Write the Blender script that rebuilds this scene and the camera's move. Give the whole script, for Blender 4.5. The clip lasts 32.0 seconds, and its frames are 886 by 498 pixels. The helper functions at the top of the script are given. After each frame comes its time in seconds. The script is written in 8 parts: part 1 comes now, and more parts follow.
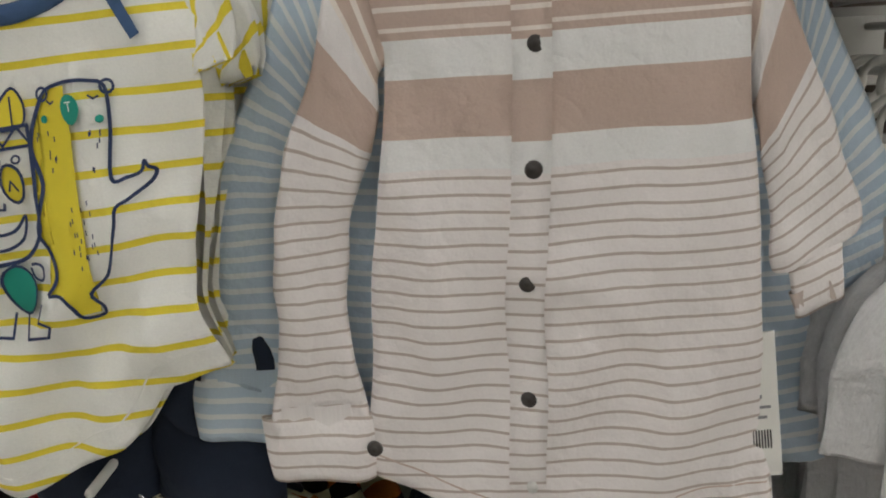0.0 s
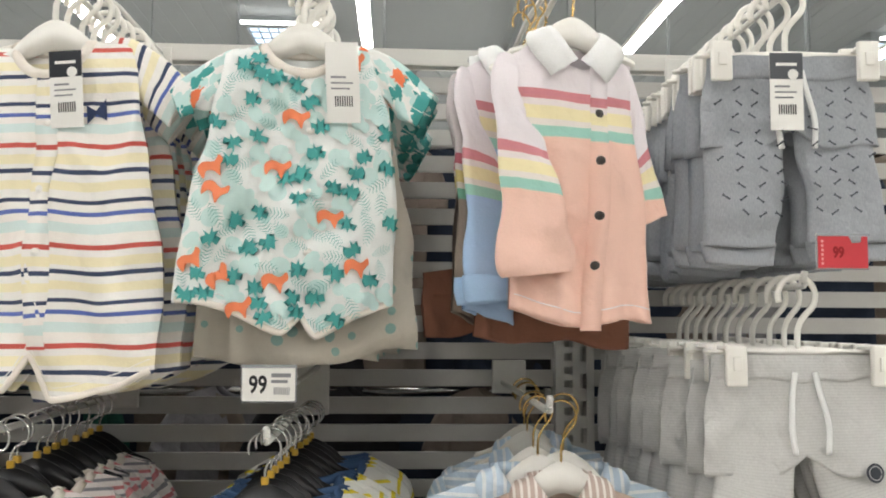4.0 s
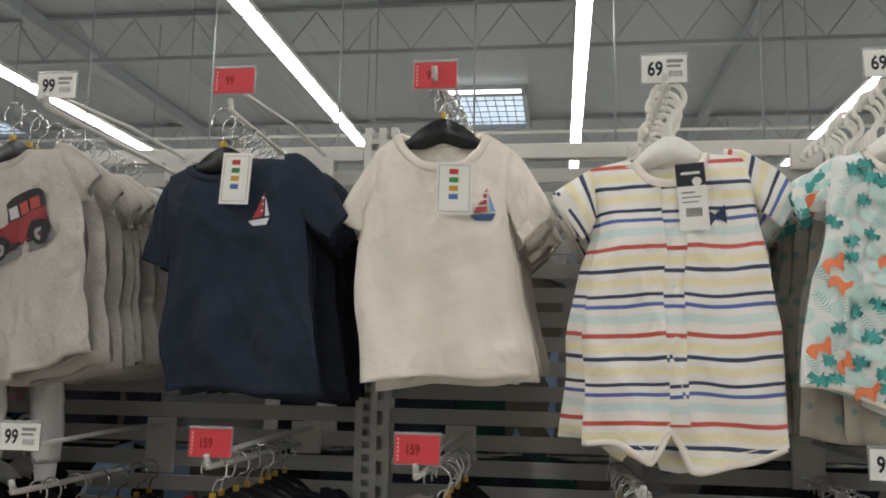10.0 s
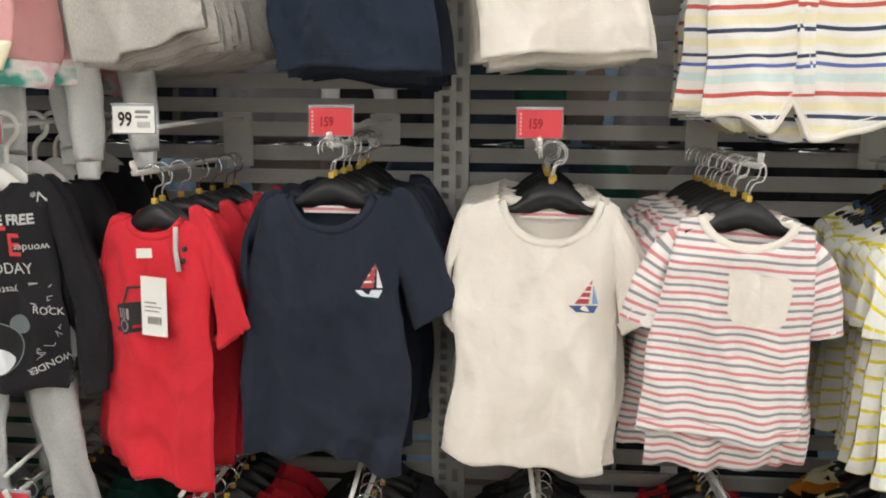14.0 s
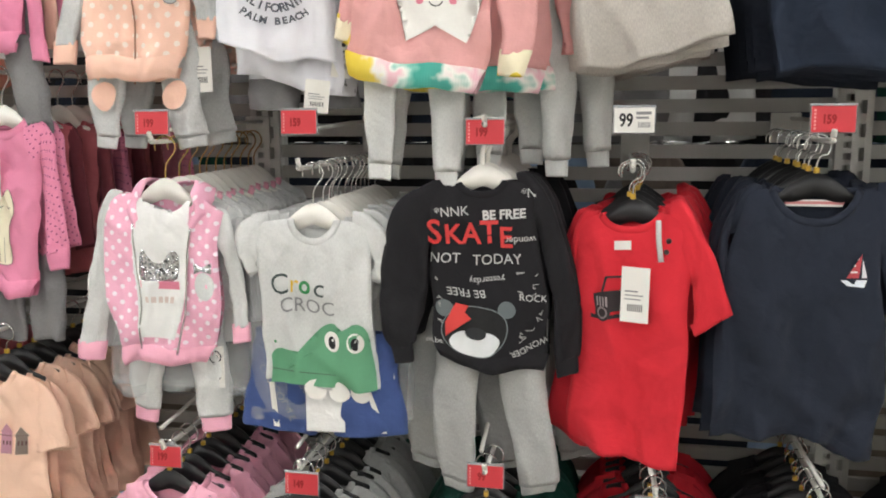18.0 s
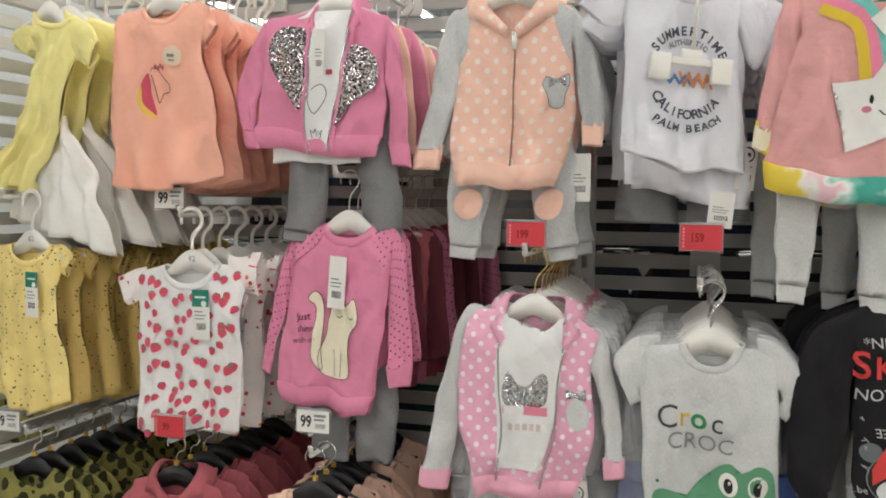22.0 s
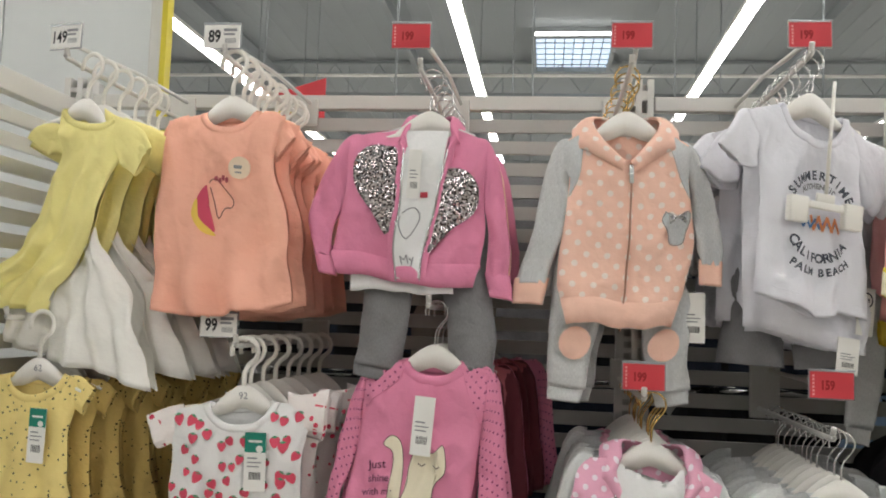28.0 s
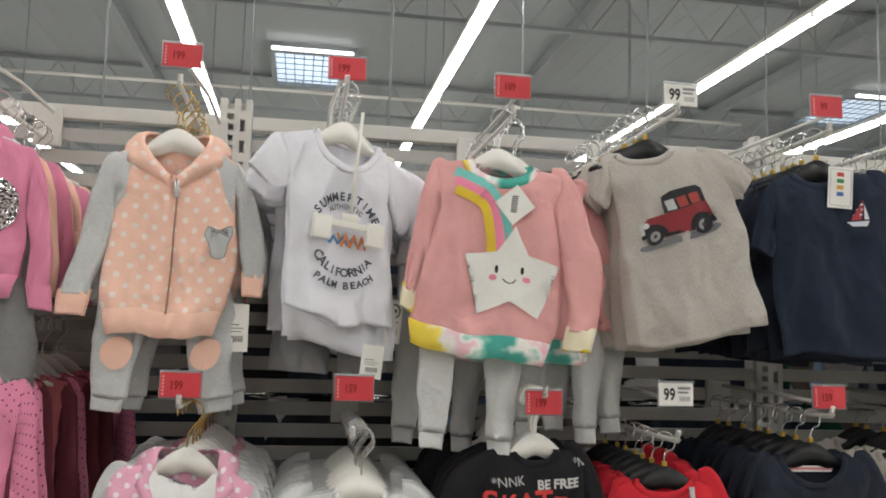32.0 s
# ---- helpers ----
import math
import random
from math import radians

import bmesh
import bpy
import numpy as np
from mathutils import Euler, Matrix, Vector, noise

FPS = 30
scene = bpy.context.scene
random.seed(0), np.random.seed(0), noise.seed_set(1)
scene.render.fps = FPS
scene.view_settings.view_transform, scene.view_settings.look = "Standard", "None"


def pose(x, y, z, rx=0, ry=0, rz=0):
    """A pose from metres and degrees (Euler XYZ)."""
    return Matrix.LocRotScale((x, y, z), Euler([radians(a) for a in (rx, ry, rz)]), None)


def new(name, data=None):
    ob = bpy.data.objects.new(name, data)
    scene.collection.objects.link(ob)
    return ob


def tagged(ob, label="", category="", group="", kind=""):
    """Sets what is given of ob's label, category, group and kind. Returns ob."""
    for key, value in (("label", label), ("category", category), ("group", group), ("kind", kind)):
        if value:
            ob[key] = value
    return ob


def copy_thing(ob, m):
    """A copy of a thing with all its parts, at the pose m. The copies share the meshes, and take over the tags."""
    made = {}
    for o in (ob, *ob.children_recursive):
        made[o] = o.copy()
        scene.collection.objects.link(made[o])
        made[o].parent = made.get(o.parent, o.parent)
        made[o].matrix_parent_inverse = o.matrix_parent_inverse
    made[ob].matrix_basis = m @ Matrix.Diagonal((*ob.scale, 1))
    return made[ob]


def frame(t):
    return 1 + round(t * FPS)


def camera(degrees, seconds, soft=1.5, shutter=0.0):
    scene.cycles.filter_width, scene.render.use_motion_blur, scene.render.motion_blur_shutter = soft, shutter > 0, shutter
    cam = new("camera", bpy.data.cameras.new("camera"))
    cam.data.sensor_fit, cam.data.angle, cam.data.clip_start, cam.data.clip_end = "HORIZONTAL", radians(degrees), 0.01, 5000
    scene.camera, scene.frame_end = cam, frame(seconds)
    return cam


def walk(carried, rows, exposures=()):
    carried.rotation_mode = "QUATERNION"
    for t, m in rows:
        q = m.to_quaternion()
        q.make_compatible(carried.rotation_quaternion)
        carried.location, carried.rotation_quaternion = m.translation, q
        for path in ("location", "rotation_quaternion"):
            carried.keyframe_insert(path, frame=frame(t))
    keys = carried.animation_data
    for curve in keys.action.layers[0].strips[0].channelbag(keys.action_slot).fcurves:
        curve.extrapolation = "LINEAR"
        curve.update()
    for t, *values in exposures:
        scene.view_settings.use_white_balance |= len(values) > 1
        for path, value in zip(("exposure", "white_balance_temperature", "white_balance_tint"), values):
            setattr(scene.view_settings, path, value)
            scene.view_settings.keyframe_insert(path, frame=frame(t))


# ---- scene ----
cam = camera(54.8, 32.0, soft=1.9)
METRES, EYE, TILT, LEAN, TURN = 4.06, 1.35, -22.6, 1.0, 0.0
ROWS = [
    (0.0, 0.0118, 0.0061, -0.0247, 4.85, 9.50, -0.36),
    (0.5, 0.0030, -0.0140, -0.0061, -1.70, 1.96, 0.51),
    (1.0, -0.0076, -0.0359, -0.0101, -6.89, 0.61, 1.87),
    (1.5, 0.0014, -0.0629, -0.0145, -2.60, 0.97, 0.61),
    (2.0, 0.0019, -0.0898, -0.0147, -0.16, 3.06, -0.43),
    (2.5, -0.0003, -0.1065, -0.0123, 0.28, 8.81, -0.98),
    (3.0, -0.0129, -0.1201, -0.0091, -2.18, 14.7, -0.44),
    (3.5, -0.0271, -0.1342, -0.0054, -3.3, 20.22, 0.2),
    (4.0, -0.0356, -0.1441, 0.0003, -3.51, 27.06, -0.01),
    (4.5, -0.039, -0.1475, 0.0032, -3.89, 30.2, -0.37),
    (6.5, -0.0574, -0.1467, 0.0032, -3.72, 31.97, -1.67),
    (7.0, -0.0641, -0.1492, 0.0014, -2.08, 31.99, -2.75),
    (7.5, -0.0727, -0.152, 0.0005, -1.8, 32.04, -2.93),
    (8.0, -0.0866, -0.1583, 0.0014, 5.91, 32.17, -7.6),
    (8.5, -0.0972, -0.167, -0.0045, 8.48, 32.99, -7.86),
    (9.0, -0.1125, -0.1826, -0.0113, 8.32, 32.23, -7.32),
    (9.5, -0.1525, -0.1883, -0.0128, 7.73, 31.67, -6.57),
    (10.0, -0.1872, -0.1823, -0.0122, 6.32, 30.58, -4.94),
    (10.5, -0.1957, -0.18, -0.0108, 5.51, 30.56, -4.86),
    (11.0, -0.1973, -0.1769, -0.0102, 4.78, 30.47, -4.56),
    (11.5, -0.1998, -0.1769, -0.012, 4.53, 30.23, -4.42),
    (12.0, -0.2007, -0.1718, -0.0148, 5.43, 25.39, -4.68),
    (12.5, -0.2162, -0.1766, -0.0243, 5.24, 19.2, -3.8),
    (13.0, -0.2315, -0.1827, -0.0334, 4.63, 15.37, -3.33),
    (13.5, -0.2387, -0.1818, -0.0352, 3.84, 13.09, -3.42),
    (15.5, -0.2685, -0.2009, -0.0472, 5.91, 12.8, -3.22),
    (16.0, -0.2789, -0.2198, -0.0524, 5.82, 12.77, -3.68),
    (16.5, -0.3107, -0.2346, -0.0566, 7.55, 12.95, -4.01),
    (17.0, -0.359, -0.2411, -0.0632, 7.35, 13.13, -3.66),
    (17.5, -0.3835, -0.2384, -0.0634, 7.84, 13.06, -3.99),
    (18.0, -0.4008, -0.2226, -0.0578, 10.47, 12.75, -4.87),
    (18.5, -0.4317, -0.2063, -0.0534, 11.67, 12.09, -5.59),
    (19.0, -0.4622, -0.2133, -0.0553, 9.22, 12.69, -5.09),
    (19.5, -0.4798, -0.2202, -0.0565, 7.61, 12.87, -4.61),
    (20.0, -0.4909, -0.2198, -0.055, 6.4, 12.89, -4.33),
    (20.5, -0.5026, -0.2165, -0.0543, 6.89, 12.78, -4.5),
    (21.0, -0.5095, -0.2139, -0.0504, 13.07, 13.09, -6.26),
    (21.5, -0.5317, -0.2194, -0.0528, 12.76, 15.94, -6.8),
    (22.0, -0.5442, -0.2219, -0.049, 14.85, 18.1, -7.68),
    (22.5, -0.5522, -0.2246, -0.0457, 19.72, 17.91, -10.52),
    (23.0, -0.5529, -0.2292, -0.0437, 19.43, 20.93, -11.05),
    (23.5, -0.5526, -0.2296, -0.0428, 18.42, 24.28, -11.05),
    (24.0, -0.5524, -0.2277, -0.0423, 17.5, 25.38, -10.7),
    (24.5, -0.5526, -0.2255, -0.0415, 16.77, 25.4, -10.3),
    (25.0, -0.5613, -0.226, -0.0433, 15.56, 25.48, -9.74),
    (25.5, -0.5741, -0.2195, -0.0408, 14.06, 25.74, -8.98),
    (27.5, -0.6707, -0.2108, -0.0383, 5.93, 26.89, -5.86),
    (28.0, -0.6554, -0.2161, -0.0413, 5.14, 26.82, -5.48),
    (28.5, -0.6358, -0.2197, -0.0419, 1.8, 27.08, -3.6),
    (29.0, -0.6235, -0.2212, -0.0417, -0.51, 27.13, -2.36),
    (29.5, -0.6151, -0.2231, -0.0422, -0.95, 26.96, -2.21),
    (30.0, -0.6019, -0.2263, -0.0442, -1.55, 26.97, -1.99),
    (30.5, -0.5917, -0.2292, -0.0441, -3.56, 27.11, -1.16),
    (31.0, -0.5801, -0.2328, -0.0448, -6.61, 27.62, -0.06),
    (31.5, -0.5717, -0.2341, -0.0462, -8.58, 28.45, 0.76),
    (32.0, -0.5677, -0.2342, -0.0467, -9.85, 28.42, 1.22),
]
EXPOSURES = [(0.0, -0.1), (1.0, -0.1), (2.0, 0.0), (3.0, 0.3), (4.0, 0.68), (4.5, 0.65), (6.5, 0.25), (8.0, 0.1), (9.0, 0.03), (11.0, 0.2), (12.0, 0.55), (13.5, 0.95), (17.0, 0.95), (20.0, 0.78), (21.0, 0.65), (23.0, 0.3), (25.5, 0.25), (28.0, 0.25), (32.0, 0.28)]
walk(cam, [(t, pose(0, 0, EYE, TILT, LEAN, TURN) @ pose(METRES * x, METRES * y, METRES * z, 90 + pitch, roll, yaw)) for t, x, y, z, yaw, pitch, roll in ROWS],
     exposures=EXPOSURES)

# ---- world and light ----
world = bpy.data.worlds.new("store_air")
scene.world = world
world.use_nodes = True
world.node_tree.nodes["Background"].inputs[0].default_value = (0.75, 0.82, 0.95, 1)
world.node_tree.nodes["Background"].inputs[1].default_value = 0.02
TUBE_POWER = 16.4


# ---- node helpers and materials ----
class Nodes:
    def __init__(self, name):
        self.m = bpy.data.materials.new(name)
        self.m.use_nodes = True
        self.t = self.m.node_tree
        self.b = self.t.nodes["Principled BSDF"]

    def node(self, kind, **values):
        n = self.t.nodes.new(kind)
        for k, v in values.items():
            n.inputs[k].default_value = v
        return n

    def put(self, value, socket):
        if hasattr(value, "links"):
            self.t.links.new(value, socket)
        else:
            socket.default_value = value

    def math(self, op, a, b=0.0):
        n = self.t.nodes.new("ShaderNodeMath")
        n.operation = op
        self.put(a, n.inputs[0])
        self.put(b, n.inputs[1])
        return n.outputs[0]

    def mix(self, f, a, b):
        n = self.t.nodes.new("ShaderNodeMix")
        n.data_type = "RGBA"
        self.put(f, n.inputs[0])
        self.put(a, n.inputs[6])
        self.put(b, n.inputs[7])
        return n.outputs[2]

    def noise(self, vec, scale, detail=2.0, rough=0.5):
        n = self.node("ShaderNodeTexNoise", Scale=scale, Detail=detail, Roughness=rough)
        self.put(vec, n.inputs["Vector"])
        return n.outputs[0]

    def ramp(self, f, stops, mode="LINEAR"):
        n = self.t.nodes.new("ShaderNodeValToRGB")
        r = n.color_ramp
        r.interpolation = mode
        while len(r.elements) < len(stops):
            r.elements.new(0.5)
        for e, (p, c) in zip(r.elements, stops):
            e.position, e.color = p, c
        self.put(f, n.inputs[0])
        return n.outputs[0]

    def bump(self, h, strength, dist):
        n = self.node("ShaderNodeBump", Strength=strength, Distance=dist)
        self.put(h, n.inputs["Height"])
        self.t.links.new(n.outputs[0], self.b.inputs["Normal"])

    def uv(self):
        n = self.t.nodes.new("ShaderNodeUVMap")
        s = self.t.nodes.new("ShaderNodeSeparateXYZ")
        self.t.links.new(n.outputs[0], s.inputs[0])
        return n.outputs[0], s.outputs[0], s.outputs[1]

    def place(self):
        return self.t.nodes.new("ShaderNodeTexCoord").outputs["Object"]


def rgb(h):
    """A hex colour as a linear one."""
    c = [int(h[i:i + 2], 16) / 255 for i in (0, 2, 4)]
    return tuple(v / 12.92 if v <= 0.04045 else ((v + 0.055) / 1.055) ** 2.4 for v in c) + (1.0,)


def stripes(*bands):
    """bands: (share of the repeat, colour) from the top of the repeat down."""
    out, p = [], 0.0
    for share, col in bands:
        out.append((p, rgb(col)))
        p += share
    return out


def fabric(name, base, bands=None, period=0.05, phase=0.0, cut=None, dots=None, flecks=None, heather=0.0, clear=0.0,
           rough=0.9, weave=900.0, sheen=0.03, wavy=0.0015, crease_depth=0.42):
    """Cloth. bands: stripes that repeat down the cloth; cut: (height, bands above, repeat above); dots: (spacing, radius, colour);
    flecks: (size, share, colour)."""
    n = Nodes(name)
    uv, u, v = n.uv()
    col = rgb(base)
    if bands:
        w = n.math("MULTIPLY", n.math("SUBTRACT", n.noise(uv, 9.0, 2.0), 0.5), wavy * 2)
        h = n.math("ADD", n.math("MULTIPLY", v, -1.0), w)
        f = n.math("FRACT", n.math("ADD", n.math("DIVIDE", h, period), phase + 20.0))
        col = n.ramp(f, bands, "CONSTANT")
        if cut:
            g = n.math("DIVIDE", h, cut[2])
            col = n.mix(n.math("GREATER_THAN", h, cut[0]), n.ramp(g, cut[1], "CONSTANT"), col)
    if dots:
        step, r, dc = dots
        a = n.math("DIVIDE", u, step)
        b = n.math("DIVIDE", v, step * 0.5)
        row = n.math("FLOOR", n.math("ADD", b, 40.0))
        shift = n.math("MULTIPLY", n.math("MODULO", row, 2.0), 0.5)
        x = n.math("SUBTRACT", n.math("FRACT", n.math("ADD", n.math("ADD", a, shift), 40.0)), 0.5)
        y = n.math("MULTIPLY", n.math("SUBTRACT", n.math("FRACT", n.math("ADD", b, 40.0)), 0.5), 0.5)
        d = n.math("SQRT", n.math("ADD", n.math("MULTIPLY", x, x), n.math("MULTIPLY", y, y)))
        col = n.mix(n.math("LESS_THAN", d, r / step), col, rgb(dc))
    if flecks:
        vo = n.t.nodes.new("ShaderNodeTexVoronoi")
        vo.inputs["Scale"].default_value = 1.0 / flecks[0]
        n.t.links.new(uv, vo.inputs["Vector"])
        col = n.mix(n.math("LESS_THAN", vo.outputs["Distance"], flecks[1]), col, rgb(flecks[2]))
    big = n.noise(uv, 14.0, 3.0)
    fine = n.noise(uv, weave * 0.6, 2.0, 0.7)
    if heather:
        streak = n.t.nodes.new("ShaderNodeMapping")
        streak.inputs["Scale"].default_value = (700, 160, 1)
        n.t.links.new(uv, streak.inputs["Vector"])
        hh = n.ramp(n.noise(streak.outputs[0], 1.0, 2.0), [(0.3, (0, 0, 0, 1)), (0.7, (1, 1, 1, 1))])
        col = n.mix(n.math("MULTIPLY", hh, heather), col, (0.12, 0.12, 0.12, 1))
    shade = n.math("ADD", n.math("MULTIPLY", big, 0.16), n.math("MULTIPLY", fine, 0.16))
    hsv = n.node("ShaderNodeHueSaturation")
    n.put(n.math("ADD", shade, 0.84), hsv.inputs["Value"])
    n.put(col, hsv.inputs["Color"])
    n.t.links.new(hsv.outputs[0], n.b.inputs["Base Color"])
    n.b.inputs["Roughness"].default_value = rough
    n.b.inputs["Sheen Weight"].default_value = sheen
    n.b.inputs["Sheen Roughness"].default_value = 0.5
    n.b.inputs["Specular IOR Level"].default_value = 0.2
    if clear:
        n.b.inputs["Alpha"].default_value = 1.0 - clear
    crease = n.noise(uv, 45.0, 3.0, 0.6)
    ridge = n.math("ABSOLUTE", n.math("SUBTRACT", n.noise(uv, 22.0, 2.0, 0.5), 0.5))
    n.bump(n.math("ADD", n.math("ADD", n.math("MULTIPLY", fine, 0.1), crease), n.math("MULTIPLY", ridge, -2.2)), crease_depth, 0.005)
    return n.m


def plain(name, base, rough=0.5, metal=0.0, wear=0.08, scale=30.0, bump=0.15, emit=0.0, trans=0.0, alpha=1.0):
    n = Nodes(name)
    p = n.place()
    a = n.noise(p, scale, 4.0, 0.6)
    b = n.noise(p, scale * 12, 2.0)
    hsv = n.node("ShaderNodeHueSaturation", Color=rgb(base))
    n.put(n.math("ADD", n.math("MULTIPLY", n.math("ADD", a, n.math("MULTIPLY", b, 0.5)), wear), 1.0 - wear * 0.75), hsv.inputs["Value"])
    n.t.links.new(hsv.outputs[0], n.b.inputs["Base Color"])
    n.put(n.math("ADD", n.math("MULTIPLY", a, 0.2), rough - 0.1), n.b.inputs["Roughness"])
    n.b.inputs["Metallic"].default_value = metal
    n.b.inputs["Transmission Weight"].default_value = trans
    n.b.inputs["Alpha"].default_value = alpha
    if emit:
        n.b.inputs["Emission Color"].default_value = rgb(base)
        n.b.inputs["Emission Strength"].default_value = emit
    n.bump(n.math("ADD", a, n.math("MULTIPLY", b, 0.3)), bump, 0.002)
    return n.m


def ink(base, rough=0.75):
    key = "ink_" + base
    return bpy.data.materials.get(key) or plain(key, base, rough, wear=0.1, scale=120, bump=0.05)


def sequins(name, a, b):
    n = Nodes(name)
    uv, u, v = n.uv()
    vo = n.t.nodes.new("ShaderNodeTexVoronoi")
    vo.inputs["Scale"].default_value = 190.0
    vo.inputs["Randomness"].default_value = 0.55
    n.t.links.new(uv, vo.inputs["Vector"])
    n.put(n.mix(n.math("GREATER_THAN", n.noise(uv, 260.0, 1.0), 0.53), rgb(a), rgb(b)), n.b.inputs["Base Color"])
    nm = n.t.nodes.new("ShaderNodeVectorMath")
    nm.operation = "MULTIPLY_ADD"
    n.t.links.new(vo.outputs["Color"], nm.inputs[0])
    nm.inputs[1].default_value = (1.1, 0.0, 1.1)
    nm.inputs[2].default_value = (-0.55, 0.0, -0.55)
    geo = n.t.nodes.new("ShaderNodeNewGeometry")
    add = n.t.nodes.new("ShaderNodeVectorMath")
    n.t.links.new(geo.outputs["Normal"], add.inputs[0])
    n.t.links.new(nm.outputs[0], add.inputs[1])
    nn = n.t.nodes.new("ShaderNodeVectorMath")
    nn.operation = "NORMALIZE"
    n.t.links.new(add.outputs[0], nn.inputs[0])
    n.t.links.new(nn.outputs[0], n.b.inputs["Normal"])
    n.b.inputs["Metallic"].default_value = 0.95
    n.b.inputs["Roughness"].default_value = 0.2
    return n.m


STEEL = plain("rack_paint", "d3d1cb", 0.45, wear=0.14, scale=18)
# same paint as the rails, darkened for the shade behind the clothes
STEEL_SHADED = plain("rack_paint_shaded", "b6b4af", 0.5, wear=0.16, scale=18)
STEEL_DARK = plain("rack_paint_inner", "6e6c68", 0.6, wear=0.2)
CHROME = plain("chrome", "d4d4d2", 0.18, 1.0, wear=0.1)
GOLD = plain("brass_wire", "c8a768", 0.25, 1.0, wear=0.15)
WIRE_WHITE = plain("white_powder_coat", "dcdad4", 0.4, wear=0.08)
PLASTIC_WHITE = plain("white_hanger_plastic", "f1eee6", 0.35, wear=0.06)
PLASTIC_BLACK = plain("black_hanger_plastic", "1d1d1f", 0.35, wear=0.2)
PLASTIC_CLEAR = plain("clear_plastic", "d9dde0", 0.1, wear=0.02, alpha=0.35)
BAG_M = plain("clear_bag_film", "e4e8ea", 0.16, wear=0.02, scale=40, bump=1.0, alpha=0.22)
CARD = plain("white_card", "eeece6", 0.55, wear=0.04)
CARD_RED = plain("red_card", "d23c45", 0.45, wear=0.1)
CARD_TEAL = plain("teal_card", "12806c", 0.5, wear=0.06)
BLACK_INK = ink("1c1c1e")
GREY_INK = ink("8d8d8f")
FLOOR_M = plain("floor_tile", "c6c2bb", 0.3, wear=0.2, scale=3)
CEIL_M = plain("dark_ceiling_deck", "8f9495", 0.8, wear=0.12, scale=2)
TRUSS_M = plain("ceiling_steel", "858a8b", 0.6, wear=0.25, scale=4)
WALL_M = plain("white_wall", "d9dcda", 0.6, wear=0.06, scale=2)
YELLOW_M = plain("yellow_trim", "e2cf3a", 0.5)
LIGHT_M = plain("tube_light", "f9f7f4", 0.5, wear=0.0, bump=0.0, emit=TUBE_POWER)
LAMP_M = plain("far_tube_light", "f9f7f4", 0.5, wear=0.0, bump=0.0, emit=3.0)
SKY_M = plain("skylight_glow", "d6e8fb", 0.5, wear=0.0, bump=0.0, emit=0.75)
ZIP_M = plain("zip_teeth", "b98a76", 0.35, 0.6)
MARKER = plain("yellow_marker", "c9a23c", 0.4)
BUTTON_M = plain("dark_button", "3a3430", 0.35, wear=0.3, scale=200)


# ---- mesh helpers ----
def part(name, bm, material, parent=None, label="", smooth=True):
    """Links a bmesh as one mesh object under a thing or a part."""
    me = bpy.data.meshes.new(name)
    bm.to_mesh(me)
    bm.free()
    me.materials.append(material)
    if smooth:
        me.shade_smooth()
    ob = new(name, me)
    ob.parent = parent
    return tagged(ob, label)


def thing(name, label, category, group="", kind="", m=None):
    ob = new(name)
    ob.empty_display_size = 0.02
    ob.matrix_world = m or Matrix()
    return tagged(ob, label, category, group, kind)


def box(bm, x0, x1, y0, y1, z0, z1, bevel=0.0):
    vs = [bm.verts.new((x, y, z)) for x in (x0, x1) for y in (y0, y1) for z in (z0, z1)]
    fs = [bm.faces.new([vs[i] for i in q]) for q in ((0, 1, 3, 2), (4, 6, 7, 5), (0, 4, 5, 1), (2, 3, 7, 6), (0, 2, 6, 4), (1, 5, 7, 3))]
    if bevel:
        es = {e for f in fs for e in f.edges}
        bmesh.ops.bevel(bm, geom=list(es), offset=bevel, segments=2, affect="EDGES", profile=0.6)
    return bm


def boxes(*rows, bevel=0.0):
    bm = bmesh.new()
    for r in rows:
        box(bm, *r, bevel=bevel)
    return bm


def tube(bm, pts, r, seg=8, flat=1.0, cap=True):
    """A rod of round section along points."""
    pts = [Vector(p) for p in pts]
    rings = []
    for i, p in enumerate(pts):
        t = (pts[min(i + 1, len(pts) - 1)] - pts[max(i - 1, 0)]).normalized()
        side = Vector((0, 1, 0)) if abs(t.y) < 0.9 else Vector((1, 0, 0))
        a = t.cross(side).normalized()
        b = t.cross(a).normalized()
        rr = r[i] if isinstance(r, (list, tuple)) else r
        rings.append([bm.verts.new(p + a * rr * math.cos(2 * math.pi * k / seg) + b * rr * flat * math.sin(2 * math.pi * k / seg)) for k in range(seg)])
    for q, s in zip(rings, rings[1:]):
        for k in range(seg):
            bm.faces.new((q[k], q[(k + 1) % seg], s[(k + 1) % seg], s[k]))
    if cap:
        bm.faces.new(rings[0][::-1])
        bm.faces.new(rings[-1])
    return bm


def lerp_list(table, x):
    if x <= table[0][0]:
        return table[0][1]
    for (a, p), (b, q) in zip(table, table[1:]):
        if x <= b:
            s = (x - a) / (b - a)
            s = s * s * (3 - 2 * s) * 0.5 + s * 0.5
            return p + (q - p) * s
    return table[-1][1]


def smooth_line(pts, per=6):
    """A Catmull-Rom line through tuples of any length."""
    out = []
    p = [pts[0]] + list(pts) + [pts[-1]]
    for i in range(1, len(p) - 2):
        for k in range(per):
            t = k / per
            out.append(tuple(0.5 * (2 * b + (c - a) * t + (2 * a - 5 * b + 4 * c - d) * t * t + (3 * b - a - 3 * c + d) * t ** 3)
                             for a, b, c, d in zip(p[i - 1], p[i], p[i + 1], p[i + 2])))
    out.append(tuple(pts[-1]))
    return out


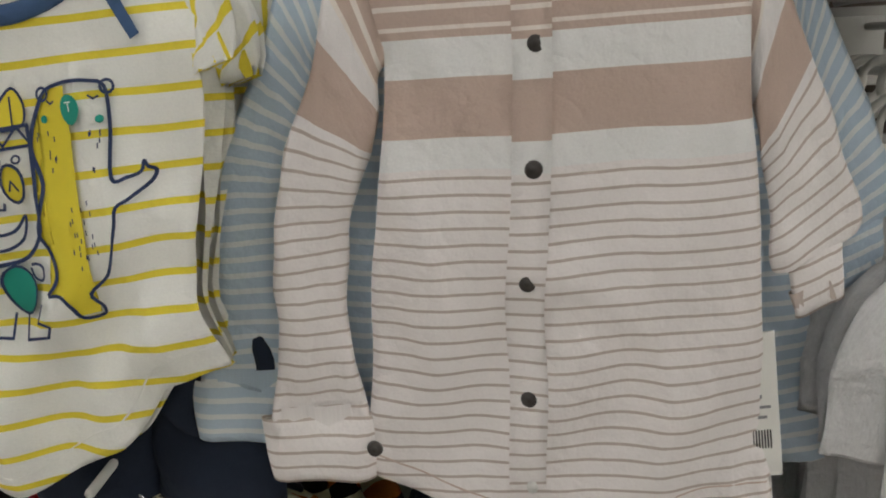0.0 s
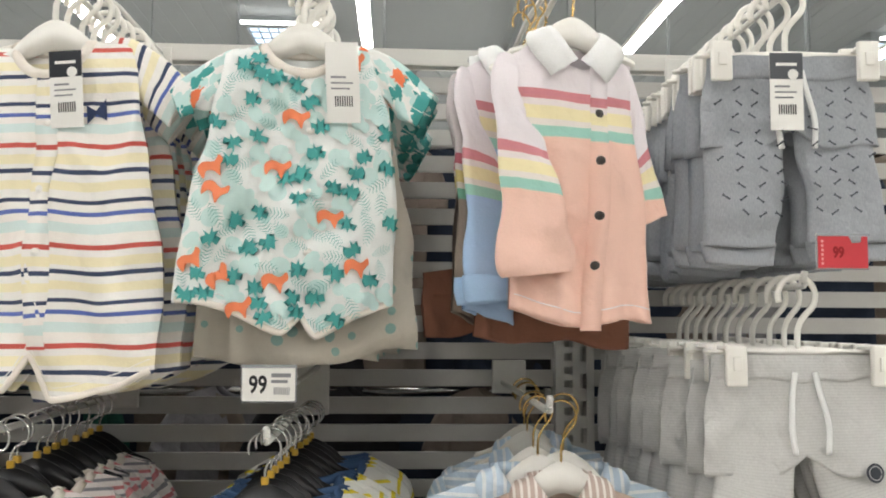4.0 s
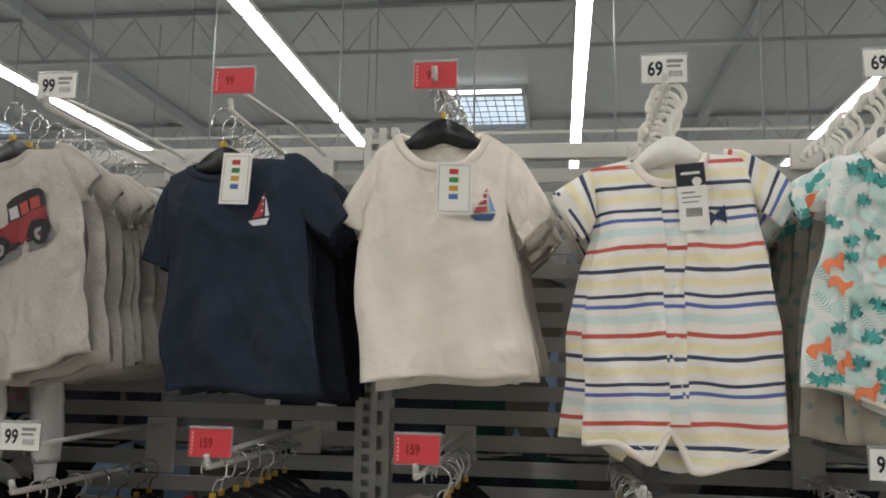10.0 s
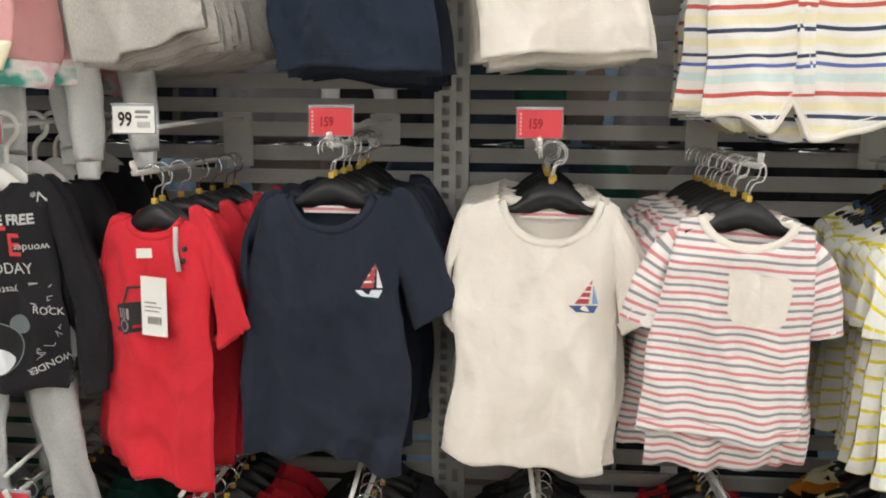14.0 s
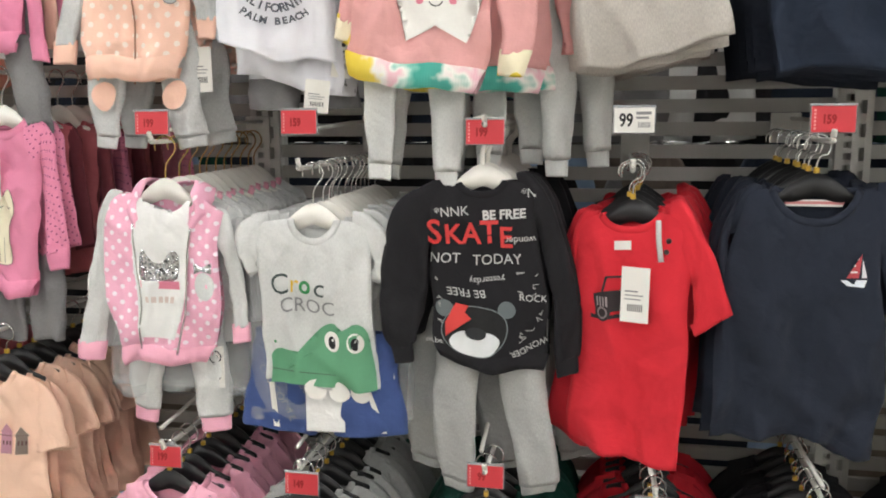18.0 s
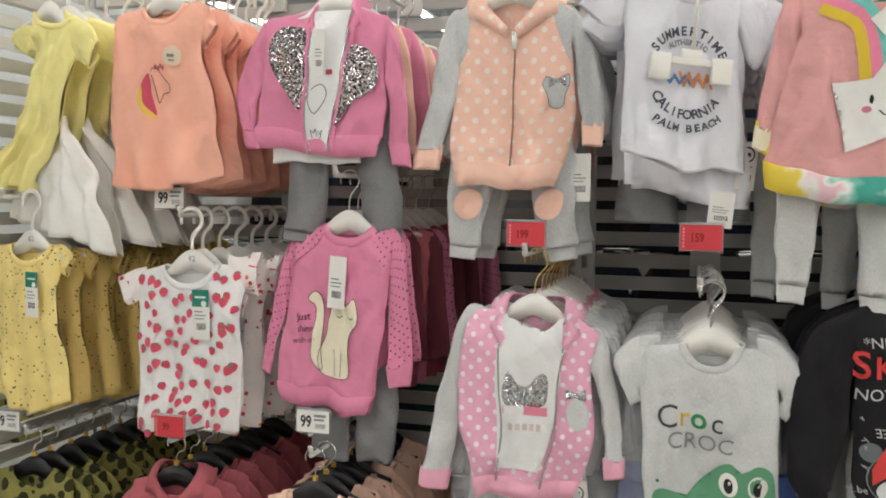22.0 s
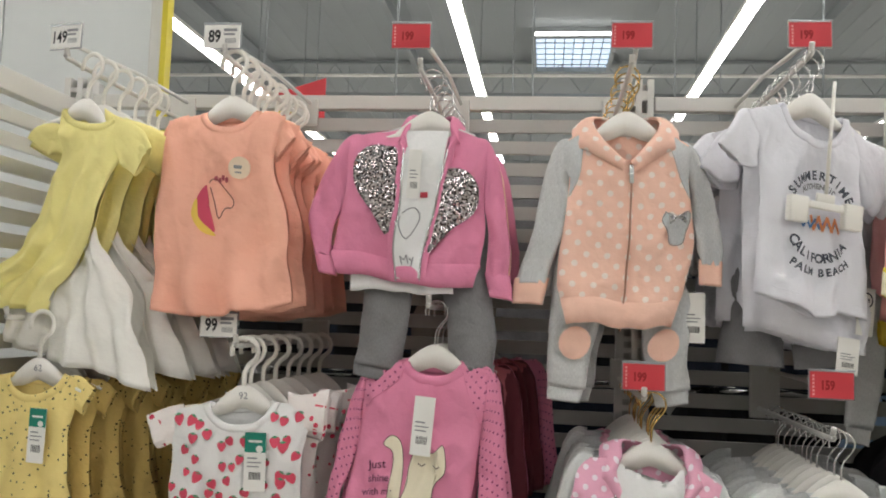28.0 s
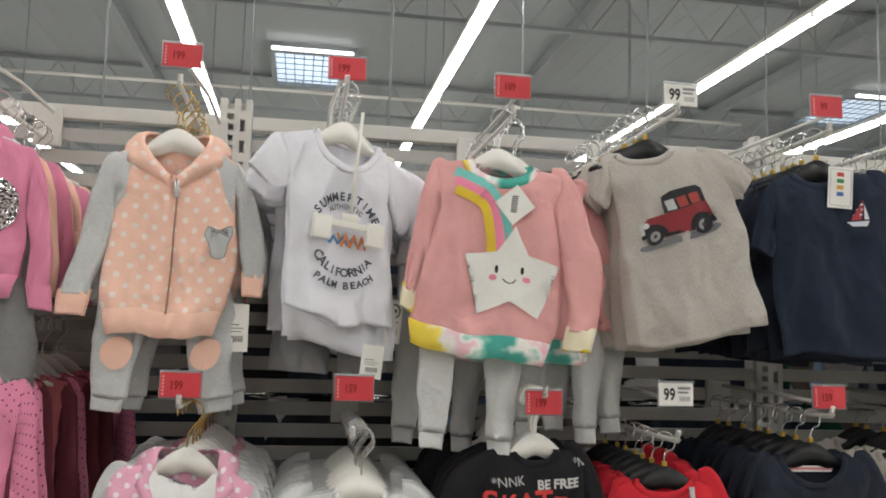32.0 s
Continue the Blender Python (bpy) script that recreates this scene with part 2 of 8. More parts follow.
def blob(pts, per=5):
    """A closed smooth outline through points."""
    n, out = len(pts), []
    for i in range(n):
        a, b, c, d = pts[i - 1], pts[i], pts[(i + 1) % n], pts[(i + 2) % n]
        for k in range(per):
            t = k / per
            out.append(tuple(0.5 * (2 * q + (r - p) * t + (2 * p - 5 * q + 4 * r - s) * t * t + (3 * q - p - 3 * r + s) * t ** 3)
                             for p, q, r, s in zip(a, b, c, d)))
    return out


def ellipse(cx, cz, rx, rz, rot=0.0, n=20):
    c, s = math.cos(radians(rot)), math.sin(radians(rot))
    return [(cx + rx * math.cos(a) * c - rz * math.sin(a) * s, cz + rx * math.cos(a) * s + rz * math.sin(a) * c)
            for a in (2 * math.pi * k / n for k in range(n))]


def rect(x0, z0, x1, z1):
    return [(x0, z0), (x1, z0), (x1, z1), (x0, z1)]


def stroke(pts, w):
    """An inked line as small quads."""
    out = []
    for (a, b), (c, d) in zip(pts, pts[1:]):
        ln = math.hypot(c - a, d - b) or 1e-6
        nx, nz = -(d - b) / ln * w / 2, (c - a) / ln * w / 2
        ex, ez = (c - a) / ln * w * 0.3, (d - b) / ln * w * 0.3
        out.append([(a - ex + nx, b - ez + nz), (a - ex - nx, b - ez - nz), (c + ex - nx, d + ez - nz), (c + ex + nx, d + ez + nz)])
    return out


def letters(text, size, cx=0.0, cz=0.0, rot=0.0, squash=1.0, bold=0.0):
    """Built-in lettering as outlines filled with faces, centred."""
    cu = bpy.data.curves.new("lettering", "FONT")
    cu.body, cu.size, cu.align_x, cu.align_y, cu.resolution_u, cu.offset = text, size, "CENTER", "CENTER", 3, bold
    ob = bpy.data.objects.new("lettering", cu)
    me = bpy.data.meshes.new_from_object(ob)
    c, s = math.cos(radians(rot)), math.sin(radians(rot))
    vs = [(v.co.x * squash, v.co.y) for v in me.vertices]
    vs = [(cx + x * c - z * s, cz + x * s + z * c) for x, z in vs]
    out = [[vs[i] for i in f.vertices] for f in me.polygons]
    bpy.data.objects.remove(ob)
    bpy.data.curves.remove(cu)
    bpy.data.meshes.remove(me)
    return out


SHIFTED = []


def print_shift(fy):
    """How far the print of a garment lies from the middle of its neck."""
    for c in SHIFTED:
        if fy == c.front:
            return c.shift
    return 0.0, 0.0


def decal(parent, name, material, shapes, fy, lift=0.0012, label="", cell=0.0, shift=(0, 0)):
    """Flat shapes laid on the front of cloth whose surface is y = fy(x, z)."""
    dx, dz = print_shift(fy)
    shift = (shift[0] + dx, shift[1] + dz)
    bm = bmesh.new()
    uvl = bm.loops.layers.uv.new("UVMap")
    for sh in shapes:
        vs = [bm.verts.new((x + shift[0], 0, z + shift[1])) for x, z in sh]
        try:
            bm.faces.new(vs)
        except ValueError:
            pass
    big = [f for f in bm.faces if len(f.verts) > 4]
    if big:
        bmesh.ops.triangulate(bm, faces=big)
    if cell and bm.verts:
        for ax in (0, 2):
            lo, hi = min(v.co[ax] for v in bm.verts), max(v.co[ax] for v in bm.verts)
            k = math.floor(lo / cell) + 1
            while k * cell < hi:
                co, no = Vector(), Vector()
                co[ax], no[ax] = k * cell, 1
                bmesh.ops.bisect_plane(bm, geom=bm.verts[:] + bm.edges[:] + bm.faces[:], plane_co=co, plane_no=no)
                k += 1
    bmesh.ops.recalc_face_normals(bm, faces=bm.faces[:])
    for f in bm.faces:
        for lp in f.loops:
            lp[uvl].uv = (lp.vert.co.x, lp.vert.co.z)
    for v in bm.verts:
        v.co.y = fy(v.co.x, v.co.z) - lift - (0.0014 if fy(0.01, -0.1) != fy(0.02, -0.17) else 0.0)
    return part(name, bm, material, parent, label)


# ---- cloth ----
def sheet(bm, uvl, grid, uvs, flip=False):
    rows = [[bm.verts.new(p) for p in r] for r in grid]
    for j in range(len(rows) - 1):
        for i in range(len(rows[0]) - 1):
            q = [(j, i), (j, i + 1), (j + 1, i + 1), (j + 1, i)]
            if flip:
                q.reverse()
            f = bm.faces.new([rows[a][b] for a, b in q])
            for lp, (a, b) in zip(f.loops, q):
                lp[uvl].uv = uvs[a][b]
    return rows


class Cloth:
    """The front and back panel of a garment's body, hung from its shoulders. Its origin is the middle of the neck; z goes down to -length."""

    def __init__(self, length, widths, sh, nw, nd, slope=0.32, thick=0.028, hem=None, fold=0.012, waves=3.0, seed=0, rough=0.0035, nb=0.012, twist=0.0, left=None, right=None, slopes=None, shift=(0.0, 0.0)):
        if widths and len(widths) == 3:
            (_, _), (z1, b), (z2, e) = widths
            widths = [widths[0], (z1, b + (e - b) * 0.25), (z1 + 0.05, b + (e - b) * 0.5), (z2, e)]
        self.length, self.widths, self.sh, self.nw, self.nd, self.slope = length, widths, sh, nw, nd, slope
        self.thick, self.hem, self.fold, self.waves, self.seed, self.rough, self.nb = thick, hem, fold, waves, seed, rough, nb
        self.twist, self.left, self.right, self.slopes, self.shift = twist, left, right, slopes, shift
        if shift != (0.0, 0.0):
            SHIFTED.append(self)

    def half(self, z):
        if self.left:
            return (lerp_list(self.left, -z) + lerp_list(self.right, -z)) / 2
        return lerp_list(self.widths, -z)

    def mid(self, z):
        if self.left:
            return (lerp_list(self.right, -z) - lerp_list(self.left, -z)) / 2
        return 0.0

    def inside(self, x, z, margin):
        return abs(x - self.mid(z)) < self.half(z) - margin

    def shoulder(self, x):
        k = self.slope if not self.slopes else self.slopes[0] if x < 0 else self.slopes[1]
        return -max(abs(x) - self.nw, 0.0) * k

    def neck(self, x, back=False):
        if abs(x) >= self.nw:
            return self.shoulder(x)
        return -(self.nb if back else self.nd) * (1 - (abs(x) / self.nw) ** 2.2) ** 0.62

    def front(self, x, z):
        w = max(self.half(z), 0.02)
        u = max(-1.0, min(1.0, (x - self.mid(z)) / w))
        d = max(self.shoulder(x) - z, 0.0)
        t = 0.4 * self.thick * min(1.0, math.sqrt(d / 0.045)) * (1 - abs(u) ** 5) ** 0.5
        k = min(1.0, max(-z, 0) / self.length)
        wave = math.sin(2 * math.pi * self.waves * u / 2 + self.seed * 1.7 + 1.2 * noise.noise((0, z * 5, self.seed)))
        y = -t + self.fold * wave * k ** 1.3 * (1 - abs(u) ** 4)
        y += self.rough * 2.0 * noise.noise((x * 11, z * 7, self.seed * 3.1)) + self.rough * noise.noise((x * 26, z * 17, self.seed + 9.0))
        r = 1 - 2 * abs(noise.noise((x * 9 + z * 3, z * 5 - x * 2, self.seed * 5.3)))
        q = 1 - 2 * abs(noise.noise((x * 15 - z * 9, z * 10 + x * 5, self.seed * 2.3 + 40)))
        y -= (0.014 * max(0.0, r - 0.45) + 0.006 * max(0.0, q - 0.45)) * min(1.0, d / 0.05)
        g = 1 - 2 * abs(noise.noise((x * 30 + z * 6, z * 7 + x * 4, self.seed * 1.7 + 80)))
        y -= 0.0018 * max(0.0, g - 0.4) * min(1.0, d / 0.03)
        return y + self.twist * x * k

    def back(self, x, z):
        w = max(self.half(z), 0.02)
        u = max(-1.0, min(1.0, (x - self.mid(z)) / w))
        d = max(self.shoulder(x) - z, 0.0)
        t = self.thick * 0.45 * min(1.0, math.sqrt(d / 0.09)) * (1 - abs(u) ** 3) ** 0.5
        k = min(1.0, max(-z, 0) / self.length)
        return t + self.fold * 0.6 * math.sin(math.pi * self.waves * u + self.seed) * k ** 1.3 * (1 - u ** 4) + self.twist * x * k

    def bottom(self, u):
        wob = 0.006 * noise.noise((u * 2.2, self.seed * 1.9, 3.0)) + 0.004 * math.sin(u * 4 + self.seed)
        return -self.length + (lerp_list(self.hem, u) if self.hem else 0.0) + wob

    def mesh(self, nx=44, nz=44):
        bm = bmesh.new()
        uvl = bm.loops.layers.uv.new("UVMap")
        for back in (False, True):
            grid, uvs = [], []
            f = self.back if back else self.front
            for j in range(nz + 4):
                row, ru = [], []
                for i in range(nx + 1):
                    u = -1 + 2 * i / nx
                    u = math.copysign(abs(u) ** 0.85, u)
                    top = self.neck(self.mid(0.0) + u * self.sh, back)
                    low = self.bottom(u)
                    inset, v = 0.0, min(j / nz, 1.0)
                    z = top + (low - top) * v
                    if j > nz:
                        inset = 0.004
                        z = low + (0.0, 0.003, 0.022)[j - nz - 1]
                    x = self.mid(z) + u * self.half(z)
                    y = f(x, z) + (-inset if back else inset)
                    row.append((x * (1 - inset * 2), y, z))
                    ru.append((x - self.shift[0], z - self.shift[1]))
                grid.append(row)
                uvs.append(ru)
            sheet(bm, uvl, grid, uvs, flip=back)
        return bm

    def band(self, r=0.007, drop=0.0, n=26):
        """The ribbed band round the neck."""
        pts = []
        for k in range(n + 1):
            x = -self.nw * math.cos(math.pi * k / n)
            z = self.neck(x) - drop
            pts.append((x, self.front(x, z), z))
        for k in range(1, n):
            x = self.nw * math.cos(math.pi * k / n)
            z = self.neck(x, True) - drop
            pts.append((x, self.back(x, z), z))
        pts.append(pts[0])
        bm = bmesh.new()
        uvl = bm.loops.layers.uv.new("UVMap")
        rings, m = [], len(pts) - 1
        for i in range(m):
            p, q, o = Vector(pts[i]), Vector(pts[(i + 1) % m]), Vector(pts[i - 1])
            t = (q - o).normalized()
            a = Vector((0, -1, 0)) if p.y < 0 else Vector((0, 1, 0))
            b = t.cross(a).normalized()
            rings.append([bm.verts.new(p + a * 0.0032 * math.cos(w) + b * r * math.sin(w)) for w in (2 * math.pi * s / 8 for s in range(8))])
        for i in range(m):
            q, s = rings[i], rings[(i + 1) % m]
            for k in range(8):
                f = bm.faces.new((q[k], q[(k + 1) % 8], s[(k + 1) % 8], s[k]))
                for lp in f.loops:
                    lp[uvl].uv = (lp.vert.co.x, lp.vert.co.z)
        bmesh.ops.recalc_face_normals(bm, faces=bm.faces[:])
        return bm


def limb(path, seg=20, flat=0.24, seed=0, rough=0.0036, turn_in=0.02, per=7, v0=0.0):
    """A sleeve or a trouser leg along (x, z, y, half width) points."""
    bm = bmesh.new()
    uvl = bm.loops.layers.uv.new("UVMap")
    pts = smooth_line(path, per)
    grid, uvs, s = [], [], 0.0
    n = len(pts)
    rows = list(range(n)) + [n - 1, n - 1]
    for e, i in enumerate(rows):
        x, z, y, w = pts[i][:4]
        a, b = pts[max(i - 1, 0)], pts[min(i + 1, n - 1)]
        tx, tz = b[0] - a[0], b[1] - a[1]
        ln = math.hypot(tx, tz) or 1e-6
        tx, tz = tx / ln, tz / ln
        if i and e < n:
            s += math.hypot(x - pts[i - 1][0], z - pts[i - 1][1])
        shrink, back = (1.0, 0.0) if e < n else ((0.93, 0.001) if e == n else (0.9, turn_in))
        if len(pts[i]) > 4:
            tx, tz = math.sin(radians(pts[i][4])), -math.cos(radians(pts[i][4]))
        row, ru = [], []
        for k in range(seg + 1):
            th = 2 * math.pi * k / seg
            ca, sa = math.cos(th), math.sin(th)
            wob = 1 + 0.5 * rough / max(w, 0.01) * 4 * noise.noise((ca * 1.3 + seed, s * 24, sa * 1.3))
            hw, hd = w * shrink * (1 + (wob - 1) * 0.5), w * flat * shrink * wob * (0.4 + 0.6 * min(1.0, i / (n * 0.4)))
            cx = math.copysign(abs(ca) ** 0.8, ca) * hw
            row.append((x - tz * cx - tx * back, y - sa * hd + rough * 2.2 * noise.noise((ca * 2, s * 26, seed)) * min(1.0, i / (n * 0.3)), z + tx * cx - tz * back))
            ru.append((cx if sa >= 0 else 2 * w - cx, v0 - s))
        grid.append(row)
        uvs.append(ru)
    sheet(bm, uvl, grid, uvs, flip=True)
    bmesh.ops.remove_doubles(bm, verts=bm.verts[:], dist=0.0004)
    return bm


def cuff(path, depth, grow=1.06, flat=0.3, seed=0):
    """A ribbed band round the end of a limb."""
    p, q = path[-2], path[-1]
    ln = math.hypot(q[0] - p[0], q[1] - p[1])
    tx, tz = (q[0] - p[0]) / ln, (q[1] - p[1]) / ln
    w = q[3] * grow
    a = (q[0] - tx * depth * 0.25, q[1] - tz * depth * 0.25, q[2], w)
    b = (q[0] + tx * depth * 0.4, q[1] + tz * depth * 0.4, q[2], w * 0.96)
    c = (q[0] + tx * depth, q[1] + tz * depth, q[2], w * 0.9)
    if len(q) > 4:
        a, b, c = a + (q[4],), b + (q[4],), c + (q[4],)
    return limb([a, b, c], flat=flat, per=3, seed=seed, rough=0.0012)


def hem_band(cl, depth, z0=0.0, grow=0.004, tuck=0.0):
    """The ribbed band at the foot of a sweatshirt."""
    bm = bmesh.new()
    uvl = bm.loops.layers.uv.new("UVMap")
    nx = 40
    for back in (False, True):
        f = cl.back if back else cl.front
        sg = 1 if back else -1
        grid, uvs = [], []
        for k, (dz, g) in enumerate(((0.004, 0.0), (0.0, grow), (-depth * 0.5, grow * 1.4), (-depth, grow), (-depth, -0.003), (-depth * 0.5, -0.004))):
            row, ru = [], []
            for i in range(nx + 1):
                u = -1 + 2 * i / nx
                u = math.copysign(abs(u) ** 0.85, u)
                zc = cl.bottom(u) + z0
                x = cl.mid(zc) + u * (cl.half(zc) - tuck * (-dz / depth))
                row.append((x * (1 + g), f(x, zc) + sg * g, zc + dz))
                ru.append((x, zc + dz))
            grid.append(row)
            uvs.append(ru)
        sheet(bm, uvl, grid, uvs, flip=back)
    return bm


def mirror_path(path):
    return [(-x, z, y, w) for x, z, y, w in path]


CLOTHES = []


def top(name, label, category, cl, mats, sleeves=(), rib=None, hem_rib=0.0, res=1.0, band=0.007, cuff_depth=0.0, group="", sleeve_name="sleeve"):
    """A hung top: body, sleeves, neckband, cuffs, hem band. mats: body, sleeve, rib."""
    th = thing(name, label, category, group)
    CLOTHES.append((th, cl.seed, 0.45 if category == "shirt" else 1.0))
    n = max(10, int(54 * res))
    part("body", cl.mesh(n, n), mats[0], th)
    for k, path in enumerate(sleeves):
        sl = part(sleeve_name, limb(path, seg=max(10, int(22 * res)), seed=cl.seed + k, per=max(3, int(8 * res))), mats[1], th)
        if cuff_depth:
            part("cuff", cuff(path, cuff_depth, grow=1.15, flat=0.42), mats[3] if len(mats) > 3 else mats[2], sl)
    if band:
        part("neckband", cl.band(band), mats[2], th)
    if not hem_rib and res > 0.6:
        us = [-0.97 + 1.94 * k / 40 for k in range(41)]
        pts = [(cl.mid(cl.bottom(u)) + u * cl.half(cl.bottom(u) + 0.019), cl.bottom(u) + 0.019) for u in us]
        part("hem_seam", tube(bmesh.new(), [(x, cl.front(x, z) + 0.0007, z) for x, z in pts], 0.0011, 6), mats[0], th)
    if hem_rib:
        part("hem_band", hem_band(cl, hem_rib, tuck=0.012), mats[2], th)
    return th


def trousers(name, label, category, mats, half, hip, leg, lw0, lw1, spread=0.0, rib=0.0, band=0.03, res=1.0, group="", seed=1, taper=0.9, thick=0.022, cord=None, crotch=0.03):
    """Trousers or shorts hung by the waist; origin in the middle of the waist."""
    th = thing(name, label, category, group)
    CLOTHES.append((th, seed + 30, 1.0))
    cl = Cloth(hip, [(0, half * taper), (hip * 0.5, half), (hip, half * 1.02)], half * taper, 0.001, 0.0, slope=0.0, thick=thick, seed=seed, fold=0.003,
               hem=[(-1, 0.0), (-0.35, 0.0), (0, crotch), (0.35, 0.0), (1, 0.0)], rough=0.002)
    cl.shoulder = lambda x: 0.08
    cl.neck = lambda x, back=False: 0.0
    n = max(8, int(30 * res))
    part("seat", cl.mesh(n, n), mats[0], th)
    for s in (-1, 1) if leg > 0.02 else ():
        p = [(s * half * 0.5, -hip + 0.05, 0.0, half * 0.5), (s * (half * 0.5 + spread * 0.3), -hip - leg * 0.1, 0.0, lw0),
             (s * (half * 0.52 + spread * 0.7), -hip - leg * 0.6, -0.004, (lw0 + lw1) / 2), (s * (half * 0.5 + spread), -hip - leg, 0.0, lw1)]
        lg = part("leg", limb(p, seg=max(10, int(20 * res)), seed=seed + s, flat=0.36, per=max(3, int(7 * res)), v0=-hip), mats[0], th)
        if rib:
            part("cuff", cuff(p, rib, grow=0.95 if lw1 < 0.04 else 1.05), mats[1], lg)
    if band:
        wb = Cloth(band, [(0, half * taper * 1.02), (band, half * taper * 1.03)], half * taper, 0.001, 0, slope=0, thick=thick * 1.15, seed=seed, fold=0.0, rough=0.002)
        wb.shoulder = lambda x: 0.08
        wb.neck = lambda x, back=False: 0.004
        part("waistband", wb.mesh(n, 6), mats[1], th)
    if cord:
        for s in (-1, 1):
            pts = [(s * 0.014, cl.front(s * 0.014, -0.02) - 0.006, -0.018), (s * 0.02, cl.front(s * 0.02, -0.05) - 0.007, -0.05),
                   (s * 0.024 + 0.004, cl.front(0.02, -0.08) - 0.007, -0.09), (s * 0.022 + 0.006, cl.front(0.02, -0.1) - 0.006, -0.125)]
            part("drawstring", tube(bmesh.new(), smooth_line(pts, 4), 0.0042, 6, 0.6), cord, th)
    th["cloth"] = 1
    return th, cl


# ---- hangers ----
def hanger_mesh(width, rest, depth=0.010, bar=0.016, neck=0.05, flat=False):
    """The shoulder part of a moulded hanger, below its hook; origin at the hook's bend. rest: how far below it the cloth's neck rests."""
    bm = bmesh.new()
    xs = [width * (-1 + k / 12) for k in range(25)]
    if flat:
        up = [(x, -neck - 0.004 * abs(x) / width) for x in xs]
    else:
        up = [(x, -neck - (rest + 0.011 - neck) * min(1.0, abs(x) / 0.055) ** 1.6 - 0.36 * max(0.0, abs(x) - 0.05)) for x in xs]
    lo = [(x, z - bar * (0.8 + (2.6 if not flat else 0.6) * math.exp(-(x / 0.05) ** 4))) for x, z in up]
    f = [[bm.verts.new((x, y, z)) for x, z in line] for y in (-depth / 2, depth / 2) for line in (up, lo)]
    for i in range(len(up) - 1):
        bm.faces.new((f[0][i], f[1][i], f[1][i + 1], f[0][i + 1]))
        bm.faces.new((f[2][i + 1], f[3][i + 1], f[3][i], f[2][i]))
        bm.faces.new((f[0][i + 1], f[2][i + 1], f[2][i], f[0][i]))
        bm.faces.new((f[1][i], f[3][i], f[3][i + 1], f[1][i + 1]))
    for i in (0, len(up) - 1):
        bm.faces.new((f[0][i], f[2][i], f[3][i], f[1][i]))
    bmesh.ops.recalc_face_normals(bm, faces=bm.faces[:])
    es = [e for e in bm.edges if len(e.link_faces) == 2 and e.calc_face_angle(0) > 1.0]
    bmesh.ops.bevel(bm, geom=es, offset=0.002, segments=2, affect="EDGES")
    return bm


def hook_mesh(r, wire, neck=0.05, flat=1.0, seg=8):
    """A hook over a rod whose top touches the origin from below, open to one side."""
    pts = [(0, 0, -neck - 0.012), (0, 0, -neck * 0.75)]
    pts += [(0.35 * r, 0, -neck * 0.55)]
    for k in range(11):
        a = radians(-40 + 240 * k / 10)
        pts.append((r * math.cos(a), 0, -r + wire + r * math.sin(a)))
    return tube(bmesh.new(), smooth_line(pts, 2), wire, seg, flat)


HANGERS = {}


REST = {}


def hanger_kind(key, label, body, hook, width, rest, wire, r, neck, clips=False):
    th = thing("hanger", label, "hanger", "hangers on the rods")
    part("bar", hanger_mesh(width, rest, 0.007, 0.012 if not clips else 0.009, neck, clips), body, th)
    part("hook", hook_mesh(r, wire, neck, 1.0 if wire < 0.003 else 0.6), hook, th, "" if body is hook else "shiny metal wire hook")
    if key == "black":
        part("size_marker", boxes((-0.0045, 0.0045, -0.004, 0.004, -neck - 0.001, -neck + 0.009), bevel=0.0015), MARKER, th, "small yellow size marker")
    if clips:
        for s in (-1, 1):
            x = s * width * 0.78
            c = part("clip", boxes((x - 0.014, x + 0.014, -0.036, -0.026, -neck - 0.05, -neck + 0.004), (x - 0.014, x + 0.014, 0.012, 0.02, -neck - 0.05, -neck + 0.004),
                                   (x - 0.01, x + 0.01, -0.026, 0.012, -neck - 0.004, -neck + 0.002), bevel=0.003), body, th)
            part("spring", boxes((x - 0.006, x + 0.006, -0.039, -0.0365, -neck - 0.03, -neck - 0.012), bevel=0.001), body, c)
    HANGERS[key] = th
    REST[key] = rest
    return th


hanger_kind("white", "small white moulded plastic hanger with plastic hook", PLASTIC_WHITE, PLASTIC_WHITE, 0.092, 0.105, 0.0045, 0.024, 0.078)
hanger_kind("black", "black plastic hanger with chrome wire hook", PLASTIC_BLACK, CHROME, 0.092, 0.085, 0.0017, 0.021, 0.063)
hanger_kind("wire", "white plastic hanger with chrome wire hook", PLASTIC_WHITE, CHROME, 0.09, 0.1, 0.0017, 0.02, 0.074)
hanger_kind("gold", "white plastic hanger with brass wire hook", PLASTIC_WHITE, GOLD, 0.09, 0.105, 0.0017, 0.021, 0.078)
hanger_kind("clip", "white plastic clip hanger with two square clips", PLASTIC_WHITE, PLASTIC_WHITE, 0.125, 0.1, 0.0045, 0.026, 0.09, True)


HUNG = set()


def settle(key, th, m):
    """Puts the first of a kind where it belongs, and copies for the rest."""
    if key in HUNG:
        return copy_thing(th, m)
    HUNG.add(key)
    th.matrix_world = m
    return th


def hang(key, x, y, z, yaw=0.0, lean=0.0):
    return settle(key, HANGERS[key], pose(x, y, z, 0, lean, yaw))


# ---- the hall ----
POST_Y, RAIL_Y = 1.04, 1.05
POSTS = [-3.797, -2.467, -1.136, 0.194, 1.524]

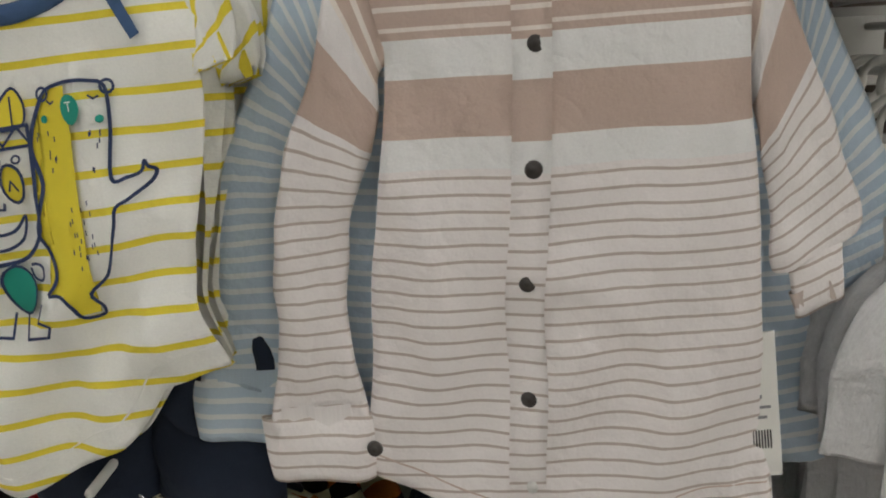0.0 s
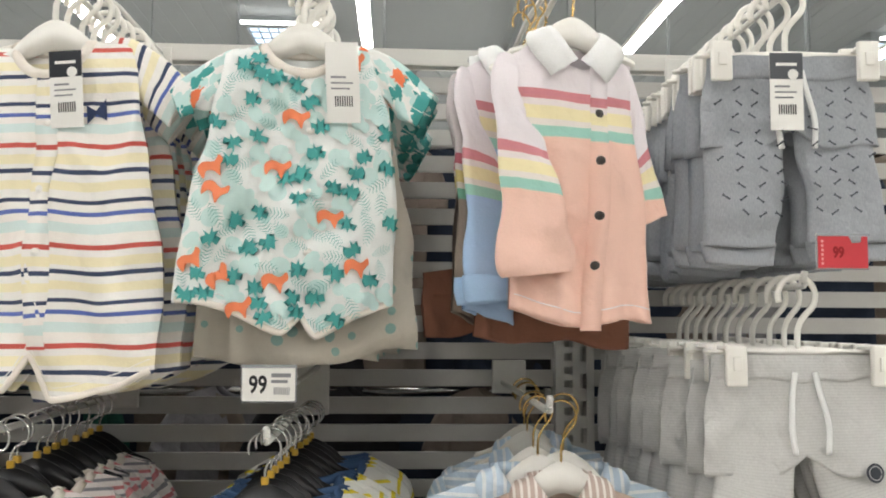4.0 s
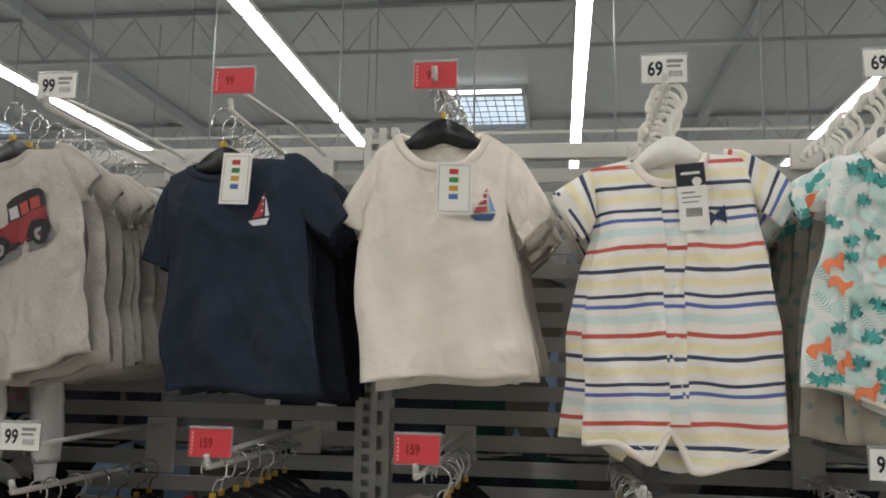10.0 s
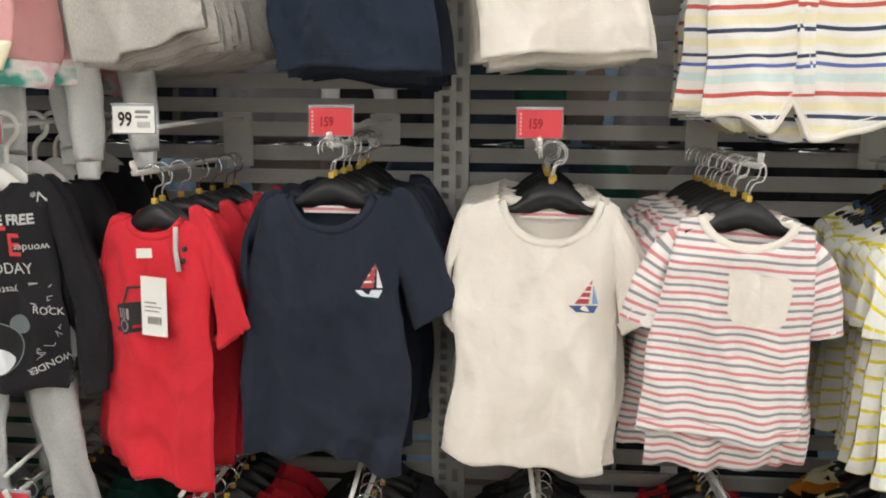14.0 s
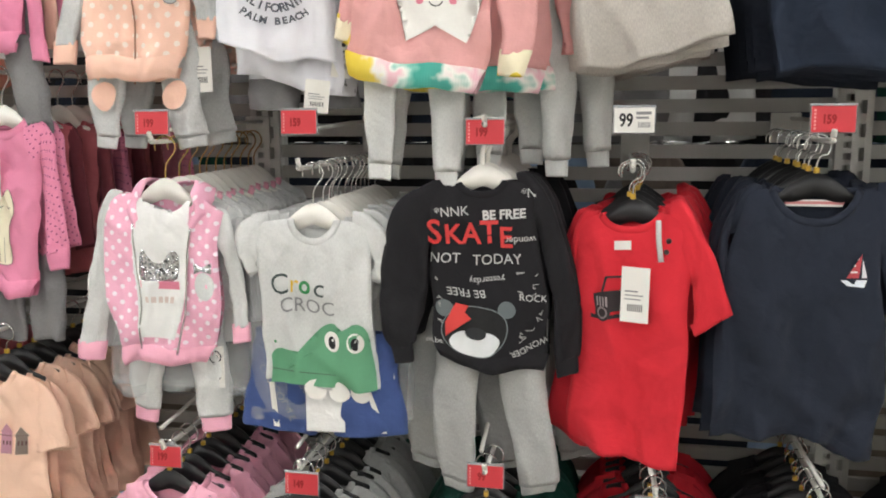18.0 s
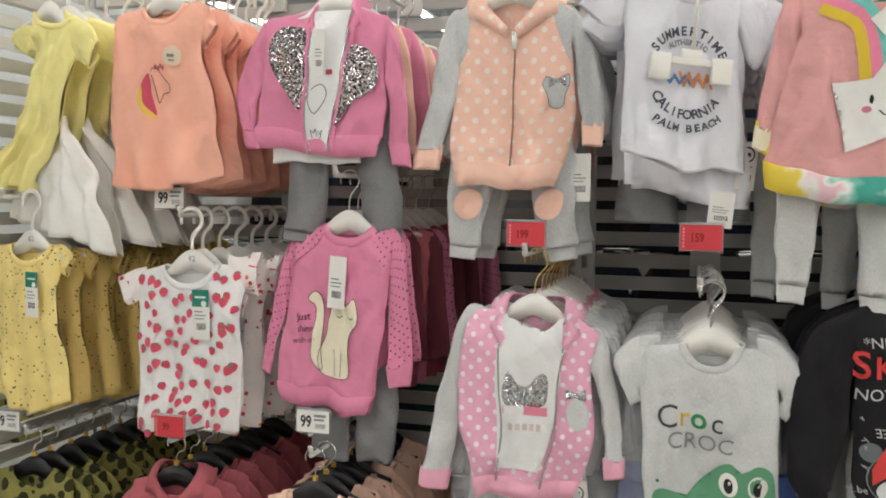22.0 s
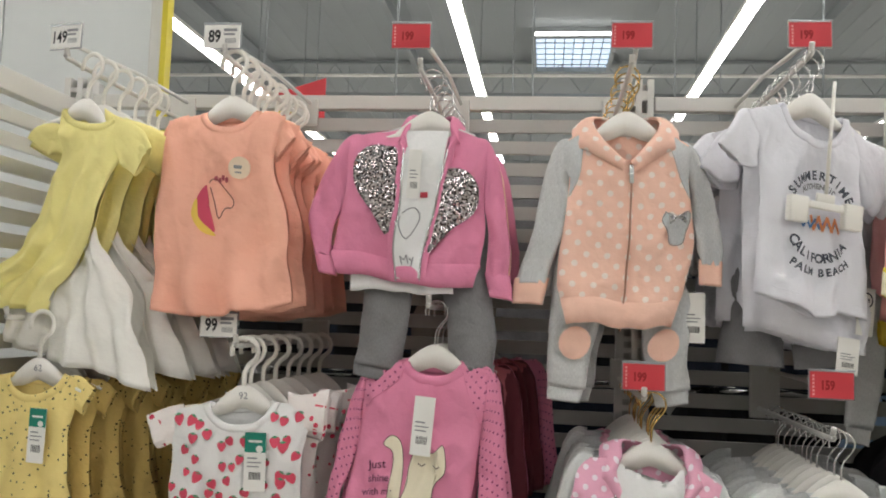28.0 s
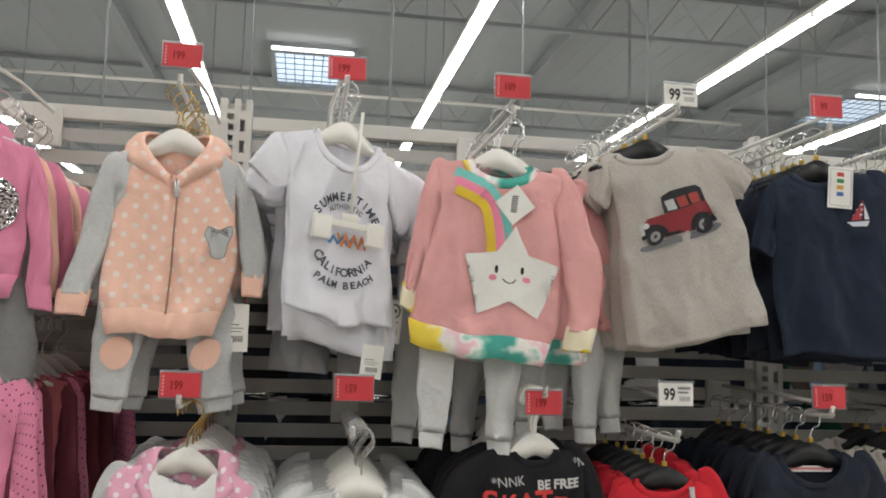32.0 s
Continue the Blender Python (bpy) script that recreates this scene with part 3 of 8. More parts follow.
fl = thing("floor", "grey polished store floor of large tiles", "floor", kind="structure")
bm = bmesh.new()
box(bm, -26, 26, -14, 34, -0.1, -0.004)
part("slab", bm, FLOOR_M, fl, smooth=False)
tile = boxes((-0.298, 0.298, -0.298, 0.298, -0.004, 0.0))
tile_me = bpy.data.meshes.new("tile")
tile.to_mesh(tile_me)
tile.free()
tile_me.materials.append(FLOOR_M)
for i in range(-8, 5):
    for j in range(-4, 1):
        ob = new("tile", tile_me)
        ob.location = (i * 0.6, j * 0.6, 0)
        ob.parent = fl

ceil = bmesh.new()
for k in range(130):
    x = -26 + 0.4 * k
    box(ceil, x, x + 0.26, -14, 34, 7.2, 7.3)
    box(ceil, x + 0.26, x + 0.4, -14, 34, 7.208, 7.3)
tagged(part("ceiling", ceil, CEIL_M, smooth=False), "dark grey ribbed steel roof deck", "ceiling", kind="structure")
for name, r in (("wall_north", (-26, 26, 34, 34.2, 0, 7.3)), ("wall_south", (-26, 26, -14.2, -14, 0, 7.3)),
                ("wall_west", (-26.2, -26, -14, 34, 0, 7.3)), ("wall_east", (26, 26.2, -14, 34, 0, 7.3))):
    tagged(part(name, boxes(r), WALL_M, smooth=False), "plain pale store wall", "wall", kind="structure")

# added panel behind the camera, out of view: dims the lower rack, bounces some light
tagged(part("wall_aisle", boxes((-9, 6, -2.3, -2.2, 0, 2.1)), STEEL, smooth=False), "unseen plain grey panel added across the aisle to block low light", "wall", kind="structure")

# roof trusses across the hall
for y in (-9.0, -3.0, 5.5, 11.5, 17.5, 23.5, 29.5):
    tr = thing("roof_truss", "dark steel lattice roof truss", "truss", "roof trusses")
    for z, h in ((6.38, 0.06), (7.1, 0.06)):
        part("chord", boxes((-26, 26, y - 0.05, y + 0.05, z, z + h)), TRUSS_M, tr, smooth=False)
    web = bmesh.new()
    for k in range(52):
        x = -26 + k
        a, b = ((x, y, 6.44), (x + 0.5, y, 7.1)) if k % 1 == 0 else ((x, y, 7.1), (x + 1, y, 6.44))
        tube(web, [a, b], 0.01, 5)
        tube(web, [b, (x + 1, y, 6.44)], 0.01, 5)
    tagged(part("web", web, TRUSS_M, tr, smooth=False), kind="stuff")
for x in (-17.0, -9.0, -5.6, 2.2, 7.0, 13.0):
    tagged(part("roof_beam", boxes((x - 0.06, x + 0.06, -14, 34, 6.9, 7.12)), TRUSS_M, smooth=False), "dark steel roof beam along the hall", "beam", "roof beams", "structure")

# rows of tube lights
for x in (-14.0, -10.65, -7.3, -3.76, -0.53, 2.86, 6.2, 9.55):
    row = thing("light_row", "long row of white tube lights on a ceiling trunking", "ceiling light", "light rows")
    part("trunking", boxes((x - 0.075, x + 0.075, -13, 33, 5.05, 5.1)), WIRE_WHITE, row, smooth=False)
    y = -12.9
    while y < 32.5:
        part("diffuser", boxes((x - 0.063, x + 0.063, y, y + 1.74, 5.0, 5.048)), LIGHT_M, row, smooth=False)
        part("end_cap", boxes((x - 0.063, x + 0.063, y + 1.741, y + 1.799, 5.01, 5.048)), WIRE_WHITE, row, smooth=False)
        y += 1.8
    for k in range(8):
        part("suspension_rod", tube(bmesh.new(), [(x, -12 + 6 * k, 5.1), (x, -12 + 6 * k, 7.24)], 0.01, 5), TRUSS_M, row, smooth=False)

# roof lights
for x, y in ((-2.25, 16.6), (-14.0, 16.6), (10.0, 16.6)):
    sk = thing("roof_light", "square roof window with a wire grid and bright daylight", "skylight", "roof lights")
    part("pane", boxes((x - 0.75, x + 0.75, y - 1.1, y + 1.1, 7.1, 7.12)), SKY_M, sk, smooth=False)
    part("frame", boxes((x - 0.85, x - 0.75, y - 1.2, y + 1.2, 7.0, 7.3), (x + 0.75, x + 0.85, y - 1.2, y + 1.2, 7.0, 7.3),
                        (x - 0.75, x + 0.75, y - 1.2, y - 1.1, 7.0, 7.3), (x - 0.75, x + 0.75, y + 1.1, y + 1.2, 7.0, 7.3)), TRUSS_M, sk, smooth=False)
    for k in range(1, 8):
        part("grid_bar", boxes((x - 0.762 + 0.188 * k, x - 0.738 + 0.188 * k, y - 1.1, y + 1.1, 7.05, 7.062)), TRUSS_M, sk, smooth=False)
    for k in range(1, 6):
        part("grid_bar", boxes((x - 0.75, x + 0.75, y - 1.12 + 0.367 * k, y - 1.08 + 0.367 * k, 7.036, 7.048)), TRUSS_M, sk, smooth=False)
    part("lamp_bar", boxes((x - 0.8, x + 0.75, y - 1.52, y - 1.42, 6.96, 7.0)), LAMP_M, sk, "white tube light beside the roof window", smooth=False)

# thin ceiling rods behind the rack
for k in range(13):
    rod = part("ceiling_rod", tube(bmesh.new(), [(-9.29 + 1.29 * k, 6.95, 2.3), (-9.29 + 1.29 * k, 6.95, 7.2)], 0.011, 6), TRUSS_M)
    tagged(rod, "thin steel rod hung from the roof", "rod", "ceiling rods")
for k in range(7):
    rod = part("ceiling_rod", tube(bmesh.new(), [(-10.9 + 2.58 * k, 9.9, 2.6), (-10.9 + 2.58 * k, 9.9, 7.2)], 0.008, 6), TRUSS_M)
    tagged(rod, "thin steel rod hung from the roof", "rod", "ceiling rods")
pipe = part("ceiling_pipe", tube(bmesh.new(), [(-12, 14.2, 5.9), (6, 14.2, 5.9)], 0.03, 8), WIRE_WHITE)
tagged(pipe, "thin pale pipe under the roof", "pipe")

# white pillar cladding with a yellow edge beyond the corner of the rack
pil = thing("wall_pillar", "white panelled pillar with a yellow edge strip", "pillar", kind="structure")
for k in range(4):
    part("panel", boxes((-5.9 + 0.5 * k, -5.404 + 0.5 * k, 1.6, 1.64, 0, 7.2), bevel=0.004), WALL_M, pil, smooth=False)
part("edge_post", boxes((-3.9, -3.862, 1.585, 1.64, 0, 7.2), bevel=0.004), STEEL, pil, smooth=False)
part("edge_strip", boxes((-3.86, -3.842, 1.58, 1.62, 0, 7.2)), YELLOW_M, pil, "yellow edge strip", smooth=False)
part("core", boxes((-9.0, -3.9, 1.645, 1.7, 0, 7.2)), WALL_M, pil, smooth=False)

# red banner that hangs behind the rack
ban = thing("hanging_banner", "red hanging banner with yellow writing", "banner")
bm = bmesh.new()
q = [bm.verts.new((x, y, z)) for y in (3.4, 3.406) for x, z in ((-4.2, 2.44), (-3.83, 2.55), (-3.83, 2.79), (-4.2, 2.675))]
for f in ((0, 1, 2, 3), (7, 6, 5, 4), (0, 4, 5, 1), (1, 5, 6, 2), (2, 6, 7, 3), (3, 7, 4, 0)):
    bm.faces.new([q[k] for k in f])
part("cloth", bm, CARD_RED, ban, smooth=False)
for k, (x, z, w, h) in enumerate(((-4.12, 2.6, 0.16, 0.03), (-4.09, 2.55, 0.12, 0.022), (-4.15, 2.645, 0.02, 0.018))):
    part("writing", boxes((x, x + w, 3.392, 3.398, z, z + h), bevel=0.002), YELLOW_M, ban, smooth=False)
part("cord", tube(bmesh.new(), [(-3.95, 3.403, 2.75), (-3.95, 3.403, 7.2)], 0.003, 5), TRUSS_M, ban)


# ---- the rack ----
def upright(x, parent, z1=2.12, y=POST_Y, face=True):
    """A slotted steel upright: two ladder strips of holes."""
    bm = bmesh.new()
    box(bm, x - 0.036, x - 0.020, y, y + 0.03, 0.05, z1)
    box(bm, x - 0.004, x + 0.010, y, y + 0.03, 0.05, z1)
    box(bm, x + 0.022, x + 0.036, y, y + 0.03, 0.05, z1)
    z = 0.06
    while z < z1 - 0.02:
        box(bm, x - 0.020, x - 0.004, y + 0.002, y + 0.012, z, z + 0.011)
        box(bm, x + 0.010, x + 0.022, y + 0.002, y + 0.012, z + 0.012, z + 0.034)
        z += 0.025 if False else 0.05
        box(bm, x - 0.020, x - 0.004, y + 0.002, y + 0.012, z - 0.025, z - 0.014)
    ob = part("upright", bm, STEEL, parent, smooth=False)
    part("core", boxes((x - 0.034, x + 0.034, y + 0.0305, y + 0.06, 0.05, z1 - 0.004)), STEEL_SHADED, ob, smooth=False)
    part("foot", boxes((x - 0.03, x + 0.03, y - 0.4, y + 0.06, 0.0, 0.05), bevel=0.004), STEEL, ob, smooth=False)
    return ob


RACKS = []
for i in range(4):
    a, b = POSTS[i], POSTS[i + 1]
    rk = thing("display_rack", "tall grey steel slatted display rack bay with slotted uprights", "rack", "rack bays")
    RACKS.append(rk)
    if i == 0:
        upright(a, rk)
    upright(b, rk)
    part("top_rail", boxes((a + 0.038, b - 0.038, RAIL_Y - 0.008, RAIL_Y + 0.02, 2.048, 2.081), bevel=0.003), STEEL, rk, smooth=False)
    for k in range(37):
        z = 1.998 - 0.05 * k
        part("slat", boxes((a + 0.038, b - 0.038, RAIL_Y, RAIL_Y + 0.012, z, z + 0.030)), STEEL_SHADED, rk, smooth=False)
    part("base_shelf", boxes((a + 0.004, b - 0.004, 0.62, RAIL_Y + 0.03, 0.06, 0.12), bevel=0.004), STEEL, rk, smooth=False)

# the side wing at the corner and its sign
wing = thing("side_rack", "white steel slatted side rack at the corner with a slotted post", "rack")
WX, WY = -3.735, 0.47
bm = bmesh.new()
box(bm, WX - 0.03, WX + 0.03, WY - 0.005, WY + 0.015, 0.0, 2.07)
z = 0.1
while z < 2.03:
    box(bm, WX + 0.006, WX + 0.016, WY - 0.009, WY - 0.0055, z, z + 0.006)
    z += 0.025
part("post", bm, STEEL, wing, smooth=False)
slots = bmesh.new()
z = 0.1
while z < 2.04:
    box(slots, WX - 0.004, WX + 0.004, WY - 0.0065, WY - 0.0052, z, z + 0.014)
    box(slots, WX + 0.0302, WX + 0.0312, WY + 0.002, WY + 0.009, z + 0.008, z + 0.018)
    z += 0.025
part("slot_row", slots, BLACK_INK, wing, smooth=False)
part("top_rail", boxes((WX - 0.01, WX + 0.02, WY + 0.02, POST_Y, 1.985, 2.03), bevel=0.003), WIRE_WHITE, wing, smooth=False)
for k in range(37):
    z = 1.93 - 0.05 * k
    part("slat", boxes((WX - 0.004, WX + 0.008, WY + 0.02, POST_Y, z, z + 0.030)), WIRE_WHITE, wing, smooth=False)
part("end_panel", boxes((WX - 0.075, WX - 0.032, WY - 0.0, WY + 0.02, 0.0, 1.4)), STEEL, wing, smooth=False)
sg = thing("aisle_sign", "white aisle sign board with blue numbers and bars", "sign")
part("board", boxes((-4.5, WX - 0.036, WY - 0.012, WY - 0.002, 1.395, 2.03), bevel=0.002), CARD, sg, smooth=False)
part("frame", boxes((WX - 0.035, WX - 0.031, WY - 0.016, WY - 0.001, 1.39, 2.034)), BLACK_INK, sg, smooth=False)
BLUE_INK = ink("2b4f9e")
flat_y = lambda x, z: WY - 0.0125
decal(sg, "number", BLUE_INK, letters("12", 0.066, -3.807, 1.967, bold=0.002), flat_y, 0.001)
decal(sg, "blue_bar", BLUE_INK, [rect(-4.5, 1.925, WX - 0.045, 1.932), rect(-4.5, 1.525, WX - 0.045, 1.535)], flat_y, 0.001)
decal(sg, "rule", BLACK_INK, [rect(-3.862, 1.935, -3.860, 2.025), rect(WX - 0.043, 1.40, WX - 0.041, 1.925)], flat_y, 0.001)
decal(sg, "word", BLUE_INK, letters("Fille", 0.046, -3.85, 1.737), flat_y, 0.001)
decal(sg, "arabic_word", BLUE_INK, letters("\ufeb2\ufe91\ufefc\ufee3", 0.06, -3.83, 1.86), flat_y, 0.001)
decal(sg, "emblem", BLUE_INK, [rect(-3.82, 1.40, -3.78, 1.46)], flat_y, 0.001)
decal(sg, "emblem_mark", ink("e9c32c"), [ellipse(-3.80, 1.447, 0.006, 0.006)], flat_y, 0.0016)
decal(sg, "emblem_band", CARD, [rect(-3.814, 1.408, -3.808, 1.434), rect(-3.803, 1.408, -3.797, 1.434), rect(-3.792, 1.408, -3.786, 1.434), rect(-3.814, 1.43, -3.786, 1.436)], flat_y, 0.0016)


# ---- display hooks and price cards ----
def price_card(x, y, z, digits="", red=False, tilt=0.0, w=0.067, h=0.042, yaw=0.0):
    th = thing("price_card", "red price card in a clear holder" if red else "white price card with black digits in a clear holder", "price card",
               "price cards", m=pose(x, y, z, tilt, 0, yaw))
    body = part("card", boxes((-w / 2, w / 2, -0.001, 0.001, -h / 2, h / 2)), CARD_RED if red else CARD, th, smooth=False)
    part("holder", boxes((-w / 2 - 0.002, w / 2 + 0.002, 0.0015, 0.0035, -h / 2 - 0.002, h / 2 + 0.004), (-w / 2 - 0.002, w / 2 + 0.002, -0.003, 0.0015, h / 2 + 0.001, h / 2 + 0.004)), PLASTIC_CLEAR, th, smooth=False)
    fy = lambda a, b: -0.0011
    dark = ink("9c1a22") if red else BLACK_INK
    if digits:
        decal(th, "price_figure", dark, letters(digits, 0.031 if not red else 0.02, -w * 0.2 if not red else -w * 0.1, -0.001, squash=0.75, bold=0.0008), fy, 0.0004)
    rows = [rect(w * 0.05, h * 0.22, w * 0.42, h * 0.34), rect(w * 0.05, h * 0.05, w * 0.36, h * 0.14)]
    rows += [rect(w * (0.1 + 0.035 * k), -h * 0.3, w * (0.1 + 0.035 * k + 0.018), -h * 0.08) for k in range(9)]
    if red:
        rows = [rect(-w * 0.45, -h * 0.4 + k * h * 0.14, -w * 0.4, -h * 0.32 + k * h * 0.14) for k in range(6)]
    decal(th, "print", ink("e9a0a0") if red else GREY_INK, rows, fy, 0.0004)
    return th


LAST = {"rod": 0.0}


def display_hook(x, zrod, y0=0.56, side=0.022, card=None, red=False, cz=None, gold=False, cx=0.0, yaw=0.0, arm=True):
    """A double arm on the rack: the rod that carries hangers and the arm that carries the price card."""
    th = thing("display_hook", "chrome display arm with a price arm, hooked on the rack", "display hook", "display arms")
    top_z = zrod + 0.03
    zrod = LAST["rod"]
    part("rod", tube(bmesh.new(), smooth_line([(x, POST_Y + 0.004, zrod - 0.005), (x, 0.9, zrod - 0.005), (x, y0 + 0.03, zrod - 0.005), (x, y0 + 0.008, zrod + 0.001), (x, y0, zrod + 0.014)], 4), 0.0048, 8), WIRE_WHITE, th)
    part("bracket", boxes((x - 0.02, x + side + 0.02, POST_Y - 0.004, POST_Y + 0.008, zrod - 0.025, top_z + 0.012), bevel=0.003), STEEL, th, smooth=False)
    if arm:
        part("price_arm", tube(bmesh.new(), [(x + side, POST_Y + 0.004, top_z), (x + side, 0.8, top_z - 0.002), (x + side * 0.4, y0 + 0.016, top_z - 0.012)], 0.0042, 8), WIRE_WHITE, th)
    if card is not None:
        price_card(x + cx, y0 - 0.004 + 0.016, cz if cz else top_z + 0.004, card, red, tilt=random.uniform(-6, 2), yaw=yaw)
    return th


def stack(x, zrod, drop, front, key, n=8, back=None, y0=0.585, y1=0.99, yaw=0.0, lean=0.0, front_y=0.0, hkey="white", jit=1.0, fan=(), fan_y=0.06, bend=0.0):
    """A front garment on the rod and the low copies behind it."""
    front.matrix_world = pose(x, y0 + front_y, zrod - drop, 0, lean, yaw)
    y0 += front_y
    zg = zrod
    zrod = zrod - drop + REST.get(hkey, 0.1)
    LAST["rod"] = zrod
    if hkey:
        LAST["hanger"] = hang(hkey, x, y0, zrod + 0.004, yaw, lean * 0.6)
    if not back:
        return
    backs = back if isinstance(back, list) else [back]
    n = int(n * 1.3)
    for k in range(n):
        y = y0 + 0.045 + (y1 - y0 - 0.045) * k / max(n - 1, 1)
        dx, yw, ln = random.uniform(-0.012, 0.012) * jit + bend * k, yaw * 0.6 + random.uniform(-10, 10) * jit, lean * 0.5 + random.uniform(-3.5, 3.5) * jit
        if k < len(fan):
            dx, yw, ln = fan[k]
            y = y0 + fan_y + 0.035 * k
        elif fan:
            y = max(y, y0 + fan_y + 0.035 * len(fan))
        src = backs[k % len(backs)]
        settle(src.name, src, pose(x + dx, y, zg - drop - random.uniform(0, 0.012), 0, ln, yw))
        if hkey and k < 11:
            hang(hkey, x + dx * 0.5, y, zrod + 0.004, yw, 0)


def swing_tag(parent, fy, x, z, w=0.045, h=0.095, rot=0.0, head=None, body=CARD, bars=True, lift=0.006, ring=False, writing=True):
    """A swing tag that lies on the cloth."""
    dx, dz = print_shift(fy)
    x, z = x + dx, z + dz
    c, s = math.cos(radians(rot)), math.sin(radians(rot))
    yc = fy(x, z) - lift
    tg = part("swing_tag", boxes((-w / 2, w / 2, -0.0006, 0.0006, -h / 2, h / 2)), body, parent, "printed card swing tag", smooth=False)
    tg.matrix_local = pose(x, yc, z, 0, -rot, 0)
    f0 = lambda a, b: -0.0007
    if head:
        decal(tg, "header", head, [rect(-w / 2, h * 0.16, w / 2, h / 2)], f0, 0.0003)
        decal(tg, "mark", CARD, [rect(-w * 0.32, h * 0.33, w * 0.32, h * 0.37)] + [ellipse(w * 0.2, h * 0.22, w * 0.16, w * 0.16)], f0, 0.0007)
    if ring:
        decal(tg, "ring_mark", ink("55575c"), stroke(ellipse(0, h * 0.24, w * 0.33, w * 0.33, 0, 24) + [(w * 0.33, h * 0.24)], w * 0.08), f0, 0.0004)
        decal(tg, "ring_bar", ink("55575c"), [rect(-w * 0.16, h * 0.2, w * 0.16, h * 0.28)], f0, 0.0004)
    if bars:
        decal(tg, "barcode", BLACK_INK, [rect(w * (-0.25 + 0.07 * k), -h * 0.3, w * (-0.25 + 0.07 * k + 0.034), -h * 0.17) for k in range(8)], f0, 0.0004)
    if writing:
        decal(tg, "small_print", GREY_INK, [rect(-w * 0.36, h * 0.05, w * 0.1, h * 0.075), rect(-w * 0.36, -0.02 * h, w * 0.3, 0.0), rect(-w * 0.36, -h * 0.09, w * 0.2, -h * 0.07)], f0, 0.0004)
    return tg


def buttons(parent, fy, pts, r=0.0065, mat=BUTTON_M):
    for x, z in pts:
        dx, dz = print_shift(fy)
        x, z = x + dx, z + dz
        b = bmesh.new()
        bmesh.ops.create_cone(b, cap_ends=True, segments=14, radius1=r, radius2=r * 0.85, depth=0.003)
        bmesh.ops.create_cone(b, cap_ends=True, segments=10, radius1=r * 0.55, radius2=r * 0.5, depth=0.0036)
        for v in b.verts:
            v.co = Vector((x + v.co.x, fy(x, z) - 0.002 - v.co.z, z + v.co.y))
        part("button", b, mat, parent)


def placket(parent, cl, x0, x1, z0, z1, mat, shift=0.0, n=24):
    """The raised strip down a shirt's front."""
    b = bmesh.new()
    x0, x1 = x0 + cl.shift[0], x1 + cl.shift[0]
    uvl = b.loops.layers.uv.new("UVMap")
    grid, uvs = [], []
    for j in range(n + 1):
        z = z0 + (z1 - z0) * j / n
        xs = (x0, x0, (x0 + x1) / 2, x1, x1)
        lift = (0.0, 0.0022, 0.0024, 0.0022, 0.0)
        k = -z / cl.length
        grid.append([(x + shift * k, cl.front(x + shift * k, z) - q, z) for x, q in zip(xs, lift)])
        uvs.append([(x - cl.shift[0], z + 0.004 - cl.shift[1]) for x in xs])
    sheet(b, uvl, grid, uvs)
    return part("placket", b, mat, parent)


def collar(parent, cl, mat):
    """A turned-down shirt collar: two pointed leaves and the back of the stand."""
    for s in (-1, 1):
        b = bmesh.new()
        uvl = b.loops.layers.uv.new("UVMap")
        inner = smooth_line([(s * 0.002, -0.032, 0.0), (s * 0.015, -0.018, 0.0), (s * 0.03, 0.002, 0.1), (s * 0.037, 0.014, 0.4), (s * 0.034, 0.018, 0.9)], 5)
        outer = smooth_line([(s * 0.04, -0.06, 0.0), (s * 0.055, -0.042, 0.0), (s * 0.07, -0.014, 0.1), (s * 0.062, 0.004, 0.5), (s * 0.046, 0.004, 1.0)], 5)
        grid, uvs = [], []
        for (a, c, p), (d, e, q) in zip(inner, outer):
            row, ru = [], []
            for t in (0.0, 0.0, 0.3, 0.65, 1.0, 1.0):
                x, z = a + (d - a) * t, c + (e - c) * t
                yf = cl.front(x, min(z, -0.03)) - 0.007 - 0.004 * math.sin(math.pi * t)
                row.append((x, yf * (1 - p) + 0.022 * p, z))
                ru.append((z * 0.8, -abs(x) * 0.9))
            row[0] = (row[0][0], row[0][1] + 0.005, row[0][2] - 0.002)
            row[-1] = (row[-1][0], row[-1][1] + 0.004, row[-1][2] + 0.002)
            grid.append(row)
            uvs.append(ru)
        sheet(b, uvl, grid, uvs, flip=s > 0)
        part("collar_leaf", b, mat, parent)
    b = bmesh.new()
    uvl = b.loops.layers.uv.new("UVMap")
    grid = [[(x, 0.012 + 0.012 * (1 - (x / 0.045) ** 2) + dy, z - 0.2 * abs(x) ** 1.5) for x in (-0.045 + 0.0075 * k for k in range(13))] for z, dy in ((-0.014, 0.0), (0.004, 0.0), (0.016, 0.0), (0.016, 0.004), (-0.01, 0.008))]
    sheet(b, uvl, grid, [[(q[2], -q[0]) for q in r] for r in grid])
    part("collar_back", b, mat, parent)


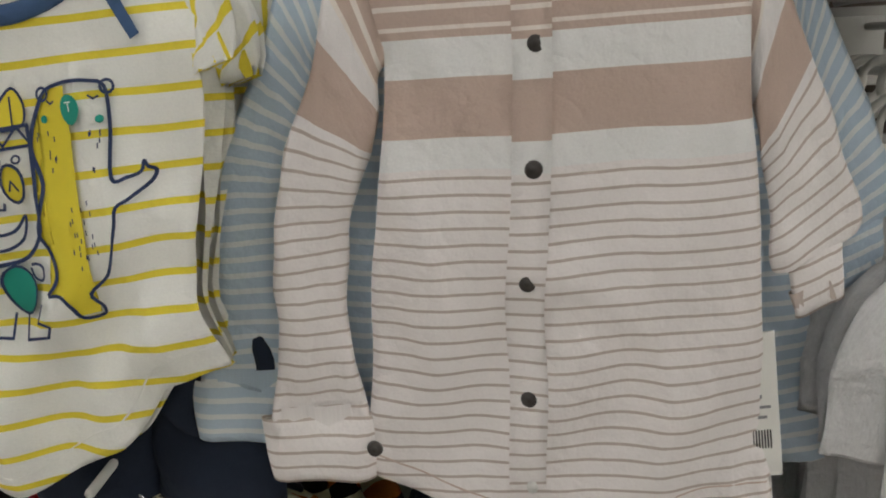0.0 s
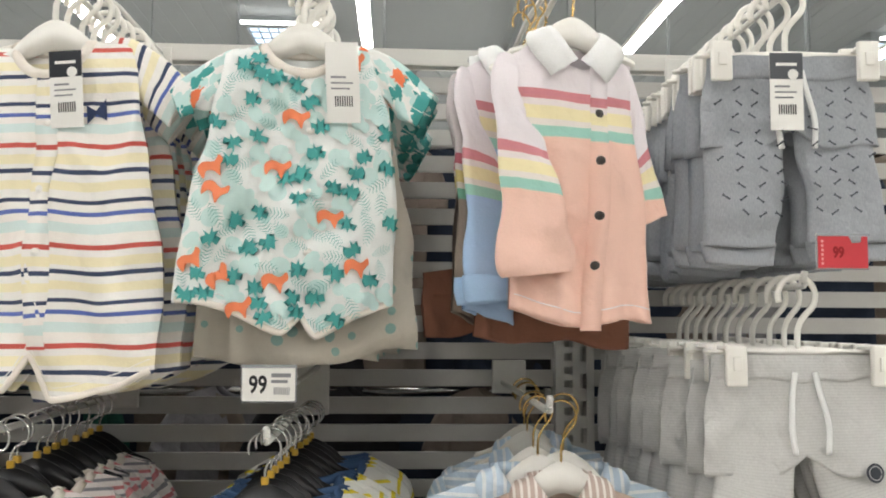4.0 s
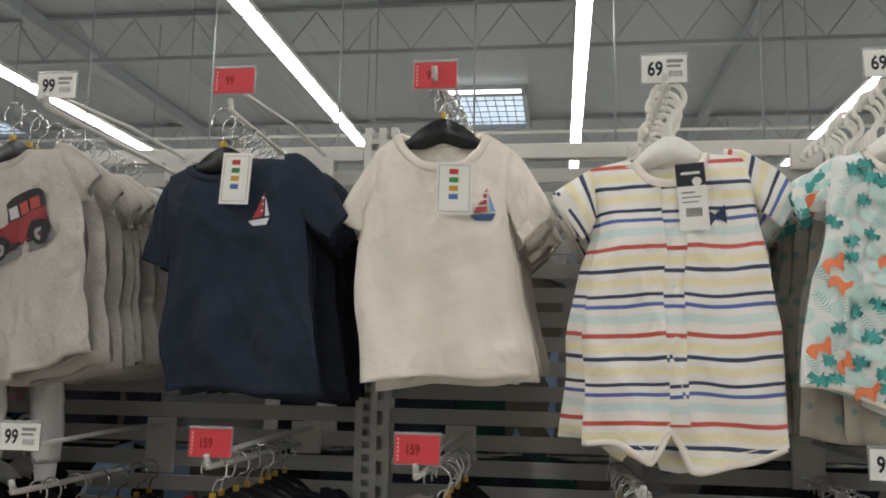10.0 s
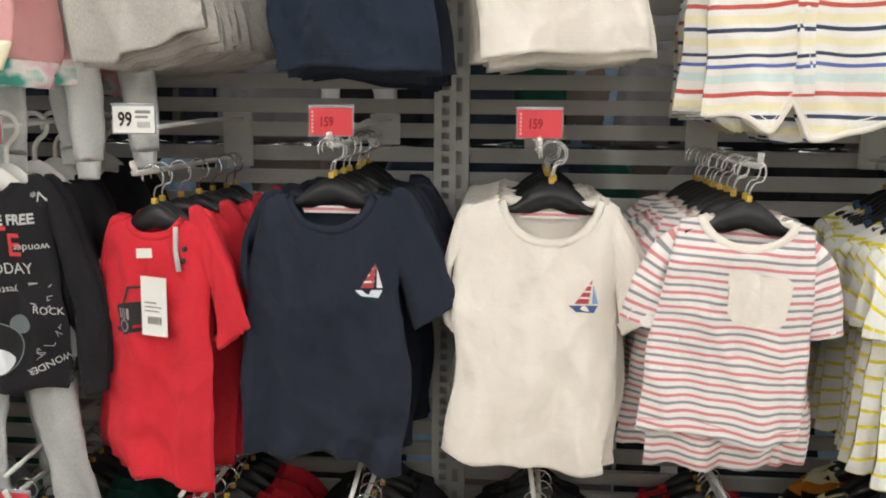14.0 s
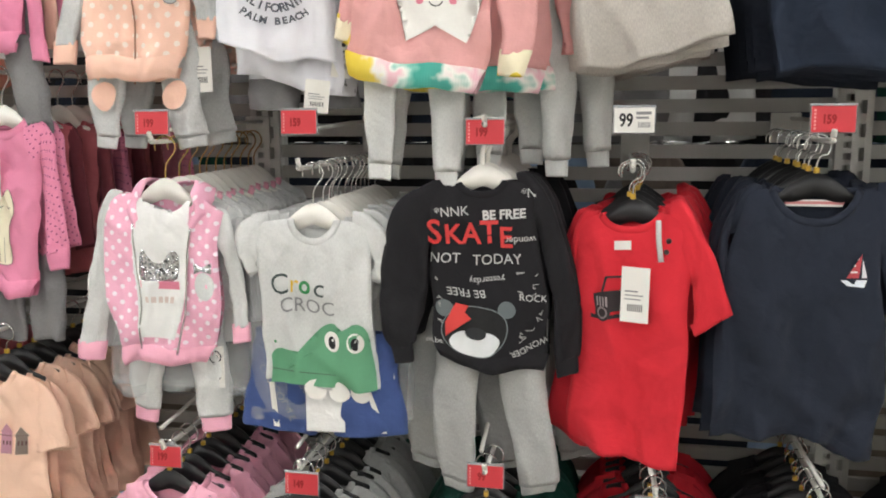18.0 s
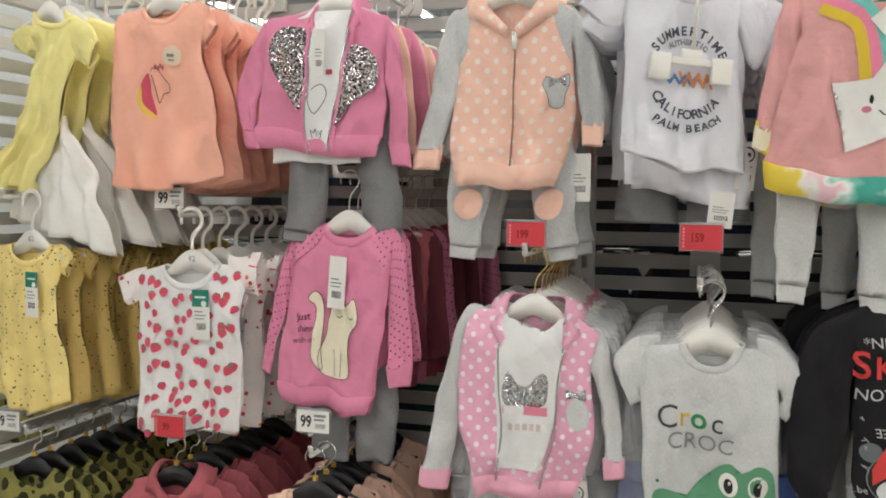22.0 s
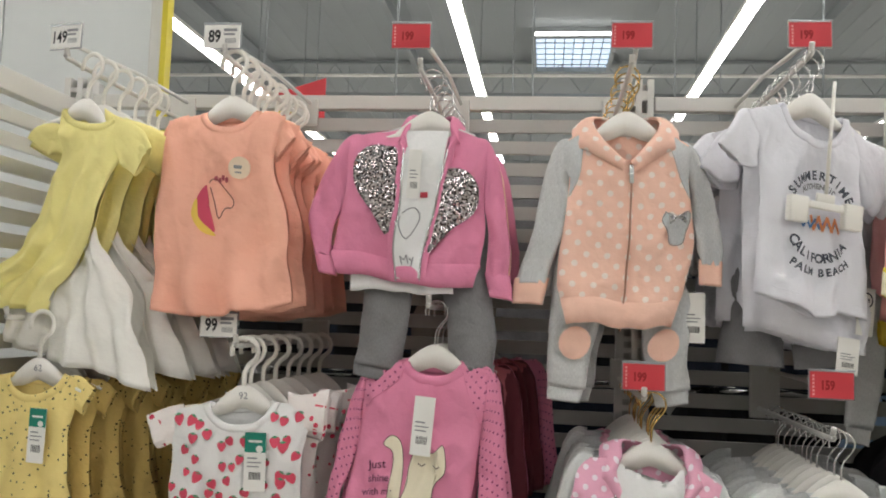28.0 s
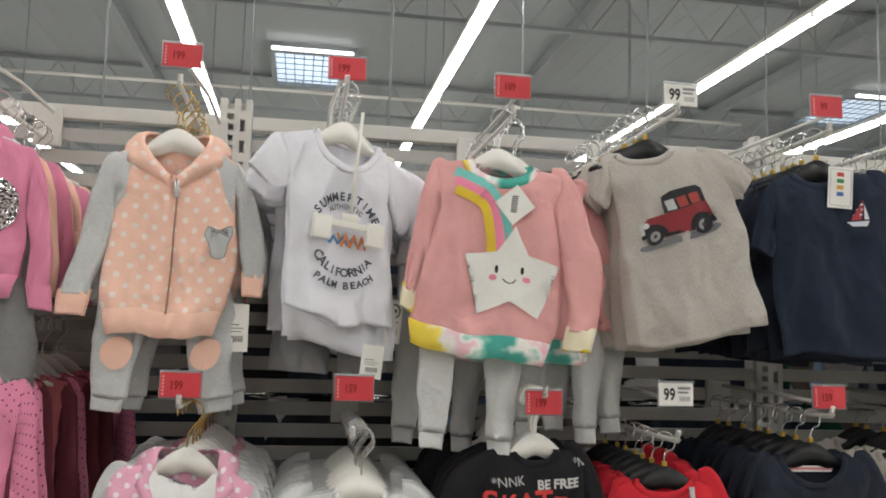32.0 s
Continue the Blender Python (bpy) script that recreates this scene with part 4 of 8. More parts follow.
def hood(parent, cl, mat, gap=0.0):
    """A hood that lies back: a thick folded roll round the neck, pointed at the front."""
    for s in (-1, 1):
        b = bmesh.new()
        uvl = b.loops.layers.uv.new("UVMap")
        nw = cl.nw
        inner = smooth_line([(s * (0.004 + gap), -cl.nd - 0.004, 0), (s * (nw * 0.5 + gap * 0.6), -cl.nd * 0.5, 0), (s * nw * 0.82, 0.004, 0.1), (s * nw * 0.74, 0.026, 0.7), (0, 0.02, 1.3)], 6)
        outer = smooth_line([(s * (0.01 + gap), -cl.nd - 0.022, 0), (s * (nw * 0.85 + gap * 0.5), -cl.nd * 0.86, 0), (s * (nw * 1.32), -0.03, 0.1), (s * nw * 1.25, 0.012, 0.9), (0, -0.03, 1.9)], 6)
        grid, uvs = [], []
        for (a, c, p), (d, e, q) in zip(inner, outer):
            row, ru = [], []
            for t in (0.0, 0.0, 0.2, 0.45, 0.7, 1.0, 1.0):
                x, z = a + (d - a) * t, c + (e - c) * t
                yf = cl.front(x, min(z, -0.02)) - 0.006 * math.sin(math.pi * t) - 0.004
                yb = 0.03 + 0.03 * t
                k = min(1.0, p)
                row.append((x, yf * (1 - k) + yb * k, z + 0.006 * math.sin(math.pi * t)))
                ru.append((x, z))
            row[0] = (row[0][0], row[0][1] + 0.006, row[0][2] - 0.004)
            row[-1] = (row[-1][0], row[-1][1] + 0.006, row[-1][2] + 0.002)
            grid.append(row)
            uvs.append(ru)
        sheet(b, uvl, grid, uvs, flip=s > 0)
        part("hood", b, mat, parent)


def raglan(parent, cl, mat, low_z=-0.12):
    """The upper part of raglan sleeves, which runs up to the neck on both sides of the front."""
    for s in (-1, 1):
        edge = lambda z: cl.mid(z) + s * cl.half(z) * 0.985
        tip = cl.mid(0.0) + s * cl.sh
        line = [(s * cl.nw * 0.96, -0.012), (s * cl.nw * 1.12, -0.035), (edge(low_z * 0.7) - s * 0.014, low_z * 0.72), (edge(low_z), low_z), (edge(low_z * 0.75), low_z * 0.75), (tip, cl.shoulder(tip) - 0.006), (s * cl.nw * 1.1, cl.shoulder(s * cl.nw * 1.1) - 0.003)]
        decal(parent, "raglan_panel", mat, [line], lambda x, z: cl.front(x, z), 0.0006, cell=0.01)
        seam = smooth_line(line[:4], 5)
        part("raglan_seam", tube(bmesh.new(), [(x, cl.front(x, z) - 0.0016, z) for x, z in seam], 0.0011, 5), mat, parent)


def zip_line(parent, cl, z0, z1, x=0.0, pull=True, lift=0.0015):
    x += cl.shift[0]
    part("zip", tube(bmesh.new(), [(x, cl.front(x, z0 + (z1 - z0) * k / 20) - lift, z0 + (z1 - z0) * k / 20) for k in range(21)], 0.0017, 6), ZIP_M, parent, "closed metal zip")
    if pull:
        part("zip_pull", boxes((x - 0.004, x + 0.004, cl.front(x, z0 - 0.02) - 0.007, cl.front(x, z0 - 0.02) - 0.004, z0 - 0.038, z0 - 0.006), bevel=0.0012), CHROME, parent, "hanging zip pull")


DROOP = random.Random(11)


def tee_sleeves(sh, out=0.085, drop=0.155, w0=0.05, w1=0.042, y=0.009, tip=0.016):
    """Short sleeves whose upper edge goes on from the shoulder."""
    w0 = w0 * 0.95
    pair = []
    for s in (1, -1):
        o, d = out * DROOP.uniform(0.34, 0.7), drop + DROOP.uniform(0.02, 0.036)
        yy = y + DROOP.uniform(-0.014, 0.012)
        p = [(sh - 0.038, -tip - w0 + 0.008, y, w0), (sh - 0.006, -tip - w0 - 0.012, y, w0), (sh + o * 0.6, -tip - w0 - 0.012 - (d - tip - w0) * 0.5, (y + yy) / 2, (w0 + w1) / 2), (sh + o, -d, yy, w1)]
        pair.append(p if s > 0 else mirror_path(p))
    return pair


def long_sleeves(sh, lx, lz, rx=None, rz=None, w0=0.046, w1=0.03, yl=-0.012, yr=-0.012, bend=0.008, tip=0.016):
    """Arms that end at (-lx, lz) and (rx, rz)."""
    rx, rz = rx if rx is not None else lx, rz if rz is not None else lz
    w0 = w0 * 0.84
    out = []
    for s, ex, ez, yy in ((-1, lx, lz, yl), (1, rx, rz, yr)):
        z0 = -tip - w0
        p = [(sh - 0.038, z0 + 0.008, 0.0, w0), (sh - 0.006, z0 - 0.016, 0.0, w0), (sh + (ex - sh) * 0.5 + bend * 0.5, z0 + (ez - z0) * 0.3, yy * 0.2, w0 * 0.86),
             (sh + (ex - sh) * 0.85 + bend, z0 + (ez - z0) * 0.65, yy * 0.7, (w0 * 0.8 + w1) / 2), (ex + bend * 0.4, z0 + (ez - z0) * 0.88, yy, w1 * 1.05), (ex, ez, yy, w1)]
        out.append(p if s > 0 else mirror_path(p))
    return out


def low(cl, name, label, cat, mats, sleeves, **kw):
    """The plainer copies that hang behind a front garment."""
    return top(name, label, cat, cl, mats, sleeves, res=0.36, **kw)


# ---- fabrics ----
F_ORANGE = fabric("orange_jersey", "ffbfa6")
F_PINK = fabric("pink_fleece", "e68fae")
F_PINK_DOT = fabric("pink_dotted_fleece", "e68fae", dots=(0.017, 0.0016, "7a2a58"))
F_GREY = fabric("grey_marl", "d6d7d6", heather=0.24)
F_GREY_TEE = fabric("warm_grey_marl", "c4beb6", heather=0.28)
F_GREY_LIGHT = fabric("light_grey_marl", "dcdddb", heather=0.2)
F_GREY_DARK = fabric("dark_grey_marl", "8e8d8f", heather=0.3)
F_PEACH_DOT = fabric("peach_dotted_fleece", "fbcfba", dots=(0.035, 0.0053, "fdeadf"))
F_PEACH = fabric("peach_fleece", "fbcfba")
F_GREY_MID = fabric("mid_grey_marl", "b7b8b6", heather=0.26)
F_WHITE = fabric("white_jersey", "eeeeec")
F_WHITE_COOL = fabric("cool_white_jersey", "ebebf1")
F_CREAM = fabric("cream_jersey", "efe7dc")
F_SALMON = fabric("salmon_fleece", "e8adaa")
F_NAVY = fabric("navy_jersey", "2a3241")
F_NAVY_DARK = fabric("dark_navy_jersey", "292e3a")
F_RED = fabric("red_jersey", "d8323e")
F_BLACK = fabric("black_fleece", "252427")
F_BLUE = fabric("blue_jersey", "45588c")
F_BROWN = fabric("brown_cotton", "7d5443")
F_SAND = fabric("sand_lining", "b3a595")
F_TAUPE = fabric("taupe_cotton", "7d7168")
F_YELLOW = fabric("yellow_jersey", "fbf0a2")
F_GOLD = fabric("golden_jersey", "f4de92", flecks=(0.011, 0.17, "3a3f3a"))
# the golden jersey again, its colour darkened as shade for the copies behind
F_GOLD_SHADED = fabric("shaded_golden_jersey", "dcc074", flecks=(0.011, 0.17, "3a2f1a"))
F_TULLE = fabric("white_tulle", "f8f6ef", clear=0.04, rough=0.8)
F_STRAW = fabric("white_print_jersey", "f6eeea", flecks=(0.024, 0.2, "e0526a"))
F_WHITE_DOT = fabric("pink_white_dotted_fleece", "f3b6cd", dots=(0.03, 0.0046, "fdeef4"))
F_PINK_SOFT = fabric("soft_pink_rib", "f4b4c8")
F_CORAL = fabric("coral_fleece", "b9656c")
F_MAROON = fabric("maroon_fleece", "71373f")
F_PALE_PEACH = fabric("pale_peach_jersey", "f8d0b8")
F_GREEN_DARK = fabric("dark_green_jersey", "1d4a3f")
F_OLIVE = fabric("olive_print", "8f8a4e", flecks=(0.03, 0.42, "38381f"))
F_TEAL = fabric("teal_print", "2b8a86", flecks=(0.04, 0.3, "d9c34a"))
F_TIGER = fabric("striped_orange_print", "e0d06a", bands=stripes((0.35, "efe9c0"), (0.35, "d2822e"), (0.3, "22201d")), period=0.06, wavy=0.03)
F_CHAMBRAY = fabric("pale_blue_cotton", "a9c6e6")
F_ROMPER = fabric("striped_romper_jersey", "f4efe6", bands=stripes(
    (0.05, "d2645a"), (0.07, "f5f1ea"), (0.095, "f5ecca"), (0.05, "f5f1ea"), (0.045, "465068"), (0.075, "f5f1ea"), (0.09, "f5ecca"), (0.085, "f5f1ea"), (0.04, "465068"), (0.075, "f5f1ea"),
    (0.04, "6476ba"), (0.075, "f5f1ea"), (0.1, "dcebe6"), (0.11, "f5f1ea")), period=0.127, phase=0.949, wavy=0.003)
F_BEAR = fabric("yellow_striped_jersey", "f6f5ee", bands=stripes((0.2, "f0dd4a"), (0.8, "f6f5ee")), period=0.0262, phase=0.3)
F_POCKET = fabric("red_navy_striped_jersey", "f3ece6", bands=stripes((0.2, "dd8f92"), (0.3, "f1eae6"), (0.18, "98979b"), (0.32, "f1eae6")), period=0.0235)
F_SHIRT = fabric("brown_striped_cotton", "f1eae4", crease_depth=0.6, bands=stripes((0.18, "c6b7ae"), (0.82, "f1ebe8")), period=0.0121, wavy=0.0005,
                 cut=(0.152, stripes((0.07, "cbb5a8"), (0.02, "efe6de"), (0.07, "cbb5a8"), (0.02, "efe6de"), (0.07, "cbb5a8"), (0.02, "efe6de"), (0.07, "cbb5a8"), (0.02, "efe6de"), (0.035, "cbb5a8"), (0.18, "f0efed"), (0.275, "cbb5a8"), (0.15, "f0efed")), 0.152))
F_SHIRT_CUFF = fabric("brown_striped_cuff_cotton", "f1eae4", crease_depth=0.6, bands=stripes((0.18, "c6b7ae"), (0.82, "f1ebe8")), period=0.0121, wavy=0.0005)
F_SHIRT_SLEEVE = fabric("brown_striped_sleeve_cotton", "f1eae4", crease_depth=0.6, bands=stripes((0.18, "c6b7ae"), (0.82, "f1ebe8")), period=0.0121, wavy=0.0005, cut=(0.12, stripes((0.09, "cbb5a8"), (0.04, "efe6de"), (0.09, "cbb5a8"), (0.04, "efe6de"), (0.09, "cbb5a8"), (0.04, "efe6de"), (0.2, "efeae8"), (0.36, "cbb5a8"), (0.05, "efeae8")), 0.12))
F_SALMON_CUFF = fabric("salmon_cuff_cotton", "f2c0ad")
F_SHIRT_COLLAR = fabric("brown_collar_cotton", "cbb5a8", bands=stripes((0.62, "c2aea2"), (0.38, "ebe3dd")), period=0.0085)
F_SHIRT_BLUE = fabric("blue_striped_cotton", "a8c4dc", crease_depth=0.6, bands=stripes((0.35, "eef3f6"), (0.65, "cbdcea")), period=0.0128, wavy=0.001)
F_SALMON_SHIRT = fabric("banded_salmon_cotton", "f0ad96", bands=stripes((1.0, "f3cab9")), period=1.0,
                        cut=(0.20, stripes((0.55, "efe7ea"), (0.06, "d78e94"), (0.045, "f1e6e2"), (0.08, "f4e8bd"), (0.045, "efe6dc"), (0.07, "a5d3c4"), (0.15, "f3cab9")), 0.20))
F_SALMON_BLUE = fabric("banded_blue_cotton", "abc6e6", bands=stripes((1.0, "abc6e6")), period=1.0, cut=(0.20, stripes((0.55, "efe7ea"), (0.06, "d78e94"), (0.045, "f1e6e2"), (0.08, "f4e8bd"), (0.045, "efe6dc"), (0.07, "a5d3c4"), (0.15, "abc6e6")), 0.20))
F_SALMON_TAUPE = fabric("banded_taupe_cotton", "8d7f74", bands=stripes((1.0, "8d7f74")), period=1.0, cut=(0.20, stripes((0.55, "cfc6c6"), (0.06, "b0606a"), (0.045, "cfc6c2"), (0.08, "c9b67a"), (0.045, "cfc6bc"), (0.07, "6fa088"), (0.15, "8d7f74")), 0.20))
F_RIB_GREY = fabric("ribbed_grey_jersey", "cfcecb", bands=stripes((0.35, "cbcac7"), (0.65, "d2d1ce")), period=0.004, heather=0.14)
F_DENIM = fabric("blue_denim", "4a6388", weave=500)
F_STRIPE_DARK = fabric("grey_navy_stripes", "9a9a98", bands=stripes((0.45, "2b2c31"), (0.55, "a5a5a3")), period=0.02)
F_WHITE_SHEER = fabric("pale_grey_slub", "d9d8d8", heather=0.12, crease_depth=0.95)
SEQ = sequins("flip_sequins", "dcd4d4", "3f3233")
GLITTER = sequins("silver_glitter", "d9d9d9", "8d8d90")



def leaf_cloth():
    """White jersey with a scattered green and orange leaf print."""
    n = Nodes("leaf_print_jersey")
    uv, u, v = n.uv()
    wob = n.t.nodes.new("ShaderNodeVectorMath")
    wob.operation = "MULTIPLY_ADD"
    nz = n.node("ShaderNodeTexNoise", Scale=120.0, Detail=2.0)
    n.put(uv, nz.inputs["Vector"])
    n.t.links.new(nz.outputs["Color"], wob.inputs[0])
    wob.inputs[1].default_value = (0.02, 0.02, 0.0)
    n.t.links.new(uv, wob.inputs[2])
    col = rgb("f2f3ef")
    for size, share, h, off in ((0.028, 0.45, "cbe7e2", 0.0), (0.03, 0.34, "4fa39e", 3.3), (0.05, 0.22, "f0845a", 7.7)):
        add = n.t.nodes.new("ShaderNodeVectorMath")
        n.t.links.new(wob.outputs[0], add.inputs[0])
        add.inputs[1].default_value = (off, off, 0)
        vo = n.t.nodes.new("ShaderNodeTexVoronoi")
        vo.inputs["Scale"].default_value = 1.0 / size
        n.t.links.new(add.outputs[0], vo.inputs["Vector"])
        col = n.mix(n.math("LESS_THAN", vo.outputs["Distance"], share), col, rgb(h))
    n.put(col, n.b.inputs["Base Color"])
    n.b.inputs["Roughness"].default_value = 0.9
    n.b.inputs["Specular IOR Level"].default_value = 0.2
    n.bump(n.noise(uv, 45.0, 3.0, 0.6), 0.35, 0.004)
    return n.m


def tie_dye():
    n = Nodes("tie_dye_band")
    uv, u, v = n.uv()
    f = n.math("ADD", n.math("ADD", n.math("MULTIPLY", u, 3.8), 0.5), n.math("MULTIPLY", n.math("SUBTRACT", n.noise(uv, 22.0, 2.0), 0.5), 0.55))
    col = n.ramp(f, [(0.0, rgb("e8cb44")), (0.2, rgb("ecd35c")), (0.26, rgb("f4f1ea")), (0.38, rgb("f2c6cf")), (0.43, rgb("f4f1ea")), (0.5, rgb("8fcdbd")), (0.56, rgb("4fae9d")),
                     (0.74, rgb("58b3a4")), (0.82, rgb("f4f1ea")), (0.9, rgb("f0c0cc")), (1.0, rgb("f4f1ea"))])
    n.put(col, n.b.inputs["Base Color"])
    n.b.inputs["Roughness"].default_value = 0.9
    n.b.inputs["Specular IOR Level"].default_value = 0.2
    rib = n.math("SINE", n.math("MULTIPLY", u, 1500.0))
    n.bump(rib, 0.15, 0.001)
    return n.m


# the leaf jersey greyed to beige: shade among the rear rompers, put into the colour
F_LEAF_SHADED = fabric("leaf_print_shaded", "c6bfb2", flecks=(0.03, 0.26, "8fb0aa"))
F_MINT = fabric("mint_blotch_jersey", "f1f3f0", flecks=(0.034, 0.36, "d3eae5"))
F_LEAF, F_TIE = leaf_cloth(), tie_dye()
F_TIE_CUFF = fabric("tie_dyed_cuff", "efe6c8", flecks=(0.05, 0.42, "e8cf4e"))
TOP_Z, MID_Z, LOW_Z = 2.03, 1.455, 0.85

# ======== top row ========
# orange tunic
c = Cloth(0.373, None, 0.115, 0.052, 0.037, slopes=(0.157, 0.205), thick=0.03, fold=0.01, waves=3.5, seed=1,
          left=[(0, 0.123), (0.074, 0.129), (0.229, 0.135), (0.364, 0.14)],
          right=[(0, 0.107), (0.085, 0.089), (0.221, 0.119), (0.334, 0.124)],
          hem=[(-1, 0.009), (0, 0), (1, 0.039)], shift=(-0.003, -0.006))
SL = [[(0.053, -0.014, 0.004, 0.018, 59), (0.083, -0.024, 0.002, 0.02, 59), (0.11, -0.069, 0, 0.028, 48)],
      [(-0.078, -0.014, 0.004, 0.015, -55), (-0.108, -0.024, 0.002, 0.017, -55), (-0.12, -0.051, 0, 0.017, -47)]]
g = top("sleeveless_tunic", "bright orange sleeveless tunic with a unicorn print on a white hanger", "tunic", c, (F_ORANGE, F_ORANGE, F_ORANGE), SL, group="")
b = low(c, "sleeveless_tunic", "bright orange sleeveless tunic hung behind others", "tunic", (F_ORANGE, F_ORANGE, F_ORANGE), SL, group="orange tunics")
stack(-3.229, 2.033, 0.105, g, "a", 7, b, hkey="white", yaw=-6, lean=-1, front_y=0)
display_hook(-3.24, TOP_Z, card="89", cx=-0.01)
ORANGE = (g, c)

# yellow dress
c = Cloth(0.376, None, 0.076, 0.061, 0.024, slopes=(0.7, 0.14), thick=0.03, fold=0.012, seed=2,
          left=[(0, 0.072), (0.079, 0.041), (0.21, 0.067), (0.376, 0.168)],
          right=[(0, 0.079), (0.068, 0.096), (0.179, 0.082), (0.369, 0.011)],
          hem=[(-1, 0), (0, 0), (1, 0.007)], shift=(0, 0))
SL = [[(0.046, -0.02, 0.004, 0.041, 117), (0.076, -0.03, 0.003, 0.045, 117), (0.124, -0.044, 0.001, 0.038, 83), (0.151, -0.062, -0.001, 0.03, 71)],
      [(-0.013, -0.035, 0.004, 0.032, -64), (-0.043, -0.045, 0.003, 0.035, -64), (-0.089, -0.064, 0.001, 0.038, -32), (-0.105, -0.08, -0.001, 0.031, -21)]]
def dress(res):
    th = top("dress", "yellow dress with tulle sleeves and a white tulle skirt", "dress", c, (F_YELLOW, F_YELLOW, F_YELLOW), SL, res=res, group="yellow dresses")
    k = Cloth(0.45, [(0, 0.05), (0.2, 0.06), (0.3, 0.13), (0.45, 0.19)], 0.05, 0.03, 0.0, thick=0.05, fold=0.009, waves=6, seed=5)
    k.neck = lambda x, back=False: -0.2
    k_front, k_back = k.front, k.back
    k.front, k.back = lambda x, z: k_front(x, z) + 0.03, lambda x, z: k_back(x, z) + 0.05
    bm = k.mesh(int(60 * res), int(24 * res))
    for v in bm.verts:
        v.co.x += 0.28 * max(0.0, -v.co.z - 0.2)
    part("tulle_skirt", bm, F_TULLE, th, "white tulle skirt")
    return th
stack(-3.499, 2.042, 0.12, dress(1.0), "b", 4, dress(0.4), hkey="white", y1=0.86, yaw=-16, lean=13, front_y=0)
display_hook(-3.54, TOP_Z, card="149", cx=-0.01, yaw=-12)

# pink jacket with sequin hearts
c = Cloth(0.241, None, 0.125, 0.043, 0.036, slopes=(0.226, 0.329), thick=0.034, fold=0.005, seed=3,
          left=[(0, 0.145), (0.1, 0.141), (0.178, 0.148), (0.266, 0.16)],
          right=[(0, 0.104), (0.093, 0.103), (0.189, 0.108), (0.279, 0.108)],
          hem=[(-1, 0.012), (0, 0), (1, -0.002)], shift=(-0.014, 0.012))
SL = [[(0.073, -0.047, 0.004, 0.033, 86), (0.103, -0.057, 0.003, 0.037, 86), (0.122, -0.125, 0.002, 0.026, 56), (0.135, -0.209, 0, 0.021, 33), (0.139, -0.26, -0.001, 0.019, -4)],
      [(-0.114, -0.054, 0.004, 0.037, -85), (-0.144, -0.064, 0.003, 0.041, -85), (-0.165, -0.124, 0.002, 0.033, -44), (-0.182, -0.182, 0, 0.027, -29), (-0.171, -0.237, -0.001, 0.016, -7)]]
g = top("hooded_jacket", "pink hooded jacket with two sequin half hearts over a white tee", "jacket", c, (F_PINK, F_PINK, F_PINK), SL, band=0, hem_rib=0.036, cuff_depth=0.035)
hood(g, c, F_PINK, 0.03)
b = low(c, "hooded_jacket", "pink hooded jacket hung behind others", "jacket", (F_PINK, F_PINK, F_PINK), SL, group="pink jackets")
b2 = low(c, "hooded_jacket", "peach hooded jacket hung behind others", "jacket", (F_PEACH, F_PEACH, F_PEACH), SL, group="pink jackets")
stack(-2.868, 2.017, 0.11, g, "c", 6, [b2, b], hkey="wire", yaw=0, lean=2, front_y=0.015)
display_hook(-2.885, TOP_Z, card="199", red=True, cx=-0.02)
HEART = (g, c)
p, pc = trousers("joggers", "dark grey marl joggers hung under a jacket", "trousers", (F_GREY_DARK, F_GREY_DARK), 0.105, 0.1, 0.22, 0.045, 0.04, spread=0.035, rib=0.02)
p.matrix_world = pose(-2.865, 0.628, 1.80)

# peach dotted hooded jacket
c = Cloth(0.298, None, 0.114, 0.066, 0.057, slopes=(0.532, 0.671), thick=0.036, fold=0.005, seed=4,
          left=[(0, 0.118), (0.078, 0.098), (0.203, 0.111), (0.275, 0.107), (0.338, 0.087)],
          right=[(0, 0.109), (0.081, 0.104), (0.2, 0.115), (0.279, 0.107), (0.337, 0.087)],
          hem=[(-1, -0.004), (0, 0), (1, -0.003)], shift=(0.005, -0.002))
SL = [[(0.079, -0.055, 0.004, 0.032, 87), (0.109, -0.065, 0.003, 0.036, 87), (0.129, -0.131, 0.002, 0.026, 49), (0.142, -0.2, 0, 0.022, 27), (0.145, -0.232, -0.001, 0.017, 2)],
      [(-0.078, -0.051, 0.004, 0.031, -73), (-0.108, -0.061, 0.003, 0.035, -73), (-0.13, -0.161, 0.002, 0.026, -23), (-0.144, -0.24, 0, 0.026, -10), (-0.149, -0.27, -0.001, 0.025, -7)]]
g = top("hooded_jacket", "peach dotted hooded jacket with grey sleeves and a grey patch", "jacket", c, (F_PEACH_DOT, F_GREY, F_PEACH), SL, band=0, hem_rib=0.04, cuff_depth=0.036)
hood(g, c, F_PEACH_DOT)
raglan(g, c, F_GREY)
b = low(c, "hooded_jacket", "peach jacket with grey sleeves hung behind others", "jacket", (F_PEACH_DOT, F_GREY, F_PEACH), SL, group="peach jackets")
stack(-2.529, 2.023, 0.115, g, "d", 6, b, hkey="gold", yaw=0, lean=0, front_y=0.015)
display_hook(-2.525, TOP_Z, card="199", red=True)
PEACH = (g, c)
p, pc = trousers("joggers", "light grey joggers with peach knee patches", "trousers", (F_GREY, F_GREY), 0.1, 0.11, 0.23, 0.045, 0.034, spread=0.04, rib=0.024, seed=6)
p.matrix_world = pose(-2.535, 0.628, 1.80)
copy_thing(p, pose(-2.53, 0.71, 1.80, 0, -2, 6))
PEACH_P = (p, pc)

